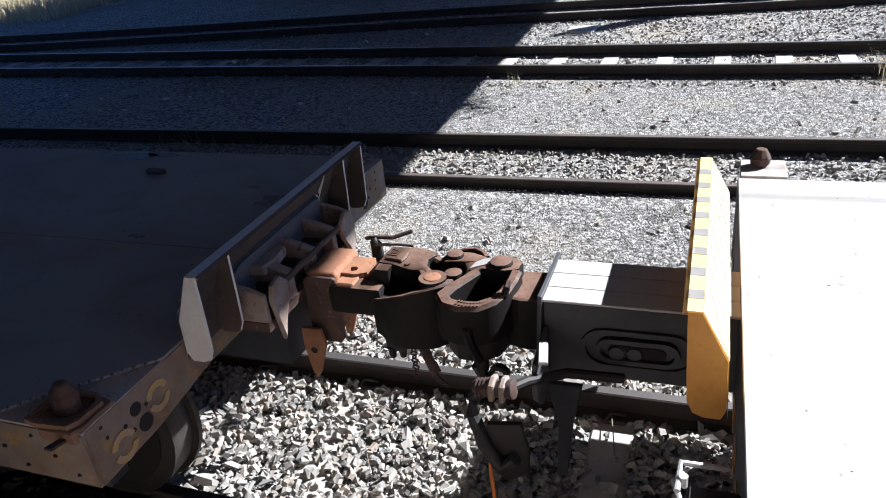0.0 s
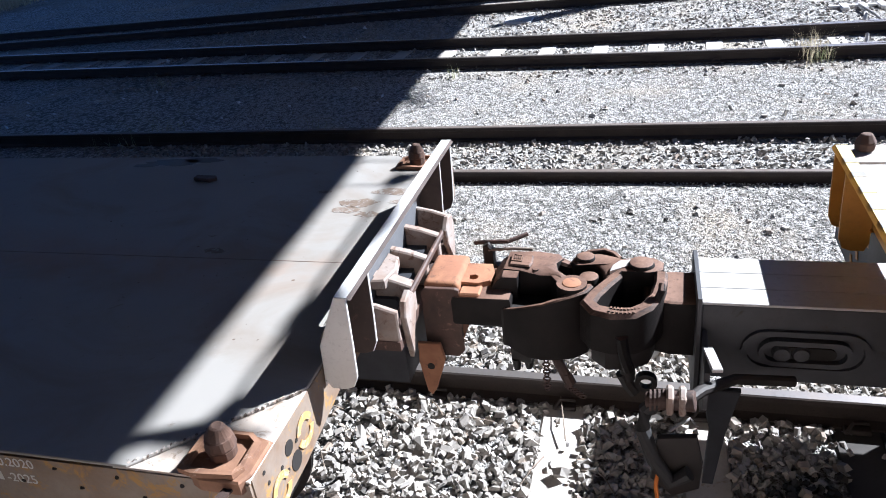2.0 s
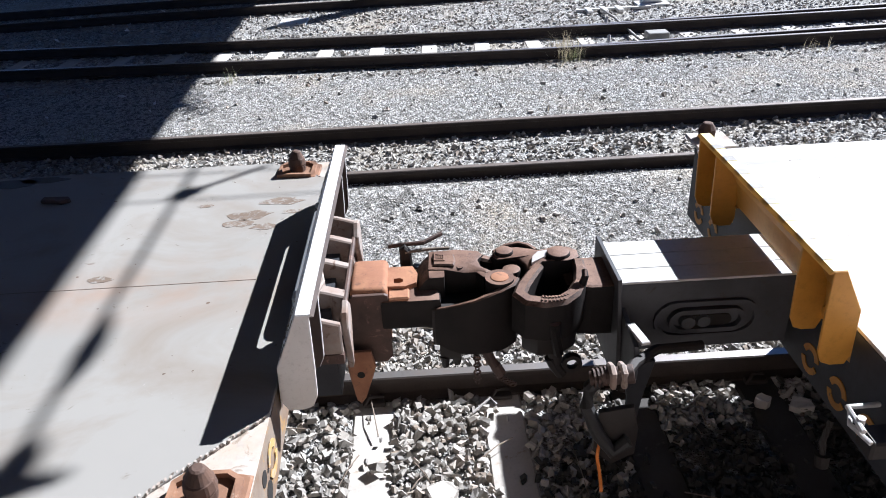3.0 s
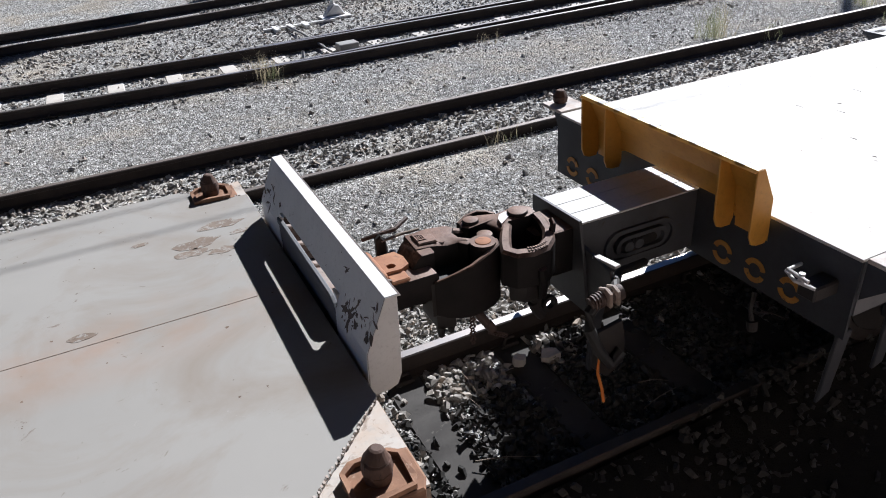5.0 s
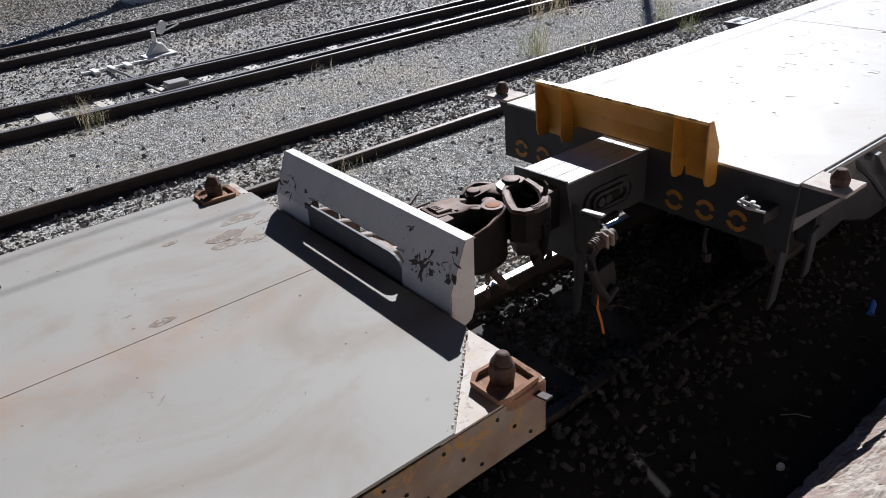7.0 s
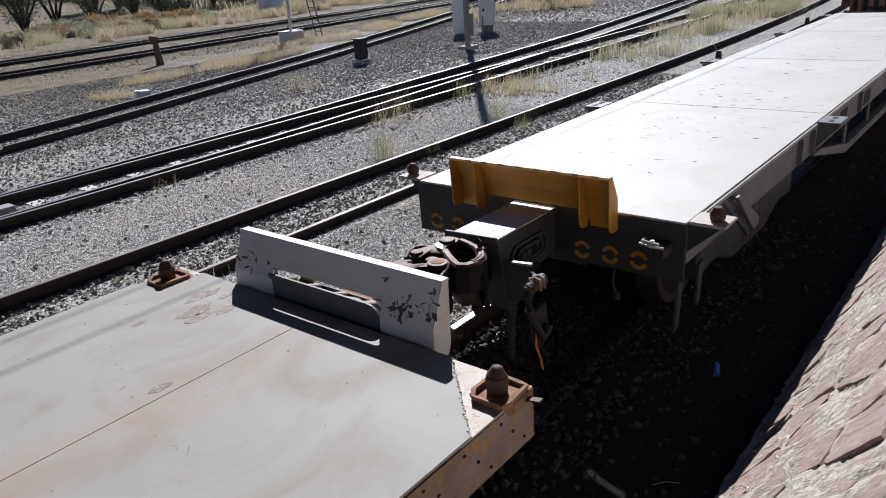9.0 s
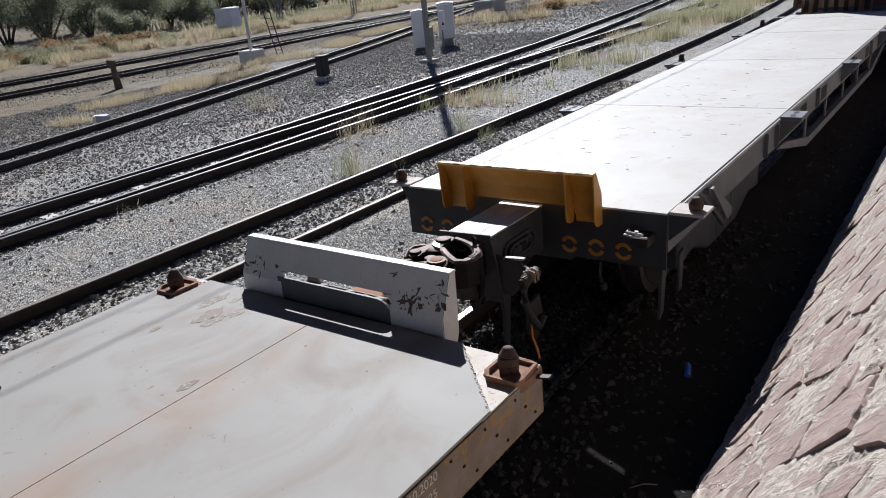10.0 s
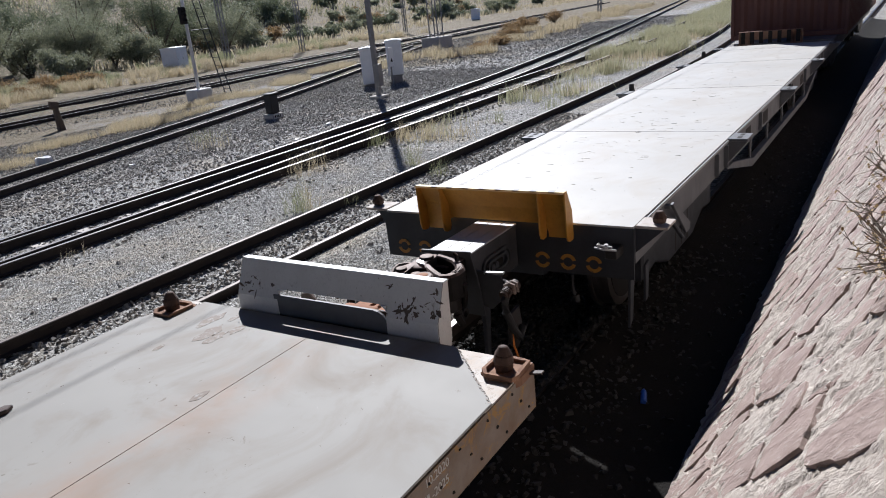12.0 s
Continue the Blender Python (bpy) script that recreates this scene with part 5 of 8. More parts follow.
def air_hose(parent):
    """Brake pipe coming forward beside the draft pocket, its cock, hose and coupling head."""
    bm = bmesh.new()
    tube(bm, [(-0.66, 2.05, 0.775), (-0.70, 2.05, 0.735), (-0.71, 2.04, 0.66), (-0.67, 2.02, 0.54), (-0.61, 2.01, 0.45), (-0.55, 2.01, 0.50)], 0.027, 10)
    ah = part("air_hose", bm, RUBBER, parent, "black brake hose with rusty end cock", smooth=True)
    bm = bmesh.new()
    tube(bm, [(-0.20, 2.30, 0.70), (-0.40, 2.24, 0.74), (-0.52, 2.12, 0.775), (-0.57, 2.05, 0.785)], 0.020, 10)
    part("brake_pipe", bm, CAST_DARK, ah, smooth=True)
    bm = bmesh.new()
    rod(bm, (-0.70, 2.06, 0.765), (-0.545, 2.04, 0.795), 0.030, 0.036, 14, 0.005)
    part("end_cock", bm, CAST_BROWN, ah, smooth=True)
    for dx in (-0.625, -0.585):
        bm = bmesh.new()
        prism(bm, [(2.005, 0.755), (2.085, 0.755), (2.09, 0.815), (2.05, 0.832), (2.01, 0.82)], "x", dx - 0.012, dx + 0.012, 0.006)
        part("cock_flange", bm, STRIKER_PALE, ah, "worn pale flange")
    for k in range(4):
        bm = bmesh.new()
        x = -0.69 + k * 0.014
        ring(bm, circle(2.057, 0.768 + 0.003 * k, 0.037, 14), circle(2.057, 0.768 + 0.003 * k, 0.028, 14), "x", x, x + 0.007)
        part("hose_clip", bm, CAST_BROWN, ah)
    bm = bmesh.new()
    prism(bm, [(-0.66, 0.62), (-0.53, 0.64), (-0.505, 0.52), (-0.51, 0.40), (-0.60, 0.35), (-0.68, 0.43)], "y", 2.035, 2.065, 0.012, 2)
    part("coupling_head", bm, CAST_DARK, ah, smooth=True)
    bm = bmesh.new()
    tube(bm, [(-0.652, 2.04, 0.50), (-0.658, 2.03, 0.40), (-0.646, 2.01, 0.32), (-0.640, 2.0, 0.25)], 0.0075, 6)
    part("cord", bm, ORANGE_CORD, ah, "frayed orange cord")
    return ah


def grey_flat():
    wg = thing("flat_wagon", (END_1, YC, 0), "grey container flat wagon with rusty sills and white end shield", "freight wagon")
    xe, xb, yn, yf = END_1 - 0.012, -15.3, 1.337, 3.777
    bm = bmesh.new()
    cut = [(xe, yn + 0.41), (xe, yf - 0.22), (xe - 0.04, yf - 0.22), (xe - 0.30, yf), (xb, yf), (xb, yn), (xe - 0.405, yn), (xe - 0.01, yn + 0.40)]
    prism(bm, cut, "z", DECK_GREY - 0.012, DECK_GREY, 0.003)
    part("deck", bm, DECK_1, wg, "flat grey painted steel deck with rust stains")
    bm = bmesh.new()
    box(bm, xb, xe - 0.19, YC + 0.021, YC + 0.0245, DECK_GREY, DECK_GREY + 0.0015)
    part("weld_seam", bm, SEAM_BROWN, wg, "dark rusty weld line")
    # rust-stained patches left by standing water are thin scale on the plate
    for cx, cy, r, seed in ((-2.10, 3.14, 0.085, 1), (-1.97, 3.28, 0.075, 2), (-2.13, 3.06, 0.06, 3), (-2.01, 3.02, 0.05, 4), (-2.34, 3.27, 0.03, 5), (-2.62, 2.62, 0.04, 6), (-1.90, 3.16, 0.04, 7)):
        rnd = random.Random(seed)
        bm = bmesh.new()
        prism(bm, [(cx + 1.5 * r * rnd.uniform(0.6, 1.1) * math.cos(math.tau * k / 14), cy + 0.7 * r * rnd.uniform(0.6, 1.1) * math.sin(math.tau * k / 14)) for k in range(14)], "z", DECK_GREY, DECK_GREY + 0.0012)
        part("rust_scale", bm, RUST_FAINT, wg, "thin rust scale patch")
    # oil spilled on the deck
    for cx, cy, r, seed in ((-3.50, 3.69, 0.13, 21), (-3.32, 3.72, 0.09, 22), (-3.68, 3.64, 0.06, 23)):
        rnd = random.Random(seed)
        bm = bmesh.new()
        prism(bm, [(cx + 1.5 * r * rnd.uniform(0.7, 1.1) * math.cos(math.tau * k / 18), cy + 0.55 * r * rnd.uniform(0.6, 1.0) * math.sin(math.tau * k / 18)) for k in range(18)], "z", DECK_GREY, DECK_GREY + 0.0011)
        part("oil_stain", bm, OIL_STAIN, wg, "dark oil stain")
    # sills and end plate
    for y0, y1 in ((yn, yn + 0.012), (yf - 0.012, yf)):
        bm = bmesh.new()
        box(bm, xb, xe - 0.004, y0, y1, 0.735, DECK_GREY - 0.020)
        part("side_sill", bm, SILL_RUSTY, wg, "rust-streaked side sill with yellow paint")
    bm = bmesh.new()
    prism(bm, [(yn + 0.013, 0.735), (yn + 0.30, 0.745), (yn + 0.62, 0.79), (YC + 0.47, 0.80), (yf - 0.5, 0.765), (yf - 0.013, 0.735), (yf - 0.013, DECK_GREY - 0.014), (yn + 0.013, DECK_GREY - 0.014)], "x", xe - 0.012, xe)
    part("end_plate", bm, SILL_RUSTY, wg, "pale rusty end plate with holes")
    for y, z, r in ((1.586, 0.808, 0.034), (1.561, 0.885, 0.026), (1.61, 0.87, 0.008), (1.53, 0.82, 0.008), (1.50, 0.86, 0.008), (1.64, 0.83, 0.008), (1.43, 0.83, 0.007), (1.42, 0.88, 0.007), (1.41, 0.93, 0.007)):
        for yy in (y, 2 * YC - y):
            bm = bmesh.new()
            prism(bm, circle(yy, z, r, 18), "x", xe - 0.001, xe + 0.002)
            part("hole", bm, HOLE_BLACK, wg)
    paint_ring(wg, xe + 0.001, 1.67, 0.86, 0.06, sign=1, mat=SILL_RING)
    paint_ring(wg, xe + 0.001, 1.47, 0.80, 0.06, sign=1, mat=SILL_RING)
    rnd = random.Random(4)
    for k in range(26):
        bm = bmesh.new()
        x = xe - 0.08 - k * 0.075
        rod(bm, (x, yn + 0.001, 0.85 + 0.07 * (k % 3 - 1) + rnd.uniform(-0.01, 0.01)), (x, yn - 0.003, 0.85 + 0.07 * (k % 3 - 1)), 0.007, None, 8)
        part("rivet_hole", bm, HOLE_BLACK, wg)
    stencil_text(wg, "10.2020", -2.70, yn, 0.908, 0.052)
    bars_of_writing(wg, -2.72, yn, 0.842, 2, 0.038, 5)
    stencil_text(wg, "-2025", -2.665, yn, 0.842, 0.052)
    bars_of_writing(wg, -2.98, yn, 0.908, 8, 0.036, 3)
    bars_of_writing(wg, -4.1, yn, 0.86, 10, 0.06, 8)
    # corner seats for the locks
    for yy, s in ((yn + 0.125, -1), (yf - 0.125, 1)):
        bm = bmesh.new()
        y_in = yn + 0.37 if s < 0 else yf - 0.24
        prism(bm, [(xe - 0.003, y_in - s * 0.05), (xe - 0.46, (yn + 0.004 if s < 0 else yf - 0.004)), (xe - 0.003, (yn + 0.004 if s < 0 else yf - 0.004))], "z", DECK_GREY - 0.0195, DECK_GREY - 0.010)
        part("corner_seat", bm, SEAT_STAINED, wg, "stained corner plate")
        rnd = random.Random(90 + s)
        for k in range(44):
            f = (k + 0.5) / 44
            x1, y1 = (xe - 0.405, yn + 0.01) if s < 0 else (xe - 0.30, yf - 0.01)
            x2, y2 = (xe - 0.015, yn + 0.395) if s < 0 else (xe - 0.04, yf - 0.22)
            cx, cy = x1 + (x2 - x1) * f + rnd.uniform(-0.006, 0.006), y1 + (y2 - y1) * f
            bm = bmesh.new()
            prism(bm, [(cx + rnd.uniform(0.002, 0.006) * math.cos(math.tau * q / 6), cy + rnd.uniform(0.003, 0.008) * math.sin(math.tau * q / 6)) for q in range(6)], "z", DECK_GREY - 0.006, DECK_GREY + rnd.uniform(0.0005, 0.0025))
            part("weld_bead", bm, CHIP_DARK if k % 3 == 1 else SEAT_RUSTY, wg)
        twist_lock(wg, xe - 0.125 if s < 0 else xe - 0.165, yn + 0.085 if s < 0 else yy, DECK_GREY - 0.020, s)
    # other locks along the deck far side
    for x in (-7.95, -8.3, -14.0):
        for s, yy in ((-1, yn + 0.125), (1, yf - 0.125)):
            twist_lock(wg, x, yy, DECK_GREY - 0.02, s)
    bm = bmesh.new()
    prism(bm, [(-3.20, 3.41), (-3.09, 3.385), (-3.05, 3.41), (-3.07, 3.44), (-3.20, 3.45)], "z", DECK_GREY, DECK_GREY + 0.022, 0.004)
    part("deck_bracket", bm, CAST_BROWN, wg)
    # undergear
    bm = bmesh.new()
    box(bm, xb + 0.2, -1.64, YC - 0.22, YC + 0.22, 0.55, DECK_GREY - 0.014)
    part("centre_sill", bm, FRAME_DARK, wg)
    bm = bmesh.new()
    box(bm, -2.16, -1.93, yn + 0.18, yf - 0.18, 0.72, DECK_GREY - 0.016)
    part("headstock_beam", bm, HOLE_BLACK, wg)
    bogie(wg, -3.35, YC)
    bogie(wg, -13.6, YC)
    shield = end_shield(wg, 1, -1.67, SHIELD_WHITE, 2.556, 0.70, 0.385, 1.115, "end_shield", "white chipped steel end shield", (0.085, 1.06), SHIELD_BACK)
    # paint chipped off the shield's back in flakes
    rnd = random.Random(19)
    top, low = Vector((-1.67, 0, 1.257)), Vector((-1.755, 0, 1.06))
    run = low - top
    face_out = Vector((run.z, 0, -run.x)).normalized()
    for cy, cf, n, sy, sf, size in ((2.05, 0.70, 11, 0.05, 0.13, 0.030), (2.03, 0.72, 22, 0.07, 0.18, 0.010), (1.885, 0.66, 12, 0.014, 0.24, 0.022), (3.15, 0.62, 7, 0.05, 0.13, 0.026), (3.16, 0.62, 12, 0.06, 0.16, 0.009), (2.18, 0.30, 3, 0.02, 0.03, 0.016), (2.5, 0.5, 8, 0.30, 0.25, 0.005)):
        for k in range(n):
            y, f = rnd.gauss(cy, sy), min(0.97, max(0.04, rnd.gauss(cf, sf)))
            w, h, a = size * rnd.uniform(0.4, 1.5), size * rnd.uniform(0.12, 0.75), rnd.uniform(0, math.pi)
            q = []
            for m_ in range(11):
                b_ = math.tau * m_ / 11
                u, v = w * rnd.uniform(0.25, 1.2) * math.cos(b_), h * rnd.uniform(0.15, 1.2) * math.sin(b_)
                q.append(top + run * f + Vector((0, y + u * math.cos(a) - v * math.sin(a), 0)) + run.normalized() * (u * math.sin(a) + v * math.cos(a)))
            bm = bmesh.new()
            lo = [bm.verts.new(p + face_out * 0.0003) for p in q]
            hi = [bm.verts.new(p + face_out * 0.0012) for p in q]
            bm.faces.new(hi)
            for m_ in range(11):
                bm.faces.new((lo[m_], lo[(m_ + 1) % 11], hi[(m_ + 1) % 11], hi[m_]))
            part("paint_chip", bm, CHIP_DARK, shield)
    # striker casting below the shield's notch
    bm = bmesh.new()
    prism(bm, [(2.155, 0.86)] + [(2.155 + 0.105 * (1 - math.cos(math.pi / 2 * k / 5)), 0.980 + 0.105 * math.sin(math.pi / 2 * k / 5)) for k in range(6)]
          + [(2.97, 1.085), (2.97, 0.86)], "x", -1.755, -1.735, 0.004)
    st = part("striker", bm, FRAME_GREY, wg, "pale grey striker casting with pockets")
    bm = bmesh.new()
    box(bm, -1.735, -1.585, 2.14, 2.97, 0.84, 0.88)
    part("striker_floor", bm, CAST_BROWN, st)
    for y, w in ((2.16, 0.014), (2.36, 0.028), (2.57, 0.02), (2.77, 0.02), (2.955, 0.014)):
        bm = bmesh.new()
        prism(bm, [(-1.735, 0.87), (-1.735, 1.045), (-1.66, 1.03), (-1.586, 1.005), (-1.586, 0.87)], "y", y - w, y + w, 0.006)
        part("striker_web", bm, STRIKER_PALE, st)
    bm = bmesh.new()
    prism(bm, [(-1.735, 2.30), (-1.68, 2.31), (-1.66, 2.40), (-1.68, 2.50), (-1.735, 2.53)], "z", 1.0, 1.045, 0.006)
    part("striker_lip", bm, STRIKER_PALE, st)
    for s in (-1, 1):
        bm = bmesh.new()
        yc = 2.555
        horn = [(0.345, 0.765), (0.365, 0.86), (0.385, 0.97), (0.365, 1.03), (0.305, 1.045), (0.255, 1.0), (0.26, 0.93), (0.305, 0.86)]
        prism(bm, [(yc + s * d, z) for d, z in horn], "x", -1.585, -1.56, 0.005)
        part("striker_horn", bm, STRIKER_PALE, st, "rusty pale striker horn")
    bm = bmesh.new()
    box(bm, -1.594, -1.574, 2.19, 2.93, 0.972, 1.002, 0.006)
    part("striker_rim", bm, CAST_BROWN, st)
    coupler_left(wg)
    return wg


def pale_flat():
    wg = thing("flat_wagon", (END_2, YC, 0), "pale grey container flat wagon with a yellow end shield", "freight wagon")
    xe, xb, yn, yf = END_2, 13.45, YC - 1.03, YC + 1.05
    bm = bmesh.new()
    box(bm, xe, xb, yn, yf, DECK - 0.010, DECK + 0.004, 0.002)
    part("deck", bm, DECK_2, wg, "smooth pale steel deck, sun-bleached")
    rnd = random.Random(77)
    shapes = []
    for k in range(6):
        bm = bmesh.new()
        n = 7
        half = [rnd.uniform(0.45, 1.0) for i in range(n)]
        rows = []
        for i in range(n):
            u = i / (n - 1) * 2 - 1
            w = 0.012 * half[i] * (1 - 0.7 * u * u)
            lift = 0.010 * rnd.uniform(0.3, 1.0)
            rows.append([bm.verts.new((-w, u * 0.5, 0.0002)), bm.verts.new((w, u * 0.5 + rnd.uniform(-0.05, 0.05), lift)), bm.verts.new((w + 0.002, u * 0.5, lift - 0.0015)), bm.verts.new((-w + 0.003, u * 0.5, -0.001))])
        for i in range(n - 1):
            for c in range(4):
                bm.faces.new((rows[i][c], rows[i][(c + 1) % 4], rows[i + 1][(c + 1) % 4], rows[i + 1][c]))
        bmesh.ops.recalc_face_normals(bm, faces=bm.faces)
        bmesh.ops.translate(bm, verts=bm.verts, vec=(xe, YC, 0))
        ob = part("paint_flake", bm, FLAKE_PALE, wg)
        shapes.append(ob.data)
        ob.location = (1.4 + k * 0.5 - END_2, rnd.uniform(-0.6, 0.6), DECK + 0.0042)
        ob.scale = (0.4, 0.06, 0.3)
    for k in range(230):
        x = rnd.choice((rnd.uniform(0.6, 12.8), rnd.gauss(3.2, 0.9), rnd.gauss(6.8, 1.6)))
        y = rnd.choice((rnd.uniform(-0.95, 0.95), rnd.gauss(-0.1, 0.35)))
        if not 0.4 < x < 13.0 or abs(y) > 0.97:
            continue
        ob = new("paint_flake", rnd.choice(shapes))
        ob.parent = wg
        ob.location = (x - END_2, y, DECK + 0.0042)
        ob.rotation_euler = (0, 0, rnd.gauss(0, 0.25))
        ob.scale = (rnd.uniform(0.15, 0.5), rnd.uniform(0.015, 0.085), rnd.uniform(0.10, 0.42))
    for x in (3.55, 6.9, 10.2, 12.6):
        bm = bmesh.new()
        box(bm, x, x + 0.006, yn + 0.02, yf - 0.02, DECK + 0.004, DECK + 0.0055)
        part("deck_joint", bm, FRAME_GREY, wg)
    bm = bmesh.new()
    prism(bm, [(yn, 0.60), (yf + 0.02, 0.60), (yf + 0.025, DECK - 0.012), (yn, DECK - 0.012)], "x", xe, xe + 0.014)
    part("end_plate", bm, FRAME_DARK, wg, "dark blue-grey end plate")
    for y in (2.188, 1.987, 1.79, 3.435, 3.233):
        paint_ring(wg, xe - 0.001, y, 0.69)
    for y0, y1, lab in ((yn - 0.006, yn + 0.012, "grey side sill with brackets"), (yf - 0.012, yf + 0.006, "")):
        bm = bmesh.new()
        box(bm, xe + 0.016, xb, y0, y1, 0.72, DECK - 0.012)
        part("side_sill", bm, FRAME_GREY, wg, lab)
        # fish-belly lower chord with ties
        bm = bmesh.new()
        prism(bm, [(3.0, 0.72), (4.4, 0.42), (9.3, 0.42), (10.7, 0.72), (10.4, 0.72), (9.2, 0.50), (4.5, 0.50), (3.3, 0.72)], "y", y0 - 0.03, y1 + 0.03, 0.004)
        part("belly_chord", bm, FRAME_GREY, wg)
        for x in (4.45, 5.6, 6.8, 8.0, 9.2):
            bm = bmesh.new()
            box(bm, x - 0.03, x + 0.03, y0, y1, 0.49, 0.72)
            part("belly_tie", bm, FRAME_GREY, wg)
    bm = bmesh.new()
    box(bm, xe + 0.23, xb - 0.02, yn - 0.020, yn - 0.0065, DECK - 0.030, DECK - 0.006, 0.002)
    part("edge_angle", bm, POCKET_GREY, wg, "pale worn deck edge angle")
    # thin black plates on the sill, painting the shade inside its pockets
    for x, w in ((4.1, 0.30), (5.2, 0.34), (7.4, 0.34), (8.6, 0.30), (11.0, 0.26)):
        bm = bmesh.new()
        box(bm, x, x + w, yn - 0.009, yn - 0.0062, 0.75, 0.90)
        part("sill_pocket_shade", bm, HOLE_BLACK, wg)
    # leaning stake plate near the end
    bm = bmesh.new()
    prism(bm, [(0.90, 0.95), (0.95, 0.955), (1.42, 0.66), (1.40, 0.60), (1.30, 0.60)], "y", yn - 0.075, yn - 0.05, 0.004)
    part("stake_plate", bm, FRAME_GREY, wg, "leaning grey stake plate")
    for x, z in ((0.92, 0.94), (1.36, 0.65)):
        bm = bmesh.new()
        box(bm, x - 0.02, x + 0.03, yn - 0.05, yn - 0.006, z - 0.03, z, 0.003)
        part("stake_lug", bm, FRAME_GREY, wg)
    for x in (2.6, 3.0, 4.9, 7.3, 9.0, 11.5):
        bm = bmesh.new()
        box(bm, x, x + 0.018, yn - 0.045, yn - 0.0065, 0.74, DECK - 0.03)
        part("sill_web", bm, FRAME_GREY, wg)
    # outriggers with lock seats
    for x in (3.285, 6.60, 9.99, 13.0):
        for s, ye in ((-1, yn), (1, yf)):
            bm = bmesh.new()
            box(bm, x - 0.14, x + 0.16, min(ye + s * 0.008, ye + s * 0.20), max(ye + s * 0.008, ye + s * 0.20), DECK - 0.02, DECK + 0.008, 0.004)
            o = part("lock_seat", bm, FRAME_GREY, wg, "grey lock seat with slotted holes")
            for dx in (-0.06, 0.08):
                bm = bmesh.new()
                prism(bm, stadium(x + dx, ye + s * 0.11, 0.025, 0.022), "z", DECK + 0.0085, DECK + 0.0105)
                part("seat_slot", bm, HOLE_BLACK, o)
            for dx in (-0.10, 0.10):
                bm = bmesh.new()
                prism(bm, [(ye + s * 0.008, 0.74), (ye + s * 0.19, DECK - 0.03), (ye + s * 0.008, DECK - 0.03)], "x", x + dx, x + dx + 0.02)
                part("seat_bracket", bm, FRAME_GREY, o)
    for s, ye in ((-1, yn), (1, yf)):
        bm = bmesh.new()
        y0, y1 = sorted((ye + s * 0.008, ye + s * 0.23))
        box(bm, xe + 0.01, xe + 0.22, y0, y1, DECK - 0.008, DECK + 0.012, 0.004)
        o = part("corner_seat", bm, SEAT_RUSTY, wg, "rust-streaked corner lock seat")
        for dx in (0.02, 0.19):
            bm = bmesh.new()
            prism(bm, [(ye + s * 0.008, 0.80), (ye + s * (0.20 if s < 0 else 0.10), DECK - 0.01), (ye + s * 0.008, DECK - 0.01)], "x", xe + dx, xe + dx + 0.015)
            part("seat_bracket", bm, FRAME_DARK, o)
        bm = bmesh.new()
        yl = ye + s * 0.15
        rod(bm, (xe + 0.10, yl, DECK + 0.02), (xe + 0.10, yl, DECK + 0.06), 0.045, 0.05, 8)
        rod(bm, (xe + 0.10, yl, DECK + 0.06), (xe + 0.10, yl, DECK + 0.10), 0.05, 0.025, 8)
        bmesh.ops.bevel(bm, geom=list(bm.edges), offset=0.004, segments=1, affect="EDGES")
        part("lock_head", bm, LOCK_BROWN, o, "dark rusty lock head")
    # far-side deck posts
    for x in (6.9, 11.6):
        bm = bmesh.new()
        rod(bm, (x, yf + 0.10, DECK - 0.02), (x, yf + 0.10, DECK + 0.10), 0.05, 0.035, 8)
        part("lock_head", bm, CAST_DARK, wg)
    # undergear
    bm = bmesh.new()
    box(bm, 0.45, xb - 0.2, YC - 0.22, YC + 0.22, 0.45, DECK - 0.012)
    part("centre_sill", bm, FRAME_DARK, wg)
    for x in (0.55, 1.4, 2.3, 3.6, 5.0, 6.6, 8.2, 9.8, 11.4):
        bm = bmesh.new()
        box(bm, x, x + 0.1, yn + 0.02, yf - 0.02, 0.74, DECK - 0.012)
        part("cross_bearer", bm, FRAME_DARK, wg)
    bogie(wg, 2.05, YC)
    bogie(wg, 11.6, YC)
    bm = bmesh.new()
    rod(bm, (6.0, YC + 0.1, 0.55), (7.2, YC + 0.1, 0.55), 0.2, None, 20)
    part("brake_cylinder", bm, FRAME_DARK, wg, smooth=True)
    # brake handle and pipe on the end plate
    bm = bmesh.new()
    tube(bm, [(xe - 0.03, 1.74, 0.86), (xe - 0.16, 1.70, 0.895), (xe - 0.165, 1.595, 0.89)], 0.009, 8)
    tube(bm, [(xe - 0.13, 1.73, 0.865), (xe - 0.175, 1.65, 0.872), (xe - 0.15, 1.57, 0.865)], 0.008, 8)
    rod(bm, (xe - 0.15, 1.64, 0.87), (xe - 0.15, 1.64, 0.905), 0.013, None, 10)
    part("brake_handle", bm, POCKET_TOP, wg, "pale worn brake release handle")
    bm = bmesh.new()
    box(bm, xe - 0.14, xe - 0.001, 1.57, 1.66, 0.79, 0.86, 0.008)
    part("handle_bracket", bm, CAST_DARK, wg)
    bm = bmesh.new()
    tube(bm, [(xe - 0.02, 1.95, 0.60), (xe - 0.03, 1.95, 0.50), (xe - 0.03, 1.93, 0.44)], 0.012, 8)
    rod(bm, (xe - 0.03, 1.93, 0.45), (xe - 0.03, 1.92, 0.40), 0.028, 0.024, 10)
    part("drain_pipe", bm, CAST_DARK, wg)
    bm = bmesh.new()
    tube(bm, [(xe + 0.6, yn + 0.02, 0.95), (xe + 0.75, yn - 0.06, 0.80), (xe + 0.95, yn - 0.08, 0.62)], 0.018, 8)
    part("hand_bar", bm, FRAME_DARK, wg)
    bm = bmesh.new()
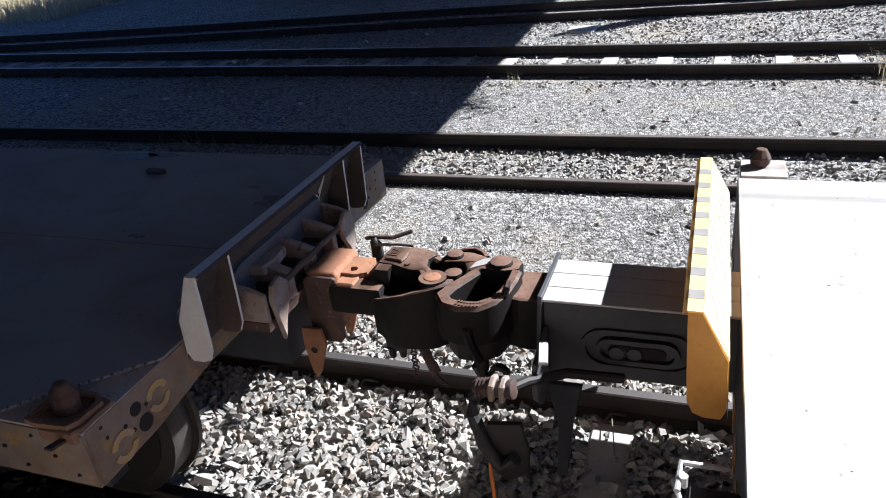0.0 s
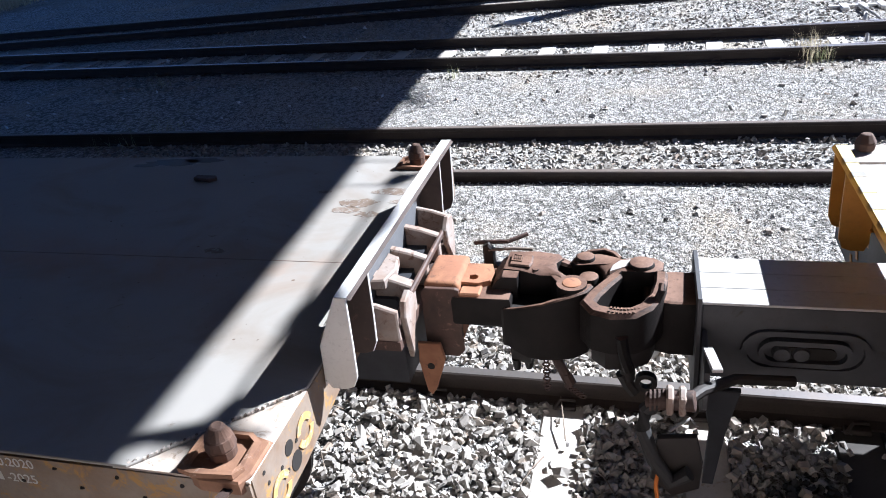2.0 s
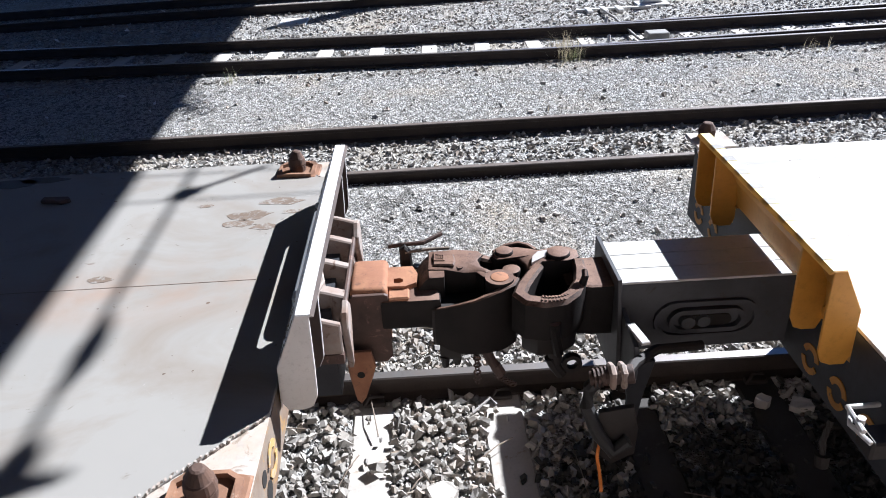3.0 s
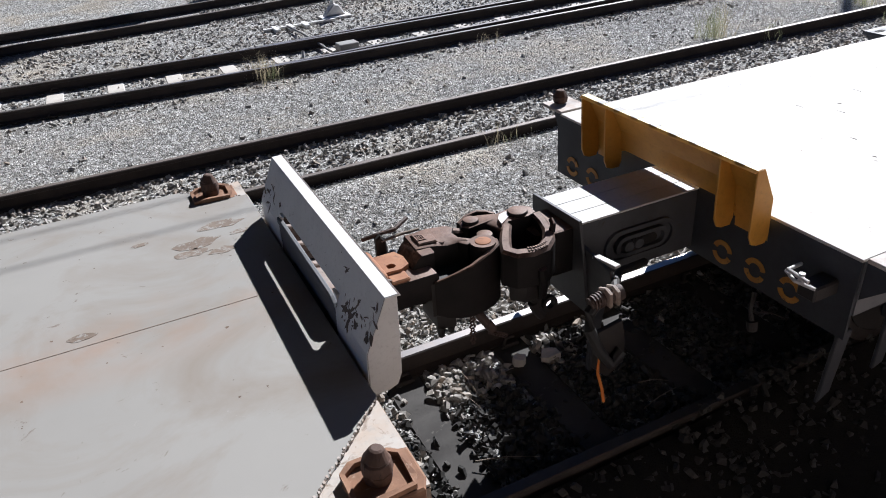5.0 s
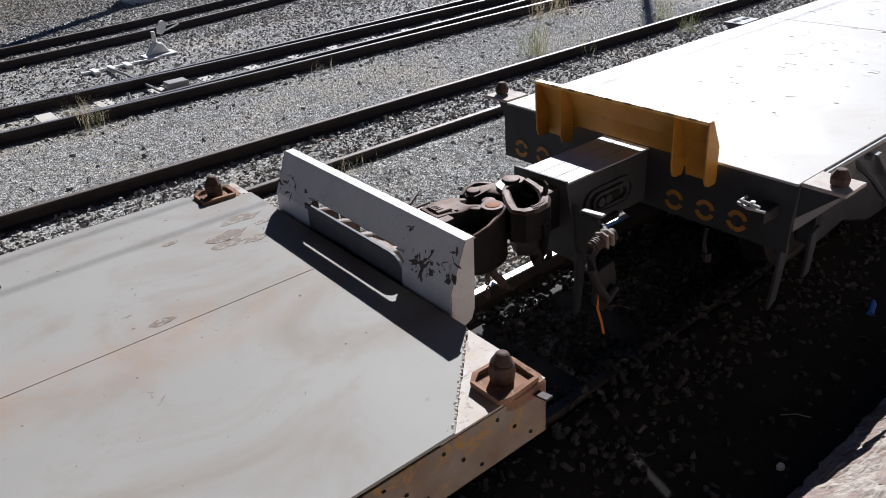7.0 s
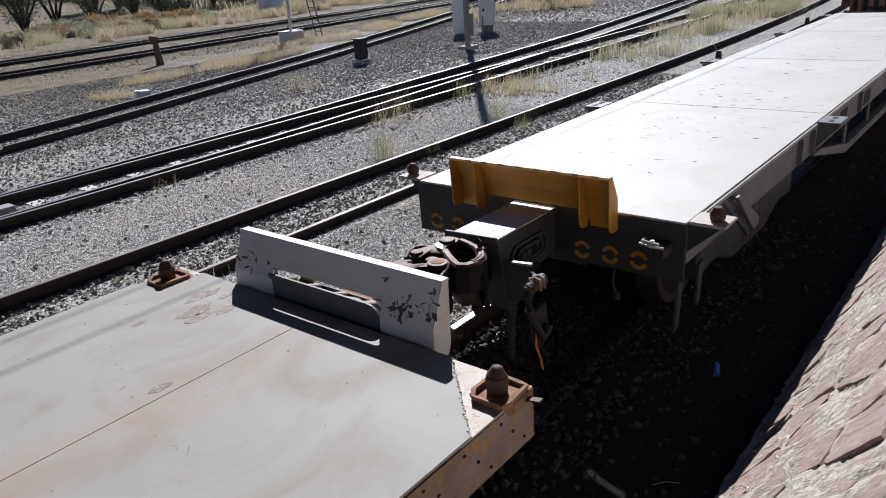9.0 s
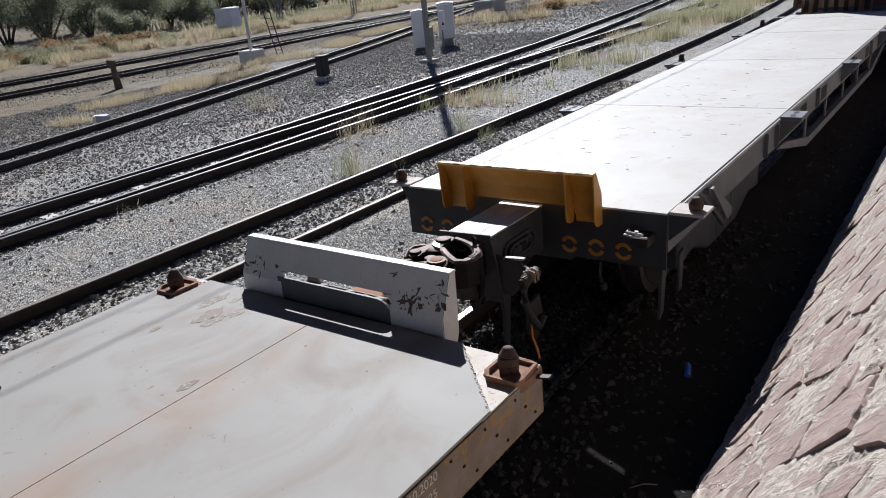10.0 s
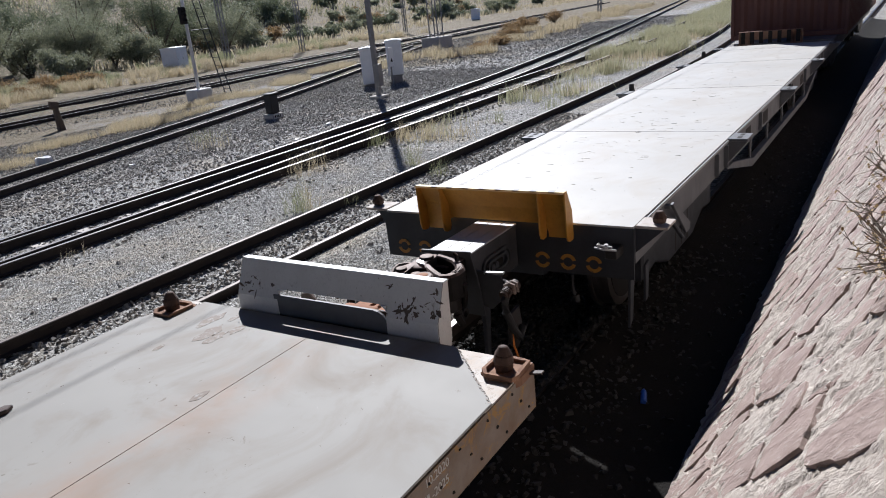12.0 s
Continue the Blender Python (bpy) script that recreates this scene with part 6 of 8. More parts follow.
    prism(bm, [(xe + 0.30, 0.60), (xe + 0.38, 0.62), (xe + 0.35, 0.34), (xe + 0.29, 0.32)], "y", yn + 0.01, yn + 0.03, 0.004)
    part("step_hanger", bm, FRAME_DARK, wg)
    bm = bmesh.new()
    prism(bm, [(xe + 0.02, 0.60), (xe + 0.10, 0.60), (xe + 0.05, 0.28), (xe - 0.02, 0.24)], "y", yn + 0.03, yn + 0.05, 0.004)
    part("step_hanger", bm, FRAME_DARK, wg)
    draft_pocket(wg)
    coupler_right(wg)
    air_hose(wg)
    sh = end_shield(wg, -1, 0.058, SHIELD_YELLOW, YC, 0.61, 0.42, 0.985, "end_shield", "yellow steel end shield with hazard bands", (0.08, 1.10))
    # hazard bands on the sloping upper face
    e, a, b = Vector((0.014, 0, 1.2571)), Vector((0.058, 0, 1.257)), Vector((0.138, 0, 1.10))
    flat_up, out = Vector((0, 0, 1)), Vector((0.157, 0, 0.08)).normalized()

    def plate_patch(name, quad, n_vec, h, mat, label):
        bm = bmesh.new()
        lo = [bm.verts.new(p + n_vec * 0.0005) for p in quad]
        hi = [bm.verts.new(p + n_vec * h) for p in quad]
        bm.faces.new(hi)
        for i in range(len(quad)):
            bm.faces.new((lo[i], lo[(i + 1) % len(quad)], hi[(i + 1) % len(quad)], hi[i]))
        part(name, bm, mat, sh, label)

    ya, yb = YC - 0.608, YC + 0.608
    plate_patch("hazard_ground", [a + Vector((0, ya, 0)), a + Vector((0, yb, 0)), b + Vector((0, yb, 0)), b + Vector((0, ya, 0))], out, 0.0012, BAND_YELLOW, "sun-bleached pale yellow face")
    plate_patch("hazard_ground", [e + Vector((0, ya, 0)), e + Vector((0, yb, 0)), a + Vector((0, yb, 0)), a + Vector((0, ya, 0))], flat_up, 0.0012, BAND_YELLOW, "sun-bleached pale yellow face")
    for k in range(12):
        y = ya + 0.07 + k * 0.137
        if y + 0.05 < yb:
            plate_patch("hazard_band", [e + Vector((0, y, 0)), e + Vector((0, y + 0.05, 0)), a + Vector((0, y + 0.05, 0)), a + Vector((0, y, 0))], flat_up, 0.0022, BAND_BLACK, "worn grey hazard band")
        run = b - a
        q = []
        for f, w in ((0.02, 0.0), (0.02, 0.045), (0.98, 0.045), (0.98, 0.0)):
            q.append(a + run * f + Vector((0, min(yb, max(ya, y + w - 0.26 * f)), 0)))
        if (q[1] - q[0]).length > 0.01 or (q[2] - q[3]).length > 0.01:
            plate_patch("hazard_band", q, out, 0.0022, BAND_BLACK, "worn grey hazard band")
    return wg


def far_flat():
    x0 = 13.9
    wg = thing("flat_wagon", (x0, YC, 0), "loaded container flat wagon with a striped end shield", "freight wagon")
    bm = bmesh.new()
    box(bm, x0 + 0.17, x0 + 13.4, YC - 1.03, YC + 1.05, 0.72, DECK, 0.006)
    part("deck", bm, FRAME_GREY, wg)
    sh = end_shield(wg, -1, x0, SHIELD_FADED, YC + 0.24, 0.66, 0.40, 1.06, "end_shield", "faded orange and dark striped end shield")
    for k in range(7):
        bm = bmesh.new()
        y = YC + 0.24 - 0.62 + k * 0.19
        prism(bm, [(y, 0.99), (y + 0.085, 0.99), (y + 0.085, 1.25), (y, 1.25)], "x", x0 - 0.050, x0 - 0.0465)
        part("hazard_band", bm, HOLE_BLACK, sh)
    bm = bmesh.new()
    box(bm, x0 - 0.75, x0 + 0.17, YC - 0.15, YC + 0.15, 0.62, 0.95, 0.02)
    part("draft_pocket", bm, FRAME_DARK, wg)
    bogie(wg, x0 + 2.0, YC)
    bogie(wg, x0 + 11.5, YC)
    return wg


def container():
    x0, y0, y1, z0, z1 = 15.0, YC - 1.219, YC + 1.3, DECK + 0.004, DECK + 2.6
    ct = thing("shipping_container", (x0, YC, z0), "dark brown corrugated shipping container on the far wagon", "container")
    bm = bmesh.new()
    n = 34
    pts = []
    for k in range(n):
        y = y0 + 0.08 + (y1 - y0 - 0.16) * k / (n - 1)
        pts.append((x0 + (0.0 if (k // 2) % 2 else 0.04), y))
    prism(bm, pts + [(x0 + 0.2, y1 - 0.08), (x0 + 0.2, y0 + 0.08)], "z", z0 + 0.12, z1 - 0.1)
    part("end_wall", bm, CONTAINER, ct)
    for yy in (y0, y1 - 0.08):
        bm = bmesh.new()
        box(bm, x0 - 0.02, x0 + 0.1, yy, yy + 0.08, z0, z1, 0.01)
        part("corner_post", bm, CONTAINER, ct)
    for zz in (z0, z1 - 0.1):
        bm = bmesh.new()
        box(bm, x0 - 0.015, x0 + 0.1, y0 + 0.081, y1 - 0.081, zz, zz + 0.118, 0.01)
        part("end_rail", bm, CONTAINER, ct)
    for s, yy in ((1, y0), (-1, y1)):
        bm = bmesh.new()
        pts = []
        m = 120
        for k in range(m):
            pts.append((x0 + 0.11 + 11.9 * k / (m - 1), yy + s * (0.01 if (k // 2) % 2 else 0.045)))
        prism(bm, pts + [(x0 + 12.01, yy + s * 0.07), (x0 + 0.11, yy + s * 0.07)], "z", z0 + 0.02, z1)
        part("side_wall", bm, CONTAINER, ct)
    bm = bmesh.new()
    box(bm, x0 + 0.1, x0 + 12.0, y0 + 0.08, y1 - 0.08, z1 - 0.06, z1 - 0.01)
    part("roof", bm, CONTAINER, ct)
    return ct


OIL_STAIN = weathered("oil_stain", (0.035, 0.03, 0.028), (0.06, 0.052, 0.047), None, rough=0.45, patch=8)
SHIELD_FADED = weathered("faded_orange_paint", (0.34, 0.20, 0.13), (0.27, 0.15, 0.10), (0.14, 0.09, 0.07), 0.34, rough=0.6, patch=5)
SEAM_BROWN = weathered("seam_brown", (0.17, 0.13, 0.105), (0.22, 0.175, 0.14), None, rough=0.85)
SILL_RING = weathered("faded_yellow_ring", (0.44, 0.30, 0.11), (0.40, 0.24, 0.09), (0.34, 0.30, 0.25), 0.5, rough=0.7, patch=14)
FLAKE_PALE = weathered("lifted_paint", (0.50, 0.48, 0.45), (0.42, 0.37, 0.33), (0.26, 0.21, 0.18), 0.38, rough=0.8, patch=30)
CHIP_DARK = weathered("bare_dark_chip", (0.085, 0.068, 0.058), (0.13, 0.10, 0.08), (0.30, 0.27, 0.24), 0.38, rough=0.8, patch=30)
SHIELD_BACK = weathered("rusted_shaded_shield_back", (0.075, 0.055, 0.047), (0.05, 0.04, 0.036), (0.16, 0.10, 0.075), 0.40, rough=0.85, patch=7)
SEAT_RUSTY = weathered("rust_streaked_seat", (0.46, 0.43, 0.40), (0.38, 0.31, 0.26), (0.20, 0.12, 0.085), 0.38, rough=0.75, patch=11)
LOCK_TRAY = weathered("lock_tray_rust", (0.25, 0.135, 0.078), (0.17, 0.092, 0.058), (0.33, 0.24, 0.18), 0.42, rough=0.88, patch=14, depth=0.003)
LOCK_BROWN = weathered("lock_rust_brown", (0.065, 0.038, 0.028), (0.095, 0.052, 0.034), (0.035, 0.025, 0.02), 0.42, rough=0.8, patch=16, grain=90, depth=0.003)
SEAT_STAINED = weathered("stained_grey_paint", (0.42, 0.40, 0.37), (0.40, 0.33, 0.27), (0.20, 0.15, 0.11), 0.44, rough=0.65, patch=7)
STRIKER_PALE = weathered("pale_rusty_casting", (0.30, 0.265, 0.24), (0.22, 0.155, 0.12), (0.13, 0.08, 0.055), 0.44, rough=0.75, patch=9)
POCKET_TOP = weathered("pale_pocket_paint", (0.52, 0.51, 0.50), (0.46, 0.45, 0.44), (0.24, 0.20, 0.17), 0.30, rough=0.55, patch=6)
RUST_FAINT = weathered("faint_rust_stain", (0.135, 0.10, 0.075), (0.18, 0.14, 0.108), (0.26, 0.245, 0.225), 0.50, rough=0.7, patch=14)
TRAIN = [grey_flat(), pale_flat(), far_flat(), container()]

# ---- things in the yard ----
def blades(name, centres, heights, width, material, label, spread=0.25, kind="stuff", category="grass", seed=1):
    """Many bent grass blades as one heap."""
    g = np.random.default_rng(seed)
    n = len(centres)
    a = g.uniform(0, math.tau, n)
    lean = g.normal(0, spread, n) * heights
    lx, ly = np.cos(a) * lean, np.sin(a) * lean
    b = g.uniform(0, math.tau, n)
    wx, wy = np.cos(b) * width, np.sin(b) * width
    v = np.zeros((n, 5, 3))
    v[:, 0] = centres + np.stack([wx, wy, np.zeros(n)], 1)
    v[:, 1] = centres - np.stack([wx, wy, np.zeros(n)], 1)
    v[:, 2] = centres + np.stack([lx * 0.4 + wx * 0.8, ly * 0.4 + wy * 0.8, heights * 0.6], 1)
    v[:, 3] = centres + np.stack([lx * 0.4 - wx * 0.8, ly * 0.4 - wy * 0.8, heights * 0.6], 1)
    v[:, 4] = centres + np.stack([lx, ly, heights * g.uniform(0.85, 1.0, n)], 1)
    f = np.array([(0, 1, 3), (0, 3, 2), (2, 3, 4)])[None] + (np.arange(n) * 5)[:, None, None]
    me = bpy.data.meshes.new(name)
    me.vertices.add(n * 5)
    me.vertices.foreach_set("co", v.astype(np.float32).ravel())
    me.loops.add(n * 9)
    me.loops.foreach_set("vertex_index", f.astype(np.int32).ravel())
    me.polygons.add(n * 3)
    me.polygons.foreach_set("loop_start", np.arange(0, n * 9, 3, dtype=np.int32))
    me.update(calc_edges=True)
    me.validate()
    me.materials.append(material)
    return tagged(new(name, me), label, category, kind=kind)


PALE_GRASS = leafy("pale_green_grass", (0.34, 0.34, 0.20), (0.56, 0.53, 0.37), 0.8, 0.35)


def tuft(x, y, n, height, radius, material, label, seed):
    n = int(n * 0.5)
    g = np.random.default_rng(seed)
    c = np.stack([g.normal(0, radius, n), g.normal(0, radius, n), np.full(n, -0.005)], 1)
    ob = blades("grass_tuft", c, g.uniform(0.35, 1.0, n) * height, 0.0022 if x < 12 else 0.004, material, label, 0.5, kind="", category="grass tuft", seed=seed)
    ob["group"] = "weeds along the tracks"
    ob.location = (x, y, GROUND_Z)
    return ob


TUFTS = [(1.93, 9.60, 260, 0.42, 0.10, DRY_GRASS), (2.02, 9.52, 120, 0.26, 0.08, GREEN_GRASS), (7.69, 7.58, 240, 0.62, 0.10, GREEN_GRASS), (7.85, 7.5, 70, 0.7, 0.07, DRY_GRASS),
         (10.75, 7.6, 160, 0.72, 0.08, GREEN_GRASS), (10.6, 7.2, 60, 0.4, 0.1, DRY_GRASS), (10.1, 6.6, 120, 0.45, 0.10, GREEN_GRASS), (8.2, 7.0, 60, 0.35, 0.10, GREEN_GRASS),
         (3.24, 5.80, 70, 0.30, 0.09, DRY_GRASS), (3.35, 5.75, 40, 0.22, 0.12, GREEN_GRASS), (10.17, 9.35, 120, 0.75, 0.14, DRY_GRASS), (9.6, 9.35, 60, 0.6, 0.1, DRY_GRASS),
         (12.3, 9.6, 110, 0.5, 0.14, GREEN_GRASS), (13.5, 8.2, 50, 0.35, 0.1, DRY_GRASS), (15.1, 8.1, 80, 0.5, 0.12, GREEN_GRASS), (16.8, 7.5, 80, 0.5, 0.14, GREEN_GRASS),
         (18.9, 8.0, 110, 0.55, 0.18, GREEN_GRASS), (18.2, 9.3, 90, 0.5, 0.16, GREEN_GRASS), (12.0, 14.2, 120, 0.5, 0.3, DRY_GRASS), (12.7, 15.5, 90, 0.4, 0.25, GREEN_GRASS),
         (-5.6, 7.4, 60, 0.3, 0.1, GREEN_GRASS), (-3.5, 7.35, 40, 0.22, 0.08, GREEN_GRASS), (-2.4, 9.3, 40, 0.25, 0.07, GREEN_GRASS), (-7.0, 9.4, 40, 0.3, 0.07, GREEN_GRASS),
         (5.2, 9.35, 40, 0.2, 0.12, DRY_GRASS), (6.4, 5.5, 40, 0.2, 0.1, DRY_GRASS), (1.5, 7.3, 30, 0.12, 0.1, DRY_GRASS), (4.6, 7.25, 30, 0.14, 0.1, DRY_GRASS)]
for k, (x, y, n, h, r, m) in enumerate(TUFTS):
    tuft(x, y, n, h, r, m, "dry straw-coloured grass tuft beside the rail" if m is DRY_GRASS else "green and straw grass tuft beside the rail", 40 + k)


def field(n, x0, x1, y0, y1, seed, slope=0.0):
    g = np.random.default_rng(seed)
    x = g.uniform(x0, x1, n)
    y = g.uniform(y0, y1, n) + slope * (x - x0)
    keep = np.array([noise.noise(Vector((a * 0.35, b * 0.35, seed))) > 0.06 for a, b in zip(x, y)])
    x, y = x[keep], y[keep]
    return np.stack([x, y, np.array([ground_height(a, b) for a, b in zip(x, y)])], 1)


def tussocks(n, x0, x1, y0, y1, seed, slope, per):
    """Roots of grass gathered in loose rounded clumps of uneven size."""
    c = field(n * 2, x0, x1, y0, y1, seed, slope)[:n]
    g = np.random.default_rng(seed + 700)
    size = g.uniform(0.08, 0.34, len(c))
    p = np.repeat(c, per, axis=0)
    p[:, :2] += g.normal(0, 1, (len(p), 2)) * np.repeat(size, per)[:, None]
    return p


p = field(42000, 9.0, 34.0, 18.1, 20.2, 3, 0.33)
blades("dry_grass_strip", p, np.random.default_rng(1).uniform(0.05, 0.34, len(p)), 0.0045, DRY_GRASS, "pale straw grass strip between the far tracks", 0.7, seed=2)
p = tussocks(520, 14, 70, 38.5, 47, 4, 0.12, 80)
blades("tall_dry_grass", p, np.random.default_rng(2).uniform(0.2, 0.8, len(p)), 0.009, DRY_GRASS, "tall straw-yellow grass tussocks below the scrub", 0.65, seed=3)
p = tussocks(220, 14, 70, 41, 56, 14, 0.12, 80)
blades("green_grass_patch", p, np.random.default_rng(5).uniform(0.25, 0.8, len(p)), 0.010, GREEN_GRASS, "olive green grass below the scrub", 0.65, seed=8)
p = np.concatenate([tussocks(620, 27, 75, 7.4, 11.0, 5, 0.09, 80), tussocks(46, 13, 28, 7.2, 9.2, 9, 0.05, 34)])
blades("siding_weeds", p, np.random.default_rng(3).uniform(0.12, 0.62, len(p)), 0.007, PALE_GRASS, "thick pale green weeds beside the siding", 0.5, seed=4)
p = tussocks(110, 12, 60, 7.0, 9.6, 15, 0.06, 60)
blades("siding_dry_weeds", p, np.random.default_rng(13).uniform(0.1, 0.45, len(p)), 0.005, DRY_GRASS, "dry straw weeds beside the siding", 0.35, seed=14)
p = tussocks(330, 30, 95, 18.5, 24, 6, 0.13, 75)
blades("dry_scrub_grass", p, np.random.default_rng(4).uniform(0.15, 0.6, len(p)), 0.010, DRY_GRASS, "dry grass between the diverging tracks", 0.4, seed=5)
p = field(30000, 40, 240, 55, 120, 7, 0.1)
blades("hillside_grass", p, np.random.default_rng(6).uniform(0.4, 1.1, len(p)), 0.06, DRY_GRASS, "dry hillside grass behind the yard", 0.4, seed=6)


PALE_SCRUB = leafy("pale_scrub", (0.30, 0.29, 0.17), (0.46, 0.42, 0.27), 0.8, 0.3)


def shrub(x, y, height, width, leaf_mat, n, seed, name="bush", label="olive-grey bush with many thin stems", leaf=0.075, stems=9, low=0.12):
    n = int(n * 1.7)
    """A bush or small tree: forked limbs and a crown of many small leaves in clumps."""
    rnd = random.Random(seed)
    g = np.random.default_rng(seed)
    z0 = ground_height(x, y) - 0.05
    th = thing(name, (x, y, z0), label, "tree" if name == "tree" else "bush")
    bm = bmesh.new()
    tips = []
    for s in range(stems):
        a = math.tau * s / stems + rnd.uniform(-0.4, 0.4)
        reach = rnd.uniform(0.35, 0.95) * width / 2
        h = height * rnd.uniform(0.6, 0.98) * (1.05 - 0.35 * reach / (width / 2))
        pts = []
        for k in range(5):
            f = k / 4
            pts.append((x + math.cos(a) * reach * f ** 1.2 + rnd.uniform(-0.1, 0.1) * f, y + math.sin(a) * reach * f ** 1.2 + rnd.uniform(-0.1, 0.1) * f, z0 + h * f))
        tube(bm, pts, 0.05 + 0.018 * height / 2, 5, 0.2)
        tips.append(pts)
        for q in range(3):
            f = rnd.uniform(0.35, 0.8)
            i = int(f * 4)
            p0 = Vector(pts[i]).lerp(Vector(pts[i + 1]), f * 4 - i)
            d = Vector((rnd.uniform(-1, 1), rnd.uniform(-1, 1), rnd.uniform(0.2, 1.0))).normalized() * rnd.uniform(0.15, 0.32) * height
            tube(bm, [p0, p0 + d * 0.5 + Vector((0, 0, 0.05)), p0 + d], 0.03, 4, 0.3)
            tips.append([p0, p0 + d * 0.33, p0 + d * 0.66, p0 + d * 0.85, p0 + d])
    part("trunk" if name == "tree" else "branch_work", bm, BARK, th)
    cl = []
    per = max(1, n // (len(tips) * 6))
    for pts in tips:
        for k in range(6):
            f = rnd.uniform(low + 0.2, 1.0)
            i = min(3, int(f * 4))
            c = Vector(pts[i]).lerp(Vector(pts[i + 1]), f * 4 - i)
            r = rnd.uniform(0.06, 0.17) * max(height, width)
            cl.append(np.array(c)[None] + g.normal(0, 1, (per, 3)) * np.array([r, r, r * 0.75]) * 0.55)
    c = np.concatenate(cl)
    c = c[c[:, 2] > z0 + low * height]
    m = len(c)
    d1 = g.normal(0, 1, (m, 3))
    d1 /= np.linalg.norm(d1, axis=1)[:, None]
    d2 = np.cross(d1, g.normal(0, 1, (m, 3)))
    d2 /= np.linalg.norm(d2, axis=1)[:, None]
    L = (g.uniform(0.6, 1.3, m) * leaf)[:, None]
    v = np.stack([c - d1 * L, c + d2 * L * 0.38, c + d1 * L, c - d2 * L * 0.38], 1).reshape(-1, 3) - np.array((x, y, z0))
    me = bpy.data.meshes.new("crown")
    me.vertices.add(m * 4)
    me.vertices.foreach_set("co", v.astype(np.float32).ravel())
    me.loops.add(m * 4)
    me.loops.foreach_set("vertex_index", np.arange(m * 4, dtype=np.int32))
    me.polygons.add(m)
    me.polygons.foreach_set("loop_start", np.arange(0, m * 4, 4, dtype=np.int32))
    me.update(calc_edges=True)
    me.materials.append(leaf_mat)
    ob = new("crown", me)
    ob.parent = th
    return th


ORANGE_SCRUB = leafy("orange_dry_scrub", (0.30, 0.20, 0.10), (0.46, 0.34, 0.18), 0.85, 0.25)
shrub(39.5, 61.5, 6.2, 8.6, LEAF_GREY, 17000, 3, "bush", "large grey-green bush with many thin stems")
shrub(33.0, 66.0, 8.5, 7.5, LEAF_DARK, 12000, 4, "tree", "dark green thorn tree behind the grass", stems=6, low=0.3)
shrub(28.5, 63.0, 9.0, 8.0, LEAF_DARK, 10000, 14, "tree", "dark green thorn tree behind the grass", stems=6, low=0.2)
shrub(54.0, 70.0, 8.5, 10.0, LEAF_DARK, 14000, 5, "tree", "dark green tree behind the signal cabinet", stems=7, low=0.15)
shrub(60.0, 66.0, 6.5, 8.0, LEAF_GREY, 12000, 6, "bush", "grey-green bush beside the far line")
shrub(50.0, 78.0, 9.0, 10.0, LEAF_GREY, 11000, 16, "tree", "tall grey-green tree at the yard's edge", stems=6)
shrub(70.0, 78.0, 7.0, 10.0, LEAF_GREY, 11000, 17, "bush", "grey-green bush beside the far line", leaf=0.14)
shrub(44.0, 90.0, 10.0, 13.0, LEAF_DARK, 10000, 18, "tree", "dark tree at the yard's edge", stems=6, leaf=0.16)
shrub(88.0, 82.0, 5.0, 6.0, LEAF_DARK, 6000, 19, "tree", "small round dark tree on the hillside", leaf=0.16, stems=6, low=0.35)
for k, (x, y, h, w, m) in enumerate(((22.0, 72.0, 9.0, 10.0, LEAF_DARK), (40.0, 74.0, 8.5, 9.0, LEAF_DARK), (47.0, 68.0, 6.0, 6.5, LEAF_DARK), (62.0, 76.0, 7.5, 9.0, LEAF_DARK), (46.0, 63.0, 3.6, 5.0, LEAF_GREY),
                                     (66.0, 70.0, 5.0, 7.0, LEAF_GREY), (78.0, 86.0, 7.0, 10.0, LEAF_DARK), (31.0, 84.0, 11.0, 12.0, LEAF_GREY), (60.0, 90.0, 10.0, 12.0, LEAF_GREY), (35.0, 57.5, 3.0, 4.5, LEAF_GREY), (95.0, 92.0, 5.0, 9.0, LEAF_DARK))):
    shrub(x, y, h, w, m, 9000, 230 + k, "tree" if h > 7 else "bush", "dense thorn scrub tree at the yard's edge" if h > 7 else "dense olive scrub bush at the yard's edge", stems=7, low=0.06, leaf=0.10)
g_l = np.random.default_rng(91)
p = np.stack([g_l.uniform(-27, -17.5, 9000), g_l.uniform(16.2, 23, 9000), np.full(9000, -0.17)], 1)
p = p[p[:, 1] > 16.4 - 0.15 * (p[:, 0] + 20)]
blades("straw_grass_bank", p, g_l.uniform(0.25, 0.7, len(p)), 0.010, DRY_GRASS, "thick straw grass beside the far siding", 0.4, seed=92)
tuft(-12.6, 10.2, 90, 0.45, 0.16, GREEN_GRASS, "green and straw grass tuft beside the rail", 301)
tuft(-9.6, 7.6, 90, 0.45, 0.18, GREEN_GRASS, "green and straw grass tuft beside the rail", 302)
tuft(-10.6, 6.4, 120, 0.28, 0.25, GREEN_GRASS, "low green weeds beside the rail", 303)
tuft(-5.9, 7.0, 90, 0.30, 0.18, GREEN_GRASS, "low green weeds beside the rail", 304)
rnd_h = random.Random(57)
for k in range(85):
    x = rnd_h.uniform(70, 280)
    y = rnd_h.uniform(95, 200) + 0.05 * x
    shrub(x, y, rnd_h.uniform(1.4, 4.0), rnd_h.uniform(4, 10), rnd_h.choice((LEAF_DARK, LEAF_GREY, PALE_SCRUB)), 900, 500 + k, "bush", "low scrub bush on the dry hillside", leaf=0.36, stems=4, low=0.02)
p = field(34000, 60, 300, 90, 210, 27, 0.05)
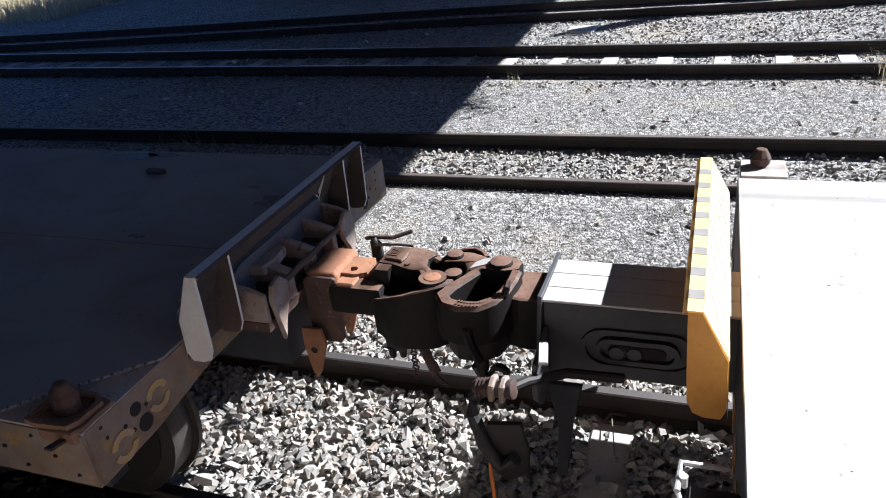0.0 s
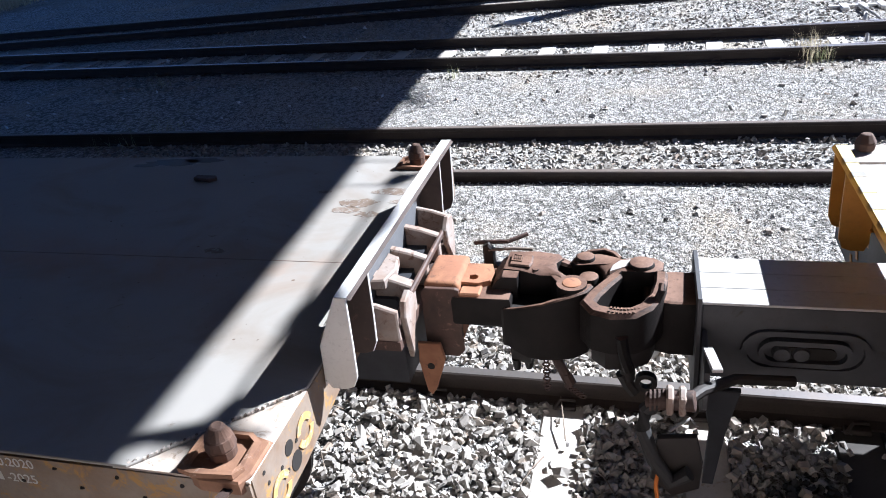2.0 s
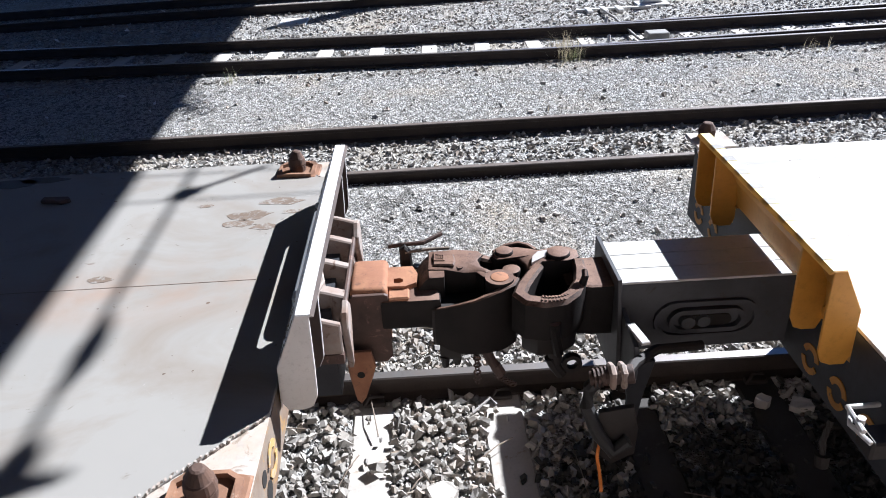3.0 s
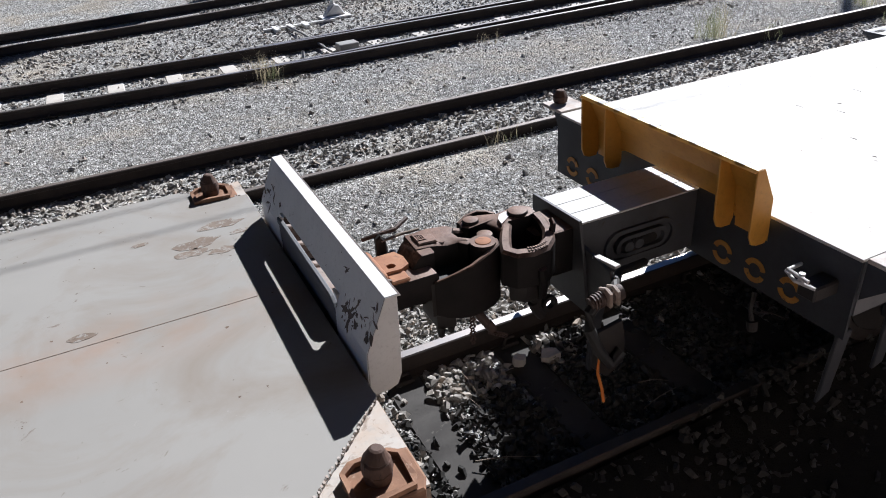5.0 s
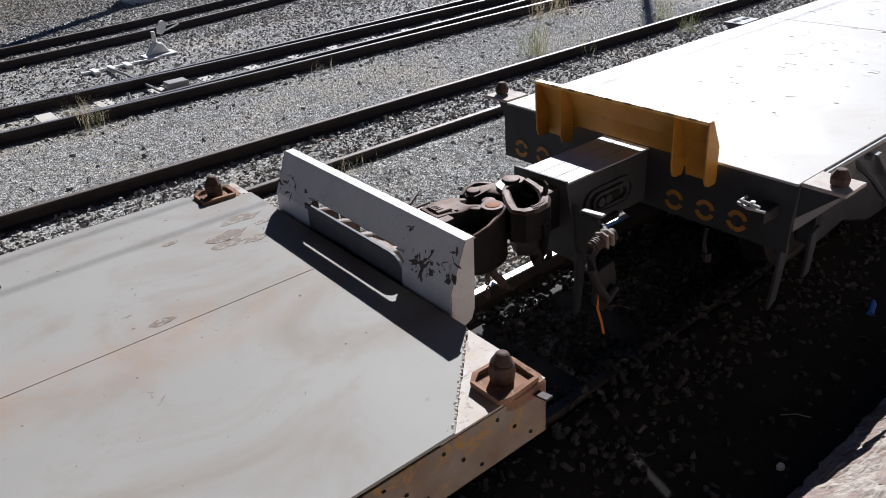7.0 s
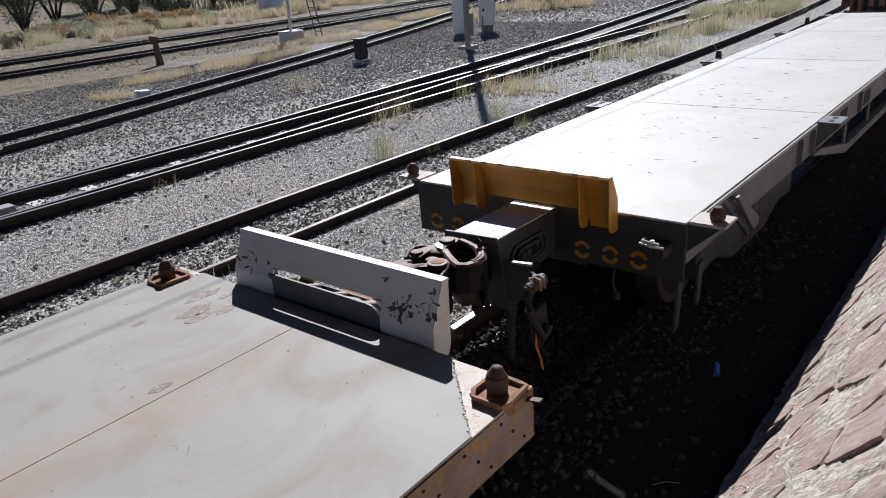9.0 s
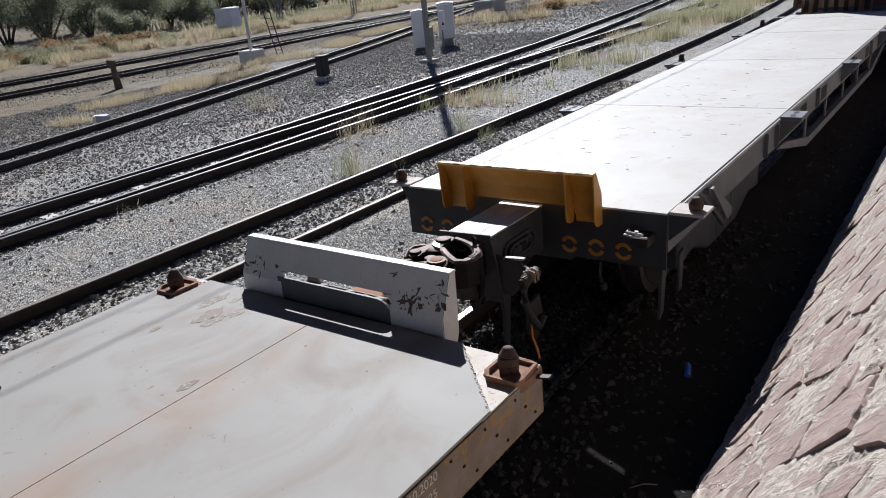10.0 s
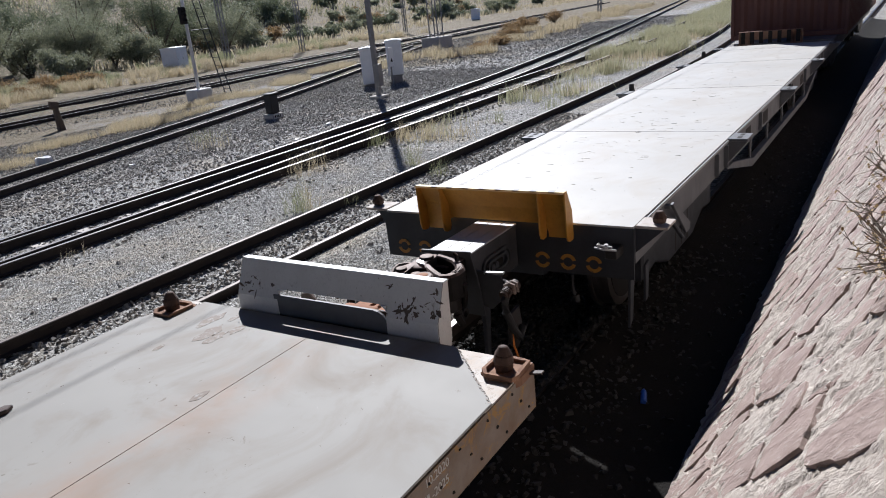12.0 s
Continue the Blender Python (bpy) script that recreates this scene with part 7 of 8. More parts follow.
blades("hillside_scrub_grass", p, np.random.default_rng(26).uniform(0.5, 1.5, len(p)), 0.12, PALE_SCRUB, "dull olive scrub grass on the hillside", 0.5, seed=28)
rnd_b = random.Random(31)
for k in range(17):
    x = 15.0 + k * 1.1 + rnd_b.uniform(-0.5, 0.5)
    y = 43.0 + 0.42 * (x - 17) + rnd_b.uniform(0, 5.5)
    shrub(x, y, rnd_b.uniform(0.6, 1.3), rnd_b.uniform(1.6, 3.2), rnd_b.choice((ORANGE_SCRUB, LEAF_GREY, PALE_SCRUB, PALE_SCRUB)), 1900, 410 + k, "bush", "knee-high dry scrub bush in the grass", leaf=0.075, stems=9, low=0.02)
for k, (x, y, h, w) in enumerate(((23.5, 57.0, 7.5, 9.0), (30.0, 59.5, 7.0, 7.0), (20.0, 63.0, 9.0, 9.0), (36.0, 64.0, 6.0, 8.0), (43.0, 67.5, 7.0, 8.0))):
    shrub(x, y, h, w, LEAF_GREY if k in (1, 3) else LEAF_DARK, 9500, 440 + k, "tree", "dark shady thorn tree at the yard's edge", stems=7, low=0.05, leaf=0.09)
for k in range(90):
    x = rnd_b.uniform(58, 170)
    y = rnd_b.uniform(64, 96) + 0.10 * (x - 66)
    shrub(x, y, rnd_b.uniform(0.9, 2.6), rnd_b.uniform(2.0, 5.5), rnd_b.choice((LEAF_DARK, LEAF_GREY, ORANGE_SCRUB)), 1100, 260 + k, "bush", "low scrub bush on the dry hillside", leaf=0.16, stems=5, low=0.02)
for k in range(34):
    x = rnd_b.uniform(85, 260)
    y = rnd_b.uniform(62, 150) + 0.05 * x
    shrub(x, y, rnd_b.uniform(1.6, 4.5), rnd_b.uniform(3, 8), rnd_b.choice((LEAF_DARK, LEAF_GREY, LEAF_GREY)), 1500, 60 + k, "bush", "low scrub bush on the dry hillside", leaf=0.30, stems=5, low=0.02)
for k, (x, y, h, w) in enumerate(((26.0, 45.0, 0.9, 1.8), (28.5, 46.5, 1.1, 2.4), (24.0, 44.0, 0.7, 1.5), (31.0, 48.0, 0.9, 2.0))):
    shrub(x, y, h, w, ORANGE_SCRUB, 1600, 110 + k, "bush", "dry brown scrub bush in the grass", leaf=0.08, stems=7, low=0.02)
for k, (x, y, h, w) in enumerate(((54.0, 27.0, 1.0, 2.6), (58.0, 28.0, 1.3, 2.8), (62.0, 29.2, 0.9, 2.2), (48.0, 24.0, 0.8, 2.4), (68.0, 29.5, 1.4, 2.4), (41.5, 21.8, 0.6, 2.2), (37.0, 20.5, 0.5, 2.0))):
    shrub(x, y, h, w, ORANGE_SCRUB, 1800, 130 + k, "bush", "orange-brown dry scrub between the tracks", leaf=0.07, stems=8, low=0.02)


def cabinet(x, y, w, d, h, leg, turn, label, doors=2, name="relay_cabinet"):
    th = thing(name, (0, 0, 0), label, "cabinet")
    bm = bmesh.new()
    box(bm, -w / 2, w / 2, -d / 2, d / 2, leg, leg + h, 0.02, 2)
    part("body", bm, CABINET_GREY, th)
    bm = bmesh.new()
    prism(bm, [(-d / 2 - 0.04, leg + h), (d / 2 + 0.04, leg + h), (d / 2 + 0.02, leg + h + 0.05), (0, leg + h + 0.09), (-d / 2 - 0.02, leg + h + 0.05)], "x", -w / 2 - 0.04, w / 2 + 0.04)
    part("roof", bm, CABINET_GREY, th)
    for k in range(doors):
        x0 = -w / 2 + 0.04 + k * (w - 0.06) / doors
        bm = bmesh.new()
        box(bm, x0, x0 + (w - 0.10) / doors, -d / 2 - 0.015, -d / 2 + 0.001, leg + 0.06, leg + h - 0.06, 0.006)
        dr = part("door", bm, CABINET_GREY, th)
        bm = bmesh.new()
        box(bm, x0 + 0.05, x0 + 0.08, -d / 2 - 0.03, -d / 2 - 0.015, leg + h * 0.45, leg + h * 0.55, 0.004)
        part("handle", bm, POST_STEEL, dr)
    for sx in (-1, 1):
        bm = bmesh.new()
        box(bm, sx * (w / 2 - 0.10) - 0.04, sx * (w / 2 - 0.10) + 0.04, -d / 2 + 0.08, d / 2 - 0.08, 0.0, leg - 0.001)
        part("leg", bm, POST_STEEL, th)
    th.matrix_basis = pose(x, y, GROUND_Z, 0, 0, turn)
    return th


cabinet(23.0, 17.7, 0.75, 0.6, 1.28, 0.12, 35, "light grey steel relay cabinet beside the post", 1)
cabinet(24.0, 17.2, 0.85, 0.6, 1.25, 0.32, 35, "light grey relay cabinet on dark legs with a warning plate", 1)
cabinet(37.2, 46.6, 1.75, 1.2, 1.55, 0.15, 25, "pale grey relay cabinet standing in the grass", 2)
cabinet(100.0, 56.0, 1.8, 1.2, 1.5, 0.1, 25, "distant pale cabinet beside the line", 2)
warn = thing("warning_plate", (22.95, 16.62, 0.75), "white plate with a dark warning triangle on the post", "sign")
bm = bmesh.new()
box(bm, 22.80, 23.10, 16.60, 16.63, 0.55, 1.25, 0.004)
part("plate", bm, CABINET_GREY, warn)
bm = bmesh.new()
prism(bm, [(22.87, 0.72), (23.03, 0.72), (22.95, 0.86)], "y", 16.594, 16.599)
part("triangle", bm, HOLE_BLACK, warn)
bm = bmesh.new()
rod(bm, (22.95, 16.65, GROUND_Z), (22.95, 16.65, 1.2), 0.03)
part("post", bm, POST_STEEL, warn)


def pole():
    th = thing("mast", (19.6, 14.85, GROUND_Z), "tall grey steel overhead-line mast", "mast")
    bm = bmesh.new()
    box(bm, 19.53, 19.67, 14.78, 14.92, GROUND_Z, 9.5, 0.012)
    part("post", bm, POST_STEEL, th)
    bm = bmesh.new()
    box(bm, 19.40, 19.62, 14.60, 14.74, 0.25, 0.95, 0.01)
    part("switch_box", bm, POST_STEEL, th)
    bm = bmesh.new()
    box(bm, 19.35, 19.85, 14.62, 15.1, GROUND_Z - 0.2, GROUND_Z + 0.10, 0.02)
    part("footing", bm, CONCRETE, th)
    bm = bmesh.new()
    rod(bm, (19.6, 14.78, 6.0), (19.75, 13.0, 6.1), 0.035)
    part("arm", bm, POST_STEEL, th)
    return th


pole()


def lattice_mast(x, y, h, w, foot=True):
    th = thing("lattice_mast", (x, y, GROUND_Z), "steel lattice overhead-line mast on a concrete foot", "mast")
    for sx in (-1, 1):
        for sy in (-1, 1):
            bm = bmesh.new()
            box(bm, x + sx * w - 0.03, x + sx * w + 0.03, y + sy * w - 0.03, y + sy * w + 0.03, GROUND_Z + 0.1, h)
            part("leg", bm, POST_STEEL, th)
    n = int(h / (w * 3.2))
    bm = bmesh.new()
    for k in range(n):
        z0, z1 = GROUND_Z + 0.2 + k * (h - 0.4) / n, GROUND_Z + 0.2 + (k + 1) * (h - 0.4) / n
        s = 1 if k % 2 else -1
        rod(bm, (x - s * w, y - w, z0), (x + s * w, y - w, z1), 0.016, None, 5)
        rod(bm, (x - s * w, y + w, z0), (x + s * w, y + w, z1), 0.016, None, 5)
        rod(bm, (x - w, y - s * w, z0), (x - w, y + s * w, z1), 0.016, None, 5)
        rod(bm, (x + w, y - s * w, z0), (x + w, y + s * w, z1), 0.016, None, 5)
    part("lacing", bm, POST_STEEL, th)
    if foot:
        bm = bmesh.new()
        box(bm, x - w - 0.5, x + w + 0.5, y - w - 0.4, y + w + 0.4, GROUND_Z - 0.2, GROUND_Z + 0.75, 0.04)
        part("footing", bm, CONCRETE, th)
    return th


lattice_mast(42.4, 26.8, 9.0, 0.32)
for x, y in ((43.0, 47.4), (50.0, 45.6), (72.0, 49.6)):
    lattice_mast(x, y, 9.0, 0.16, False)
lattice_mast(80.0, 29.4, 8.0, 0.16, False)


def signal_mast():
    x, y = 20.3, 24.4
    th = thing("signal_mast", (x, y, GROUND_Z), "white signal mast with black head and ladder", "railway signal")
    bm = bmesh.new()
    rod(bm, (x, y, GROUND_Z), (x + 0.1, y, 6.0), 0.07, 0.06, 12)
    part("post", bm, WHITE_PAINT, th)
    bm = bmesh.new()
    box(bm, x - 0.4, x + 0.4, y - 0.35, y + 0.35, GROUND_Z - 0.2, GROUND_Z + 0.5, 0.03)
    part("footing", bm, WHITE_PAINT, th)
    bm = bmesh.new()
    box(bm, x - 0.32, x - 0.02, y - 0.22, y - 0.08, 2.85, 3.5, 0.03)
    hd = part("signal_head", bm, HOLE_BLACK, th, "black signal head")
    for z in (3.0, 3.18, 3.36):
        bm = bmesh.new()
        ring(bm, circle(x - 0.17, z, 0.075, 14), circle(x - 0.17, z, 0.06, 14), "y", y - 0.30, y - 0.22)
        part("lens_hood", bm, HOLE_BLACK, hd)
    for dy in (0.0, 0.38):
        bm = bmesh.new()
        rod(bm, (x + 1.35, y - 0.4 + dy, GROUND_Z), (x + 0.25, y - 0.2 + dy, 6.0), 0.025, None, 6)
        part("ladder_rail", bm, FRAME_DARK, th)
    for k in range(18):
        f = (k + 1) / 19
        bm = bmesh.new()
        px_, py_, pz_ = x + 1.35 - 1.1 * f, y - 0.4 + 0.2 * f, GROUND_Z + (6.0 - GROUND_Z) * f
        rod(bm, (px_, py_, pz_), (px_, py_ + 0.38, pz_), 0.014, None, 5)
        part("rung", bm, FRAME_DARK, th)
    bm = bmesh.new()
    rod(bm, (x, y, 2.6), (x + 0.95, y - 0.2, 2.6), 0.02, None, 6)
    part("stay", bm, FRAME_DARK, th)


signal_mast()


def near_mast():
    x, y = 6.0, 18.9
    th = thing("mast", (x, y, GROUND_Z), "steel mast on a whitewashed concrete foot", "mast")
    bm = bmesh.new()
    box(bm, x - 0.55, x + 0.5, y - 0.5, y + 0.5, GROUND_Z - 0.2, GROUND_Z + 0.28, 0.03)
    part("footing", bm, WHITE_PAINT, th)
    bm = bmesh.new()
    prism(bm, [(x - 0.42, GROUND_Z + 0.284), (x + 0.36, GROUND_Z + 0.284), (x + 0.22, GROUND_Z + 0.85), (x - 0.28, GROUND_Z + 0.85)], "y", y - 0.3, y + 0.3, 0.03)
    part("plinth", bm, WHITE_PAINT, th)
    for dx in (-0.2, 0.12):
        bm = bmesh.new()
        box(bm, x + dx - 0.04, x + dx + 0.04, y - 0.1, y + 0.1, GROUND_Z + 0.8, 8.0)
        part("post", bm, POST_STEEL, th)


near_mast()


def dwarf_signal():
    x, y = 15.95, 16.1
    th = thing("dwarf_signal", (x, y, GROUND_Z), "black dwarf signal on a pale concrete block", "railway signal")
    bm = bmesh.new()
    box(bm, x - 0.17, x + 0.17, y - 0.14, y + 0.14, GROUND_Z + 0.16, GROUND_Z + 0.72, 0.03)
    part("case", bm, RUBBER, th)
    bm = bmesh.new()
    box(bm, x - 0.19, x + 0.19, y - 0.17, y + 0.17, GROUND_Z + 0.715, GROUND_Z + 0.75, 0.01)
    part("lid", bm, RUBBER, th)
    bm = bmesh.new()
    box(bm, x - 0.24, x + 0.24, y - 0.2, y + 0.2, GROUND_Z - 0.1, GROUND_Z + 0.155, 0.02)
    part("block", bm, CONCRETE, th)
    bm = bmesh.new()
    box(bm, x - 0.20, x + 0.14, y - 0.212, y - 0.2015, GROUND_Z + 0.02, GROUND_Z + 0.15, 0.003)
    plate = part("number_plate", bm, WHITE_PAINT, th, "small white plate")
    for k in range(4):
        bm = bmesh.new()
        box(bm, x - 0.16 + k * 0.07, x - 0.12 + k * 0.07, y - 0.216, y - 0.2125, GROUND_Z + 0.05, GROUND_Z + 0.12)
        part("plate_mark", bm, HOLE_BLACK, plate)


dwarf_signal()


def point_lever():
    """The white switch stand of the turnout with its target disc."""
    x, y, z = 3.95, 12.65, GROUND_Z
    th = thing("switch_stand", (x, y, z), "white-painted switch stand with a round target", "switch stand")
    bm = bmesh.new()
    box(bm, x - 0.28, x + 0.26, y - 0.22, y + 0.12, z - 0.02, z + 0.04, 0.01)
    part("base", bm, WHITE_PAINT, th)
    bm = bmesh.new()
    prism(bm, [(x - 0.20, z + 0.04), (x + 0.18, z + 0.04), (x + 0.08, z + 0.20), (x - 0.02, z + 0.24), (x - 0.10, z + 0.16)], "y", y - 0.10, y + 0.06, 0.02)
    part("housing", bm, WHITE_PAINT, th)
    bm = bmesh.new()
    rod(bm, (x - 0.02, y - 0.02, z + 0.2), (x - 0.02, y - 0.02, z + 0.40), 0.035, 0.03, 10)
    part("spindle", bm, WHITE_PAINT, th)
    bm = bmesh.new()
    rod(bm, (x + 0.13, y - 0.06, z + 0.44), (x + 0.12, y - 0.045, z + 0.445), 0.115, None, 22)
    part("target", bm, WHITE_PAINT, th, "round white target disc")
    bm = bmesh.new()
    tube(bm, [(x + 0.05, y, z + 0.36), (x + 0.25, y + 0.02, z + 0.38), (x + 0.46, y + 0.05, z + 0.43)], 0.014, 8)
    part("lever", bm, WHITE_PAINT, th)
    bm = bmesh.new()
    box(bm, x - 1.35, x - 0.1, y - 0.36, y - 0.30, z + 0.01, z + 0.05, 0.006)
    part("rod_cover", bm, WHITE_PAINT, th)
    for dx in (-1.2, -0.95, -0.7):
        bm = bmesh.new()
        box(bm, x + dx, x + dx + 0.10, y - 0.55, y - 0.22, z + 0.0, z + 0.06, 0.012)
        part("rod_guide", bm, WHITE_PAINT, th)
    bm = bmesh.new()
    tube(bm, [(x - 0.95, y - 0.4, z + 0.06), (x - 0.92, y - 1.2, z + 0.08), (x - 0.90, y - 2.5, z + 0.07)], 0.018, 8)
    part("throw_rod", bm, POST_STEEL, th)
    for yy, xx in ((10.95, 2.75), (9.95, 2.55)):
        bm = bmesh.new()
        tube(bm, [(xx, yy - 0.12, z + 0.05), (xx + 0.02, yy - 0.05, z + 0.20), (xx + 0.06, yy + 0.05, z + 0.10)], 0.022, 8)
        part("crank", bm, WHITE_PAINT, th)
    bm = bmesh.new()
    box(bm, 3.2, 3.5, 10.2, 10.42, z + 0.01, z + 0.12, 0.01)
    part("slide_plate", bm, POST_STEEL, th)


point_lever()

whitened = thing("whitewashed_rail_plate", (-2.3, 13.66, GROUND_Z), "whitewashed joint plate against the rail", "joint plate")
bm = bmesh.new()
box(bm, -2.85, -1.80, 13.56, 13.60, GROUND_Z, GROUND_Z + 0.125, 0.006)
part("plate", bm, WHITE_PAINT, whitened)
slab = thing("concrete_slab", (-2.05, 12.75, GROUND_Z), "whitewashed concrete marker slab on the ballast", "slab")
bm = bmesh.new()
box(bm, -2.32, -1.85, 12.45, 12.95, GROUND_Z - 0.03, GROUND_Z + 0.03, 0.012)
part("slab_body", bm, WHITE_PAINT, slab)
pad = thing("concrete_pad", (23.5, 23.6, GROUND_Z), "flat grey concrete pad between the tracks", "slab", kind="structure")
bm = bmesh.new()
prism(bm, [(18.0, 20.6), (22.6, 22.6), (29.0, 25.0), (28.3, 26.2), (22.0, 24.6), (17.6, 22.0)], "z", GROUND_Z - 0.1, GROUND_Z + 0.02)
part("pad_body", bm, BRIDGE_CONC, pad)
stump = thing("old_post", (14.2, 24.3, GROUND_Z), "short weathered timber post", "post")
bm = bmesh.new()
prism(bm, [(14.08, GROUND_Z), (14.30, GROUND_Z), (14.22, 0.55), (14.26, 0.8), (14.0, 0.84), (14.0, 0.6), (14.1, 0.55)], "y", 24.2, 24.4, 0.02)
part("post_body", bm, BARK, stump)


def litter(x, y, z, size, material, name, label, seed, flat=0.3):
    rnd = random.Random(seed)
    th = thing(name, (x, y, z), label, "litter")
    bm = bmesh.new()
    n = 9
    pts = [(x + size * rnd.uniform(0.6, 1.0) * math.cos(math.tau * k / n), y + size * rnd.uniform(0.5, 0.9) * math.sin(math.tau * k / n)) for k in range(n)]
    prism(bm, pts, "z", z - 0.02, z + size * flat, size * 0.08)
    for v in bm.verts:
        v.co.z += rnd.uniform(-0.2, 0.2) * size * flat
    part("body", bm, material, th)
    return th


litter(-1.47, 2.02, -0.11, 0.10, PLASTIC_WHITE, "plastic_sheet", "torn white plastic lying on the ballast", 1, 0.15)
litter(1.69, 2.83, -0.11, 0.045, CONCRETE, "round_stone", "pale round stone on the ballast", 2, 0.7)
litter(1.88, 2.80, -0.12, 0.075, CONCRETE, "concrete_shard", "flat pale concrete shard on the ballast", 3, 0.3)
litter(0.02, 2.36, -0.12, 0.10, CONCRETE, "concrete_shard", "flat pale concrete shard on the ballast", 9, 0.3)
litter(9.4, 17.2, GROUND_Z + 0.1, 0.22, PLASTIC_WHITE, "plastic_bag", "crumpled white plastic bag on the rail", 4, 0.8)
litter(12.7, 12.2, GROUND_Z + 0.02, 0.08, PLASTIC_WHITE, "plastic_bottle", "white plastic scrap on the ballast", 5, 0.5)
litter(14.8, 13.0, GROUND_Z + 0.02, 0.07, PLASTIC_WHITE, "plastic_cup", "white plastic scrap on the ballast", 6, 0.5)
litter(9.9, 14.6, GROUND_Z + 0.02, 0.10, PLASTIC_WHITE, "paper_scrap", "pale paper scrap on the ballast", 7, 0.3)
litter(2.7, 1.05, -0.13, 0.03, CONCRETE, "paper_scrap", "pale paper scrap in the ditch", 8, 0.3)
bottle = thing("plastic_bottle", (4.35, 1.35, -0.11), "small blue plastic bottle on the ground", "bottle")
bm = bmesh.new()
rod(bm, (4.25, 1.33, -0.125), (4.38, 1.37, -0.125), 0.022, None, 12)
rod(bm, (4.38, 1.37, -0.125), (4.42, 1.382, -0.125), 0.022, 0.010, 12)
part("bottle_body", bm, BLUE_PLASTIC, bottle, smooth=True)
STICK_RND = random.Random(12)
for k in range(34):
    x, y = STICK_RND.uniform(-1.8, 3.4), STICK_RND.uniform(1.1, 3.0)
    a, ln_ = STICK_RND.uniform(0, math.tau), STICK_RND.uniform(0.08, 0.32)
    st_ = thing("stick", (x, y, -0.10), "thin dry stick on the ballast", "stick", "fallen sticks on the ballast")
    bm = bmesh.new()
    p0 = Vector((x, y, -0.115))
    d0 = Vector((math.cos(a), math.sin(a), STICK_RND.uniform(-0.02, 0.12))) * ln_
    tube(bm, [p0, p0 + d0 * 0.5 + Vector((0, 0, 0.015)), p0 + d0], STICK_RND.uniform(0.0025, 0.005), 5, 0.5)
    part("twig", bm, TWIG, st_)
iron = thing("scrap_iron", (0.25, 2.9, -0.1), "bent scrap rod lying on the ballast", "scrap")
bm = bmesh.new()
tube(bm, [(0.20, 2.87, -0.10), (0.30, 2.96, -0.085), (0.33, 2.90, -0.08)], 0.007, 6)
part("rod_body", bm, BRIGHT_WORN, iron)

# dry bushes rooted in the stone slope
for k, (x, z, h, w) in enumerate(((2.75, 1.50, 0.30, 0.62), (3.55, 1.52, 0.30, 0.66), (5.4, 1.55, 0.30, 0.6), (14.5, 1.6, 0.8, 1.3), (16.5, 1.6, 0.9, 1.4))):
    rnd = random.Random(200 + k)
    y = slope_at(z)
    th = thing("dry_shrub", (x, y, z), "leafless brown shrub growing from the stone slope", "shrub", "shrubs on the slope")
    bm = bmesh.new()
    tips = []
    for s in range(16):
        d = Vector((rnd.uniform(-1, 1) * w / 2, rnd.uniform(0.05, 0.6) * w / 2, rnd.uniform(-0.1, 1.0) * h))
        p0 = Vector((x, y - 0.01, z))
        p1, p2 = p0 + d * 0.5 + Vector((0, 0, 0.03)), p0 + d
        tube(bm, [p0, p1, p2], 0.005, 4, 0.35)
        for q in range(7):
            f = rnd.uniform(0.3, 1.0)
            b0 = p0.lerp(p2, f) + Vector((0, 0, 0.02))
            e = Vector((rnd.uniform(-1, 1), rnd.uniform(-1, 1), rnd.uniform(-0.3, 1))).normalized() * rnd.uniform(0.04, 0.14)
            tube(bm, [b0, b0 + e * 0.5, b0 + e], 0.0022, 3, 0.4)
            tips.append(b0 + e)
    part("branch_work", bm, TWIG, th)
    bm = bmesh.new()
    for b1 in tips:
        for q in range(3):
            e = Vector((rnd.uniform(-1, 1), rnd.uniform(-1, 1), rnd.uniform(-1, 1))).normalized() * 0.016
            w_ = e.cross(Vector((0.3, 0.2, 1))).normalized() * 0.006
            bm.faces.new([bm.verts.new(b1), bm.verts.new(b1 + e * 0.5 + w_), bm.verts.new(b1 + e), bm.verts.new(b1 + e * 0.5 - w_)])
    part("foliage", bm, ORANGE_SCRUB, th)


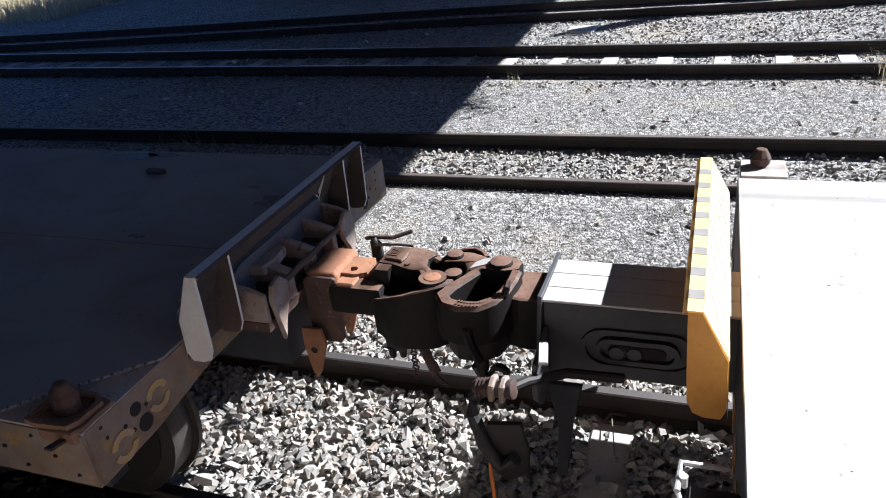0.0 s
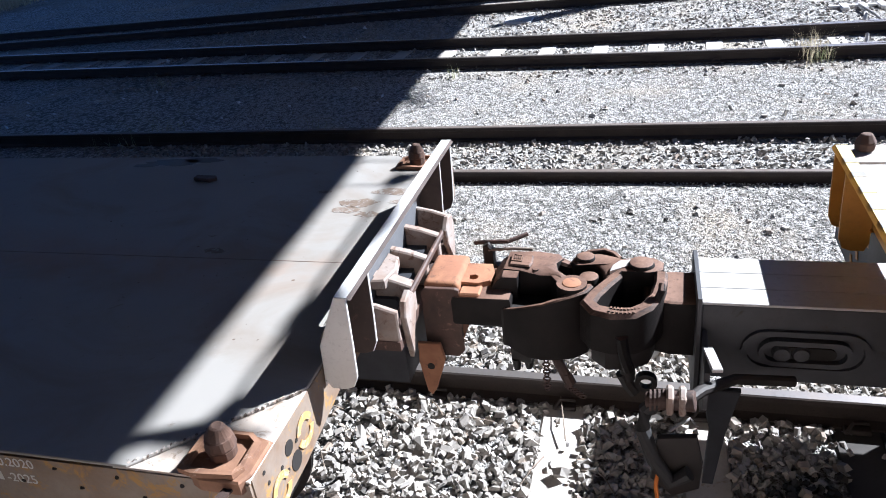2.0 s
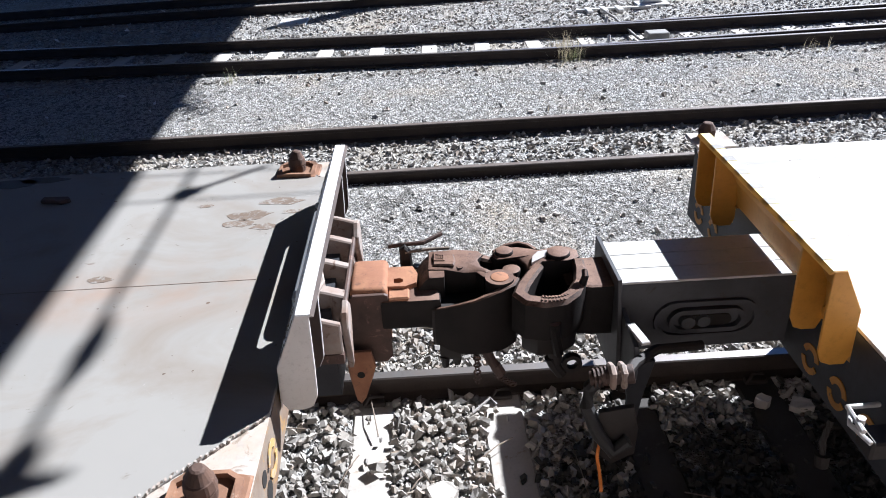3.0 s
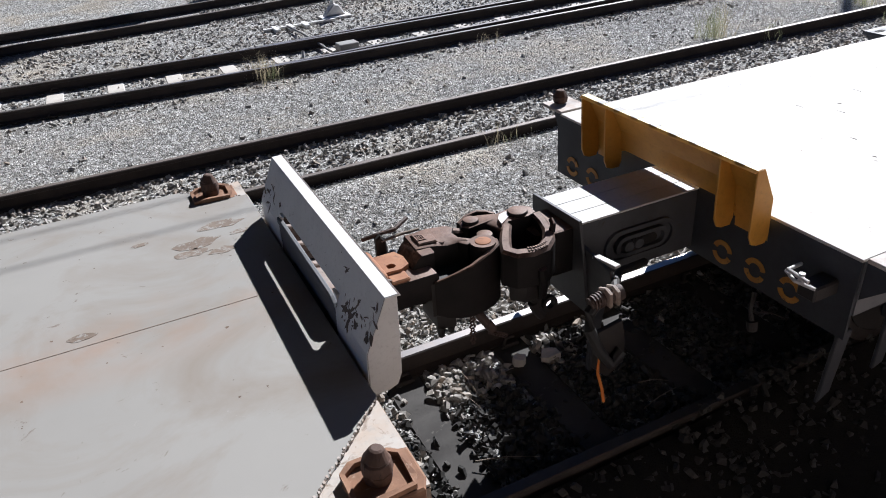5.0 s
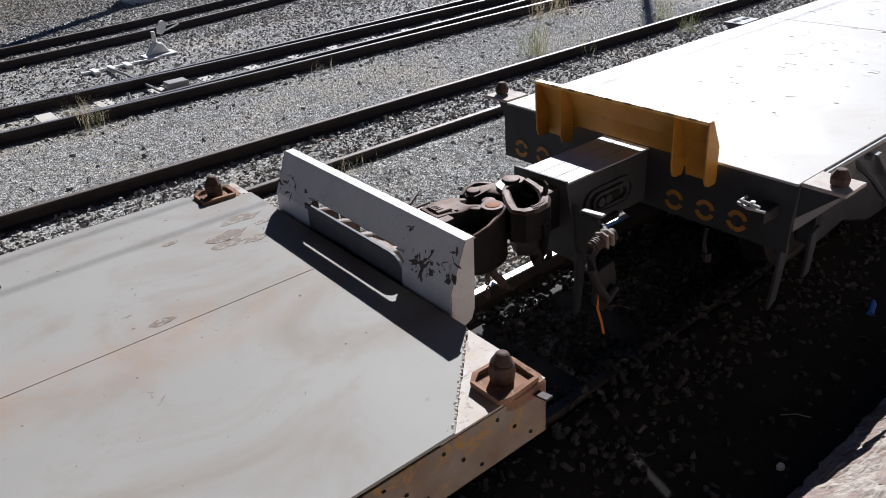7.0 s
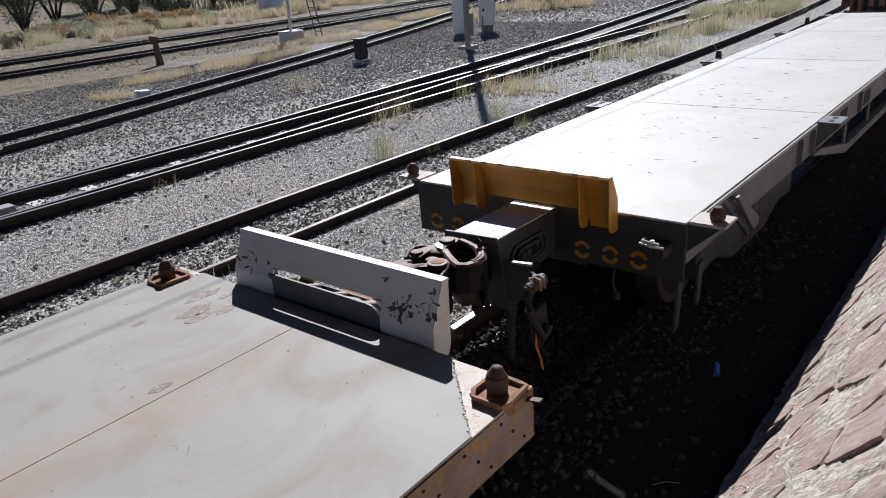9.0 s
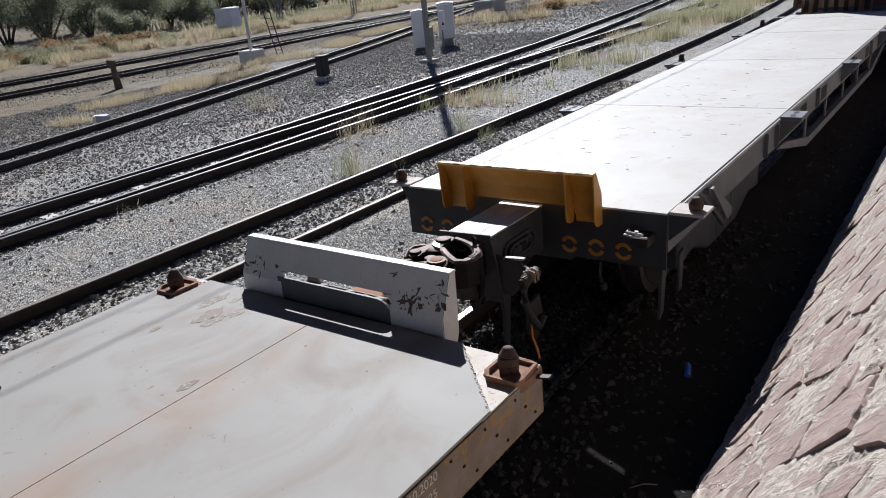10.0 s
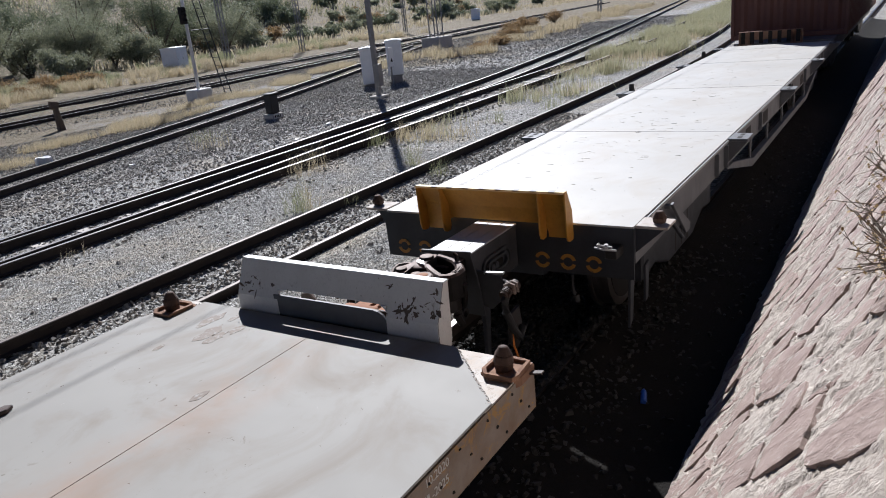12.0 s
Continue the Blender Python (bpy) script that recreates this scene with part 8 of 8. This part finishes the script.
# overhead wire of the siding, its bracket and insulators
def overhead():
    wire_z = 4.985
    k = wire_z - 0.985
    ox, oy = k * SUN.x / SUN.z, k * SUN.y / SUN.z
    for y in (3.37 + oy, 3.70 + oy):
        th = thing("overhead_wire", (0, y, wire_z), "thin dark overhead contact wire", "wire")
        bm = bmesh.new()
        tube(bm, [(-40, y, wire_z), (10, y, wire_z), (60, y, wire_z + 0.05)], 0.0065, 6)
        part("strand", bm, WIRE, th)
    th = thing("wire_bracket", (-1.18 + ox, 2.5 + oy, wire_z), "cantilever bracket with insulators under the bridge", "bracket")
    x = -1.18 + ox
    bm = bmesh.new()
    rod(bm, (x + 0.02, 0.2 + oy, wire_z + 0.02), (x - 0.02, 4.0 + oy, wire_z + 0.02), 0.012, None, 8)
    part("arm", bm, POST_STEEL, th)
    for yy, r, hl in ((1.60, 0.045, 0.10), (2.15, 0.036, 0.19), (3.45, 0.06, 0.06)):
        bm = bmesh.new()
        for q in range(6):
            c = yy + oy + hl * (q - 2.5) / 2.5
            w0, w1 = math.sin(math.pi * (q + 0.35) / 6.4), math.sin(math.pi * (q + 1.1) / 6.4)
            rod(bm, (x, c - hl / 5.2, wire_z), (x, c + hl / 5.2, wire_z), r * w0, r * w1, 14)
        part("insulator", bm, RUBBER, th)
    bm = bmesh.new()
    rod(bm, (x - 0.24, 1.46 + oy, wire_z), (x - 0.02, 1.51 + oy, wire_z), 0.03, 0.062, 10)
    rod(bm, (x - 0.021, 1.51 + oy, wire_z), (x + 0.16, 1.54 + oy, wire_z), 0.062, 0.015, 10)
    part("strut", bm, POST_STEEL, th)
    bm = bmesh.new()
    rod(bm, (x, 3.45 + oy, wire_z + 0.02), (x + 0.35, 3.75 + oy, wire_z), 0.02, None, 6)
    part("steady_arm", bm, POST_STEEL, th)
    bm = bmesh.new()
    rod(bm, (x, 0.3 + oy, wire_z + 0.02), (x - 0.1, 0.3 + oy, 5.5), 0.03, None, 8)
    part("hanger", bm, POST_STEEL, th)


overhead()

# a plant growing from the bridge's edge
hz = 5.5 + 0.16
hx, hy = -2.70 + hz * SUN.x / SUN.z, 8.55 + hz * SUN.y / SUN.z
th = thing("bridge_plant", (hx, hy, 5.5), "leafy plant growing out of the bridge edge", "plant")
bm = bmesh.new()
rnd = random.Random(77)
for s in range(9):
    d = Vector((rnd.uniform(0.05, 0.5), rnd.uniform(-0.6, 0.7), rnd.uniform(-0.1, 0.3)))
    p0 = Vector((hx - 0.15, hy, 5.5))
    tube(bm, [p0, p0 + d * 0.6 + Vector((0, 0, 0.06)), p0 + d], 0.012, 5, 0.3)
    for q in range(9):
        c = p0.lerp(p0 + d, 0.3 + 0.7 * q / 8)
        e = Vector((rnd.uniform(-1, 1), rnd.uniform(-1, 1), rnd.uniform(-0.6, 0.4))).normalized() * 0.14
        w = e.cross(Vector((0, 0, 1))).normalized() * 0.025
        bm.faces.new([bm.verts.new(c), bm.verts.new(c + e * 0.5 + w), bm.verts.new(c + e), bm.verts.new(c + e * 0.5 - w)])
part("fronds", bm, LEAF_DARK, th)


def motions():
    """The whole train rolls slowly along its track."""
    for ob in TRAIN:
        at = ORIGIN[ob.name]
        walk(ob, [(t, pose(at.x + s, at.y, at.z)) for t, s in ROLL])
    times = [0.25 * k for k in range(49)]
    rolled = np.interp(times, [r[0] for r in ROLL], [r[1] for r in ROLL])
    for ws, hub in WHEELSETS:
        walk(ws, [(t, pose(hub.x, hub.y, hub.z, 0, math.degrees(d / 0.42), 0)) for t, d in zip(times, rolled)])


motions()
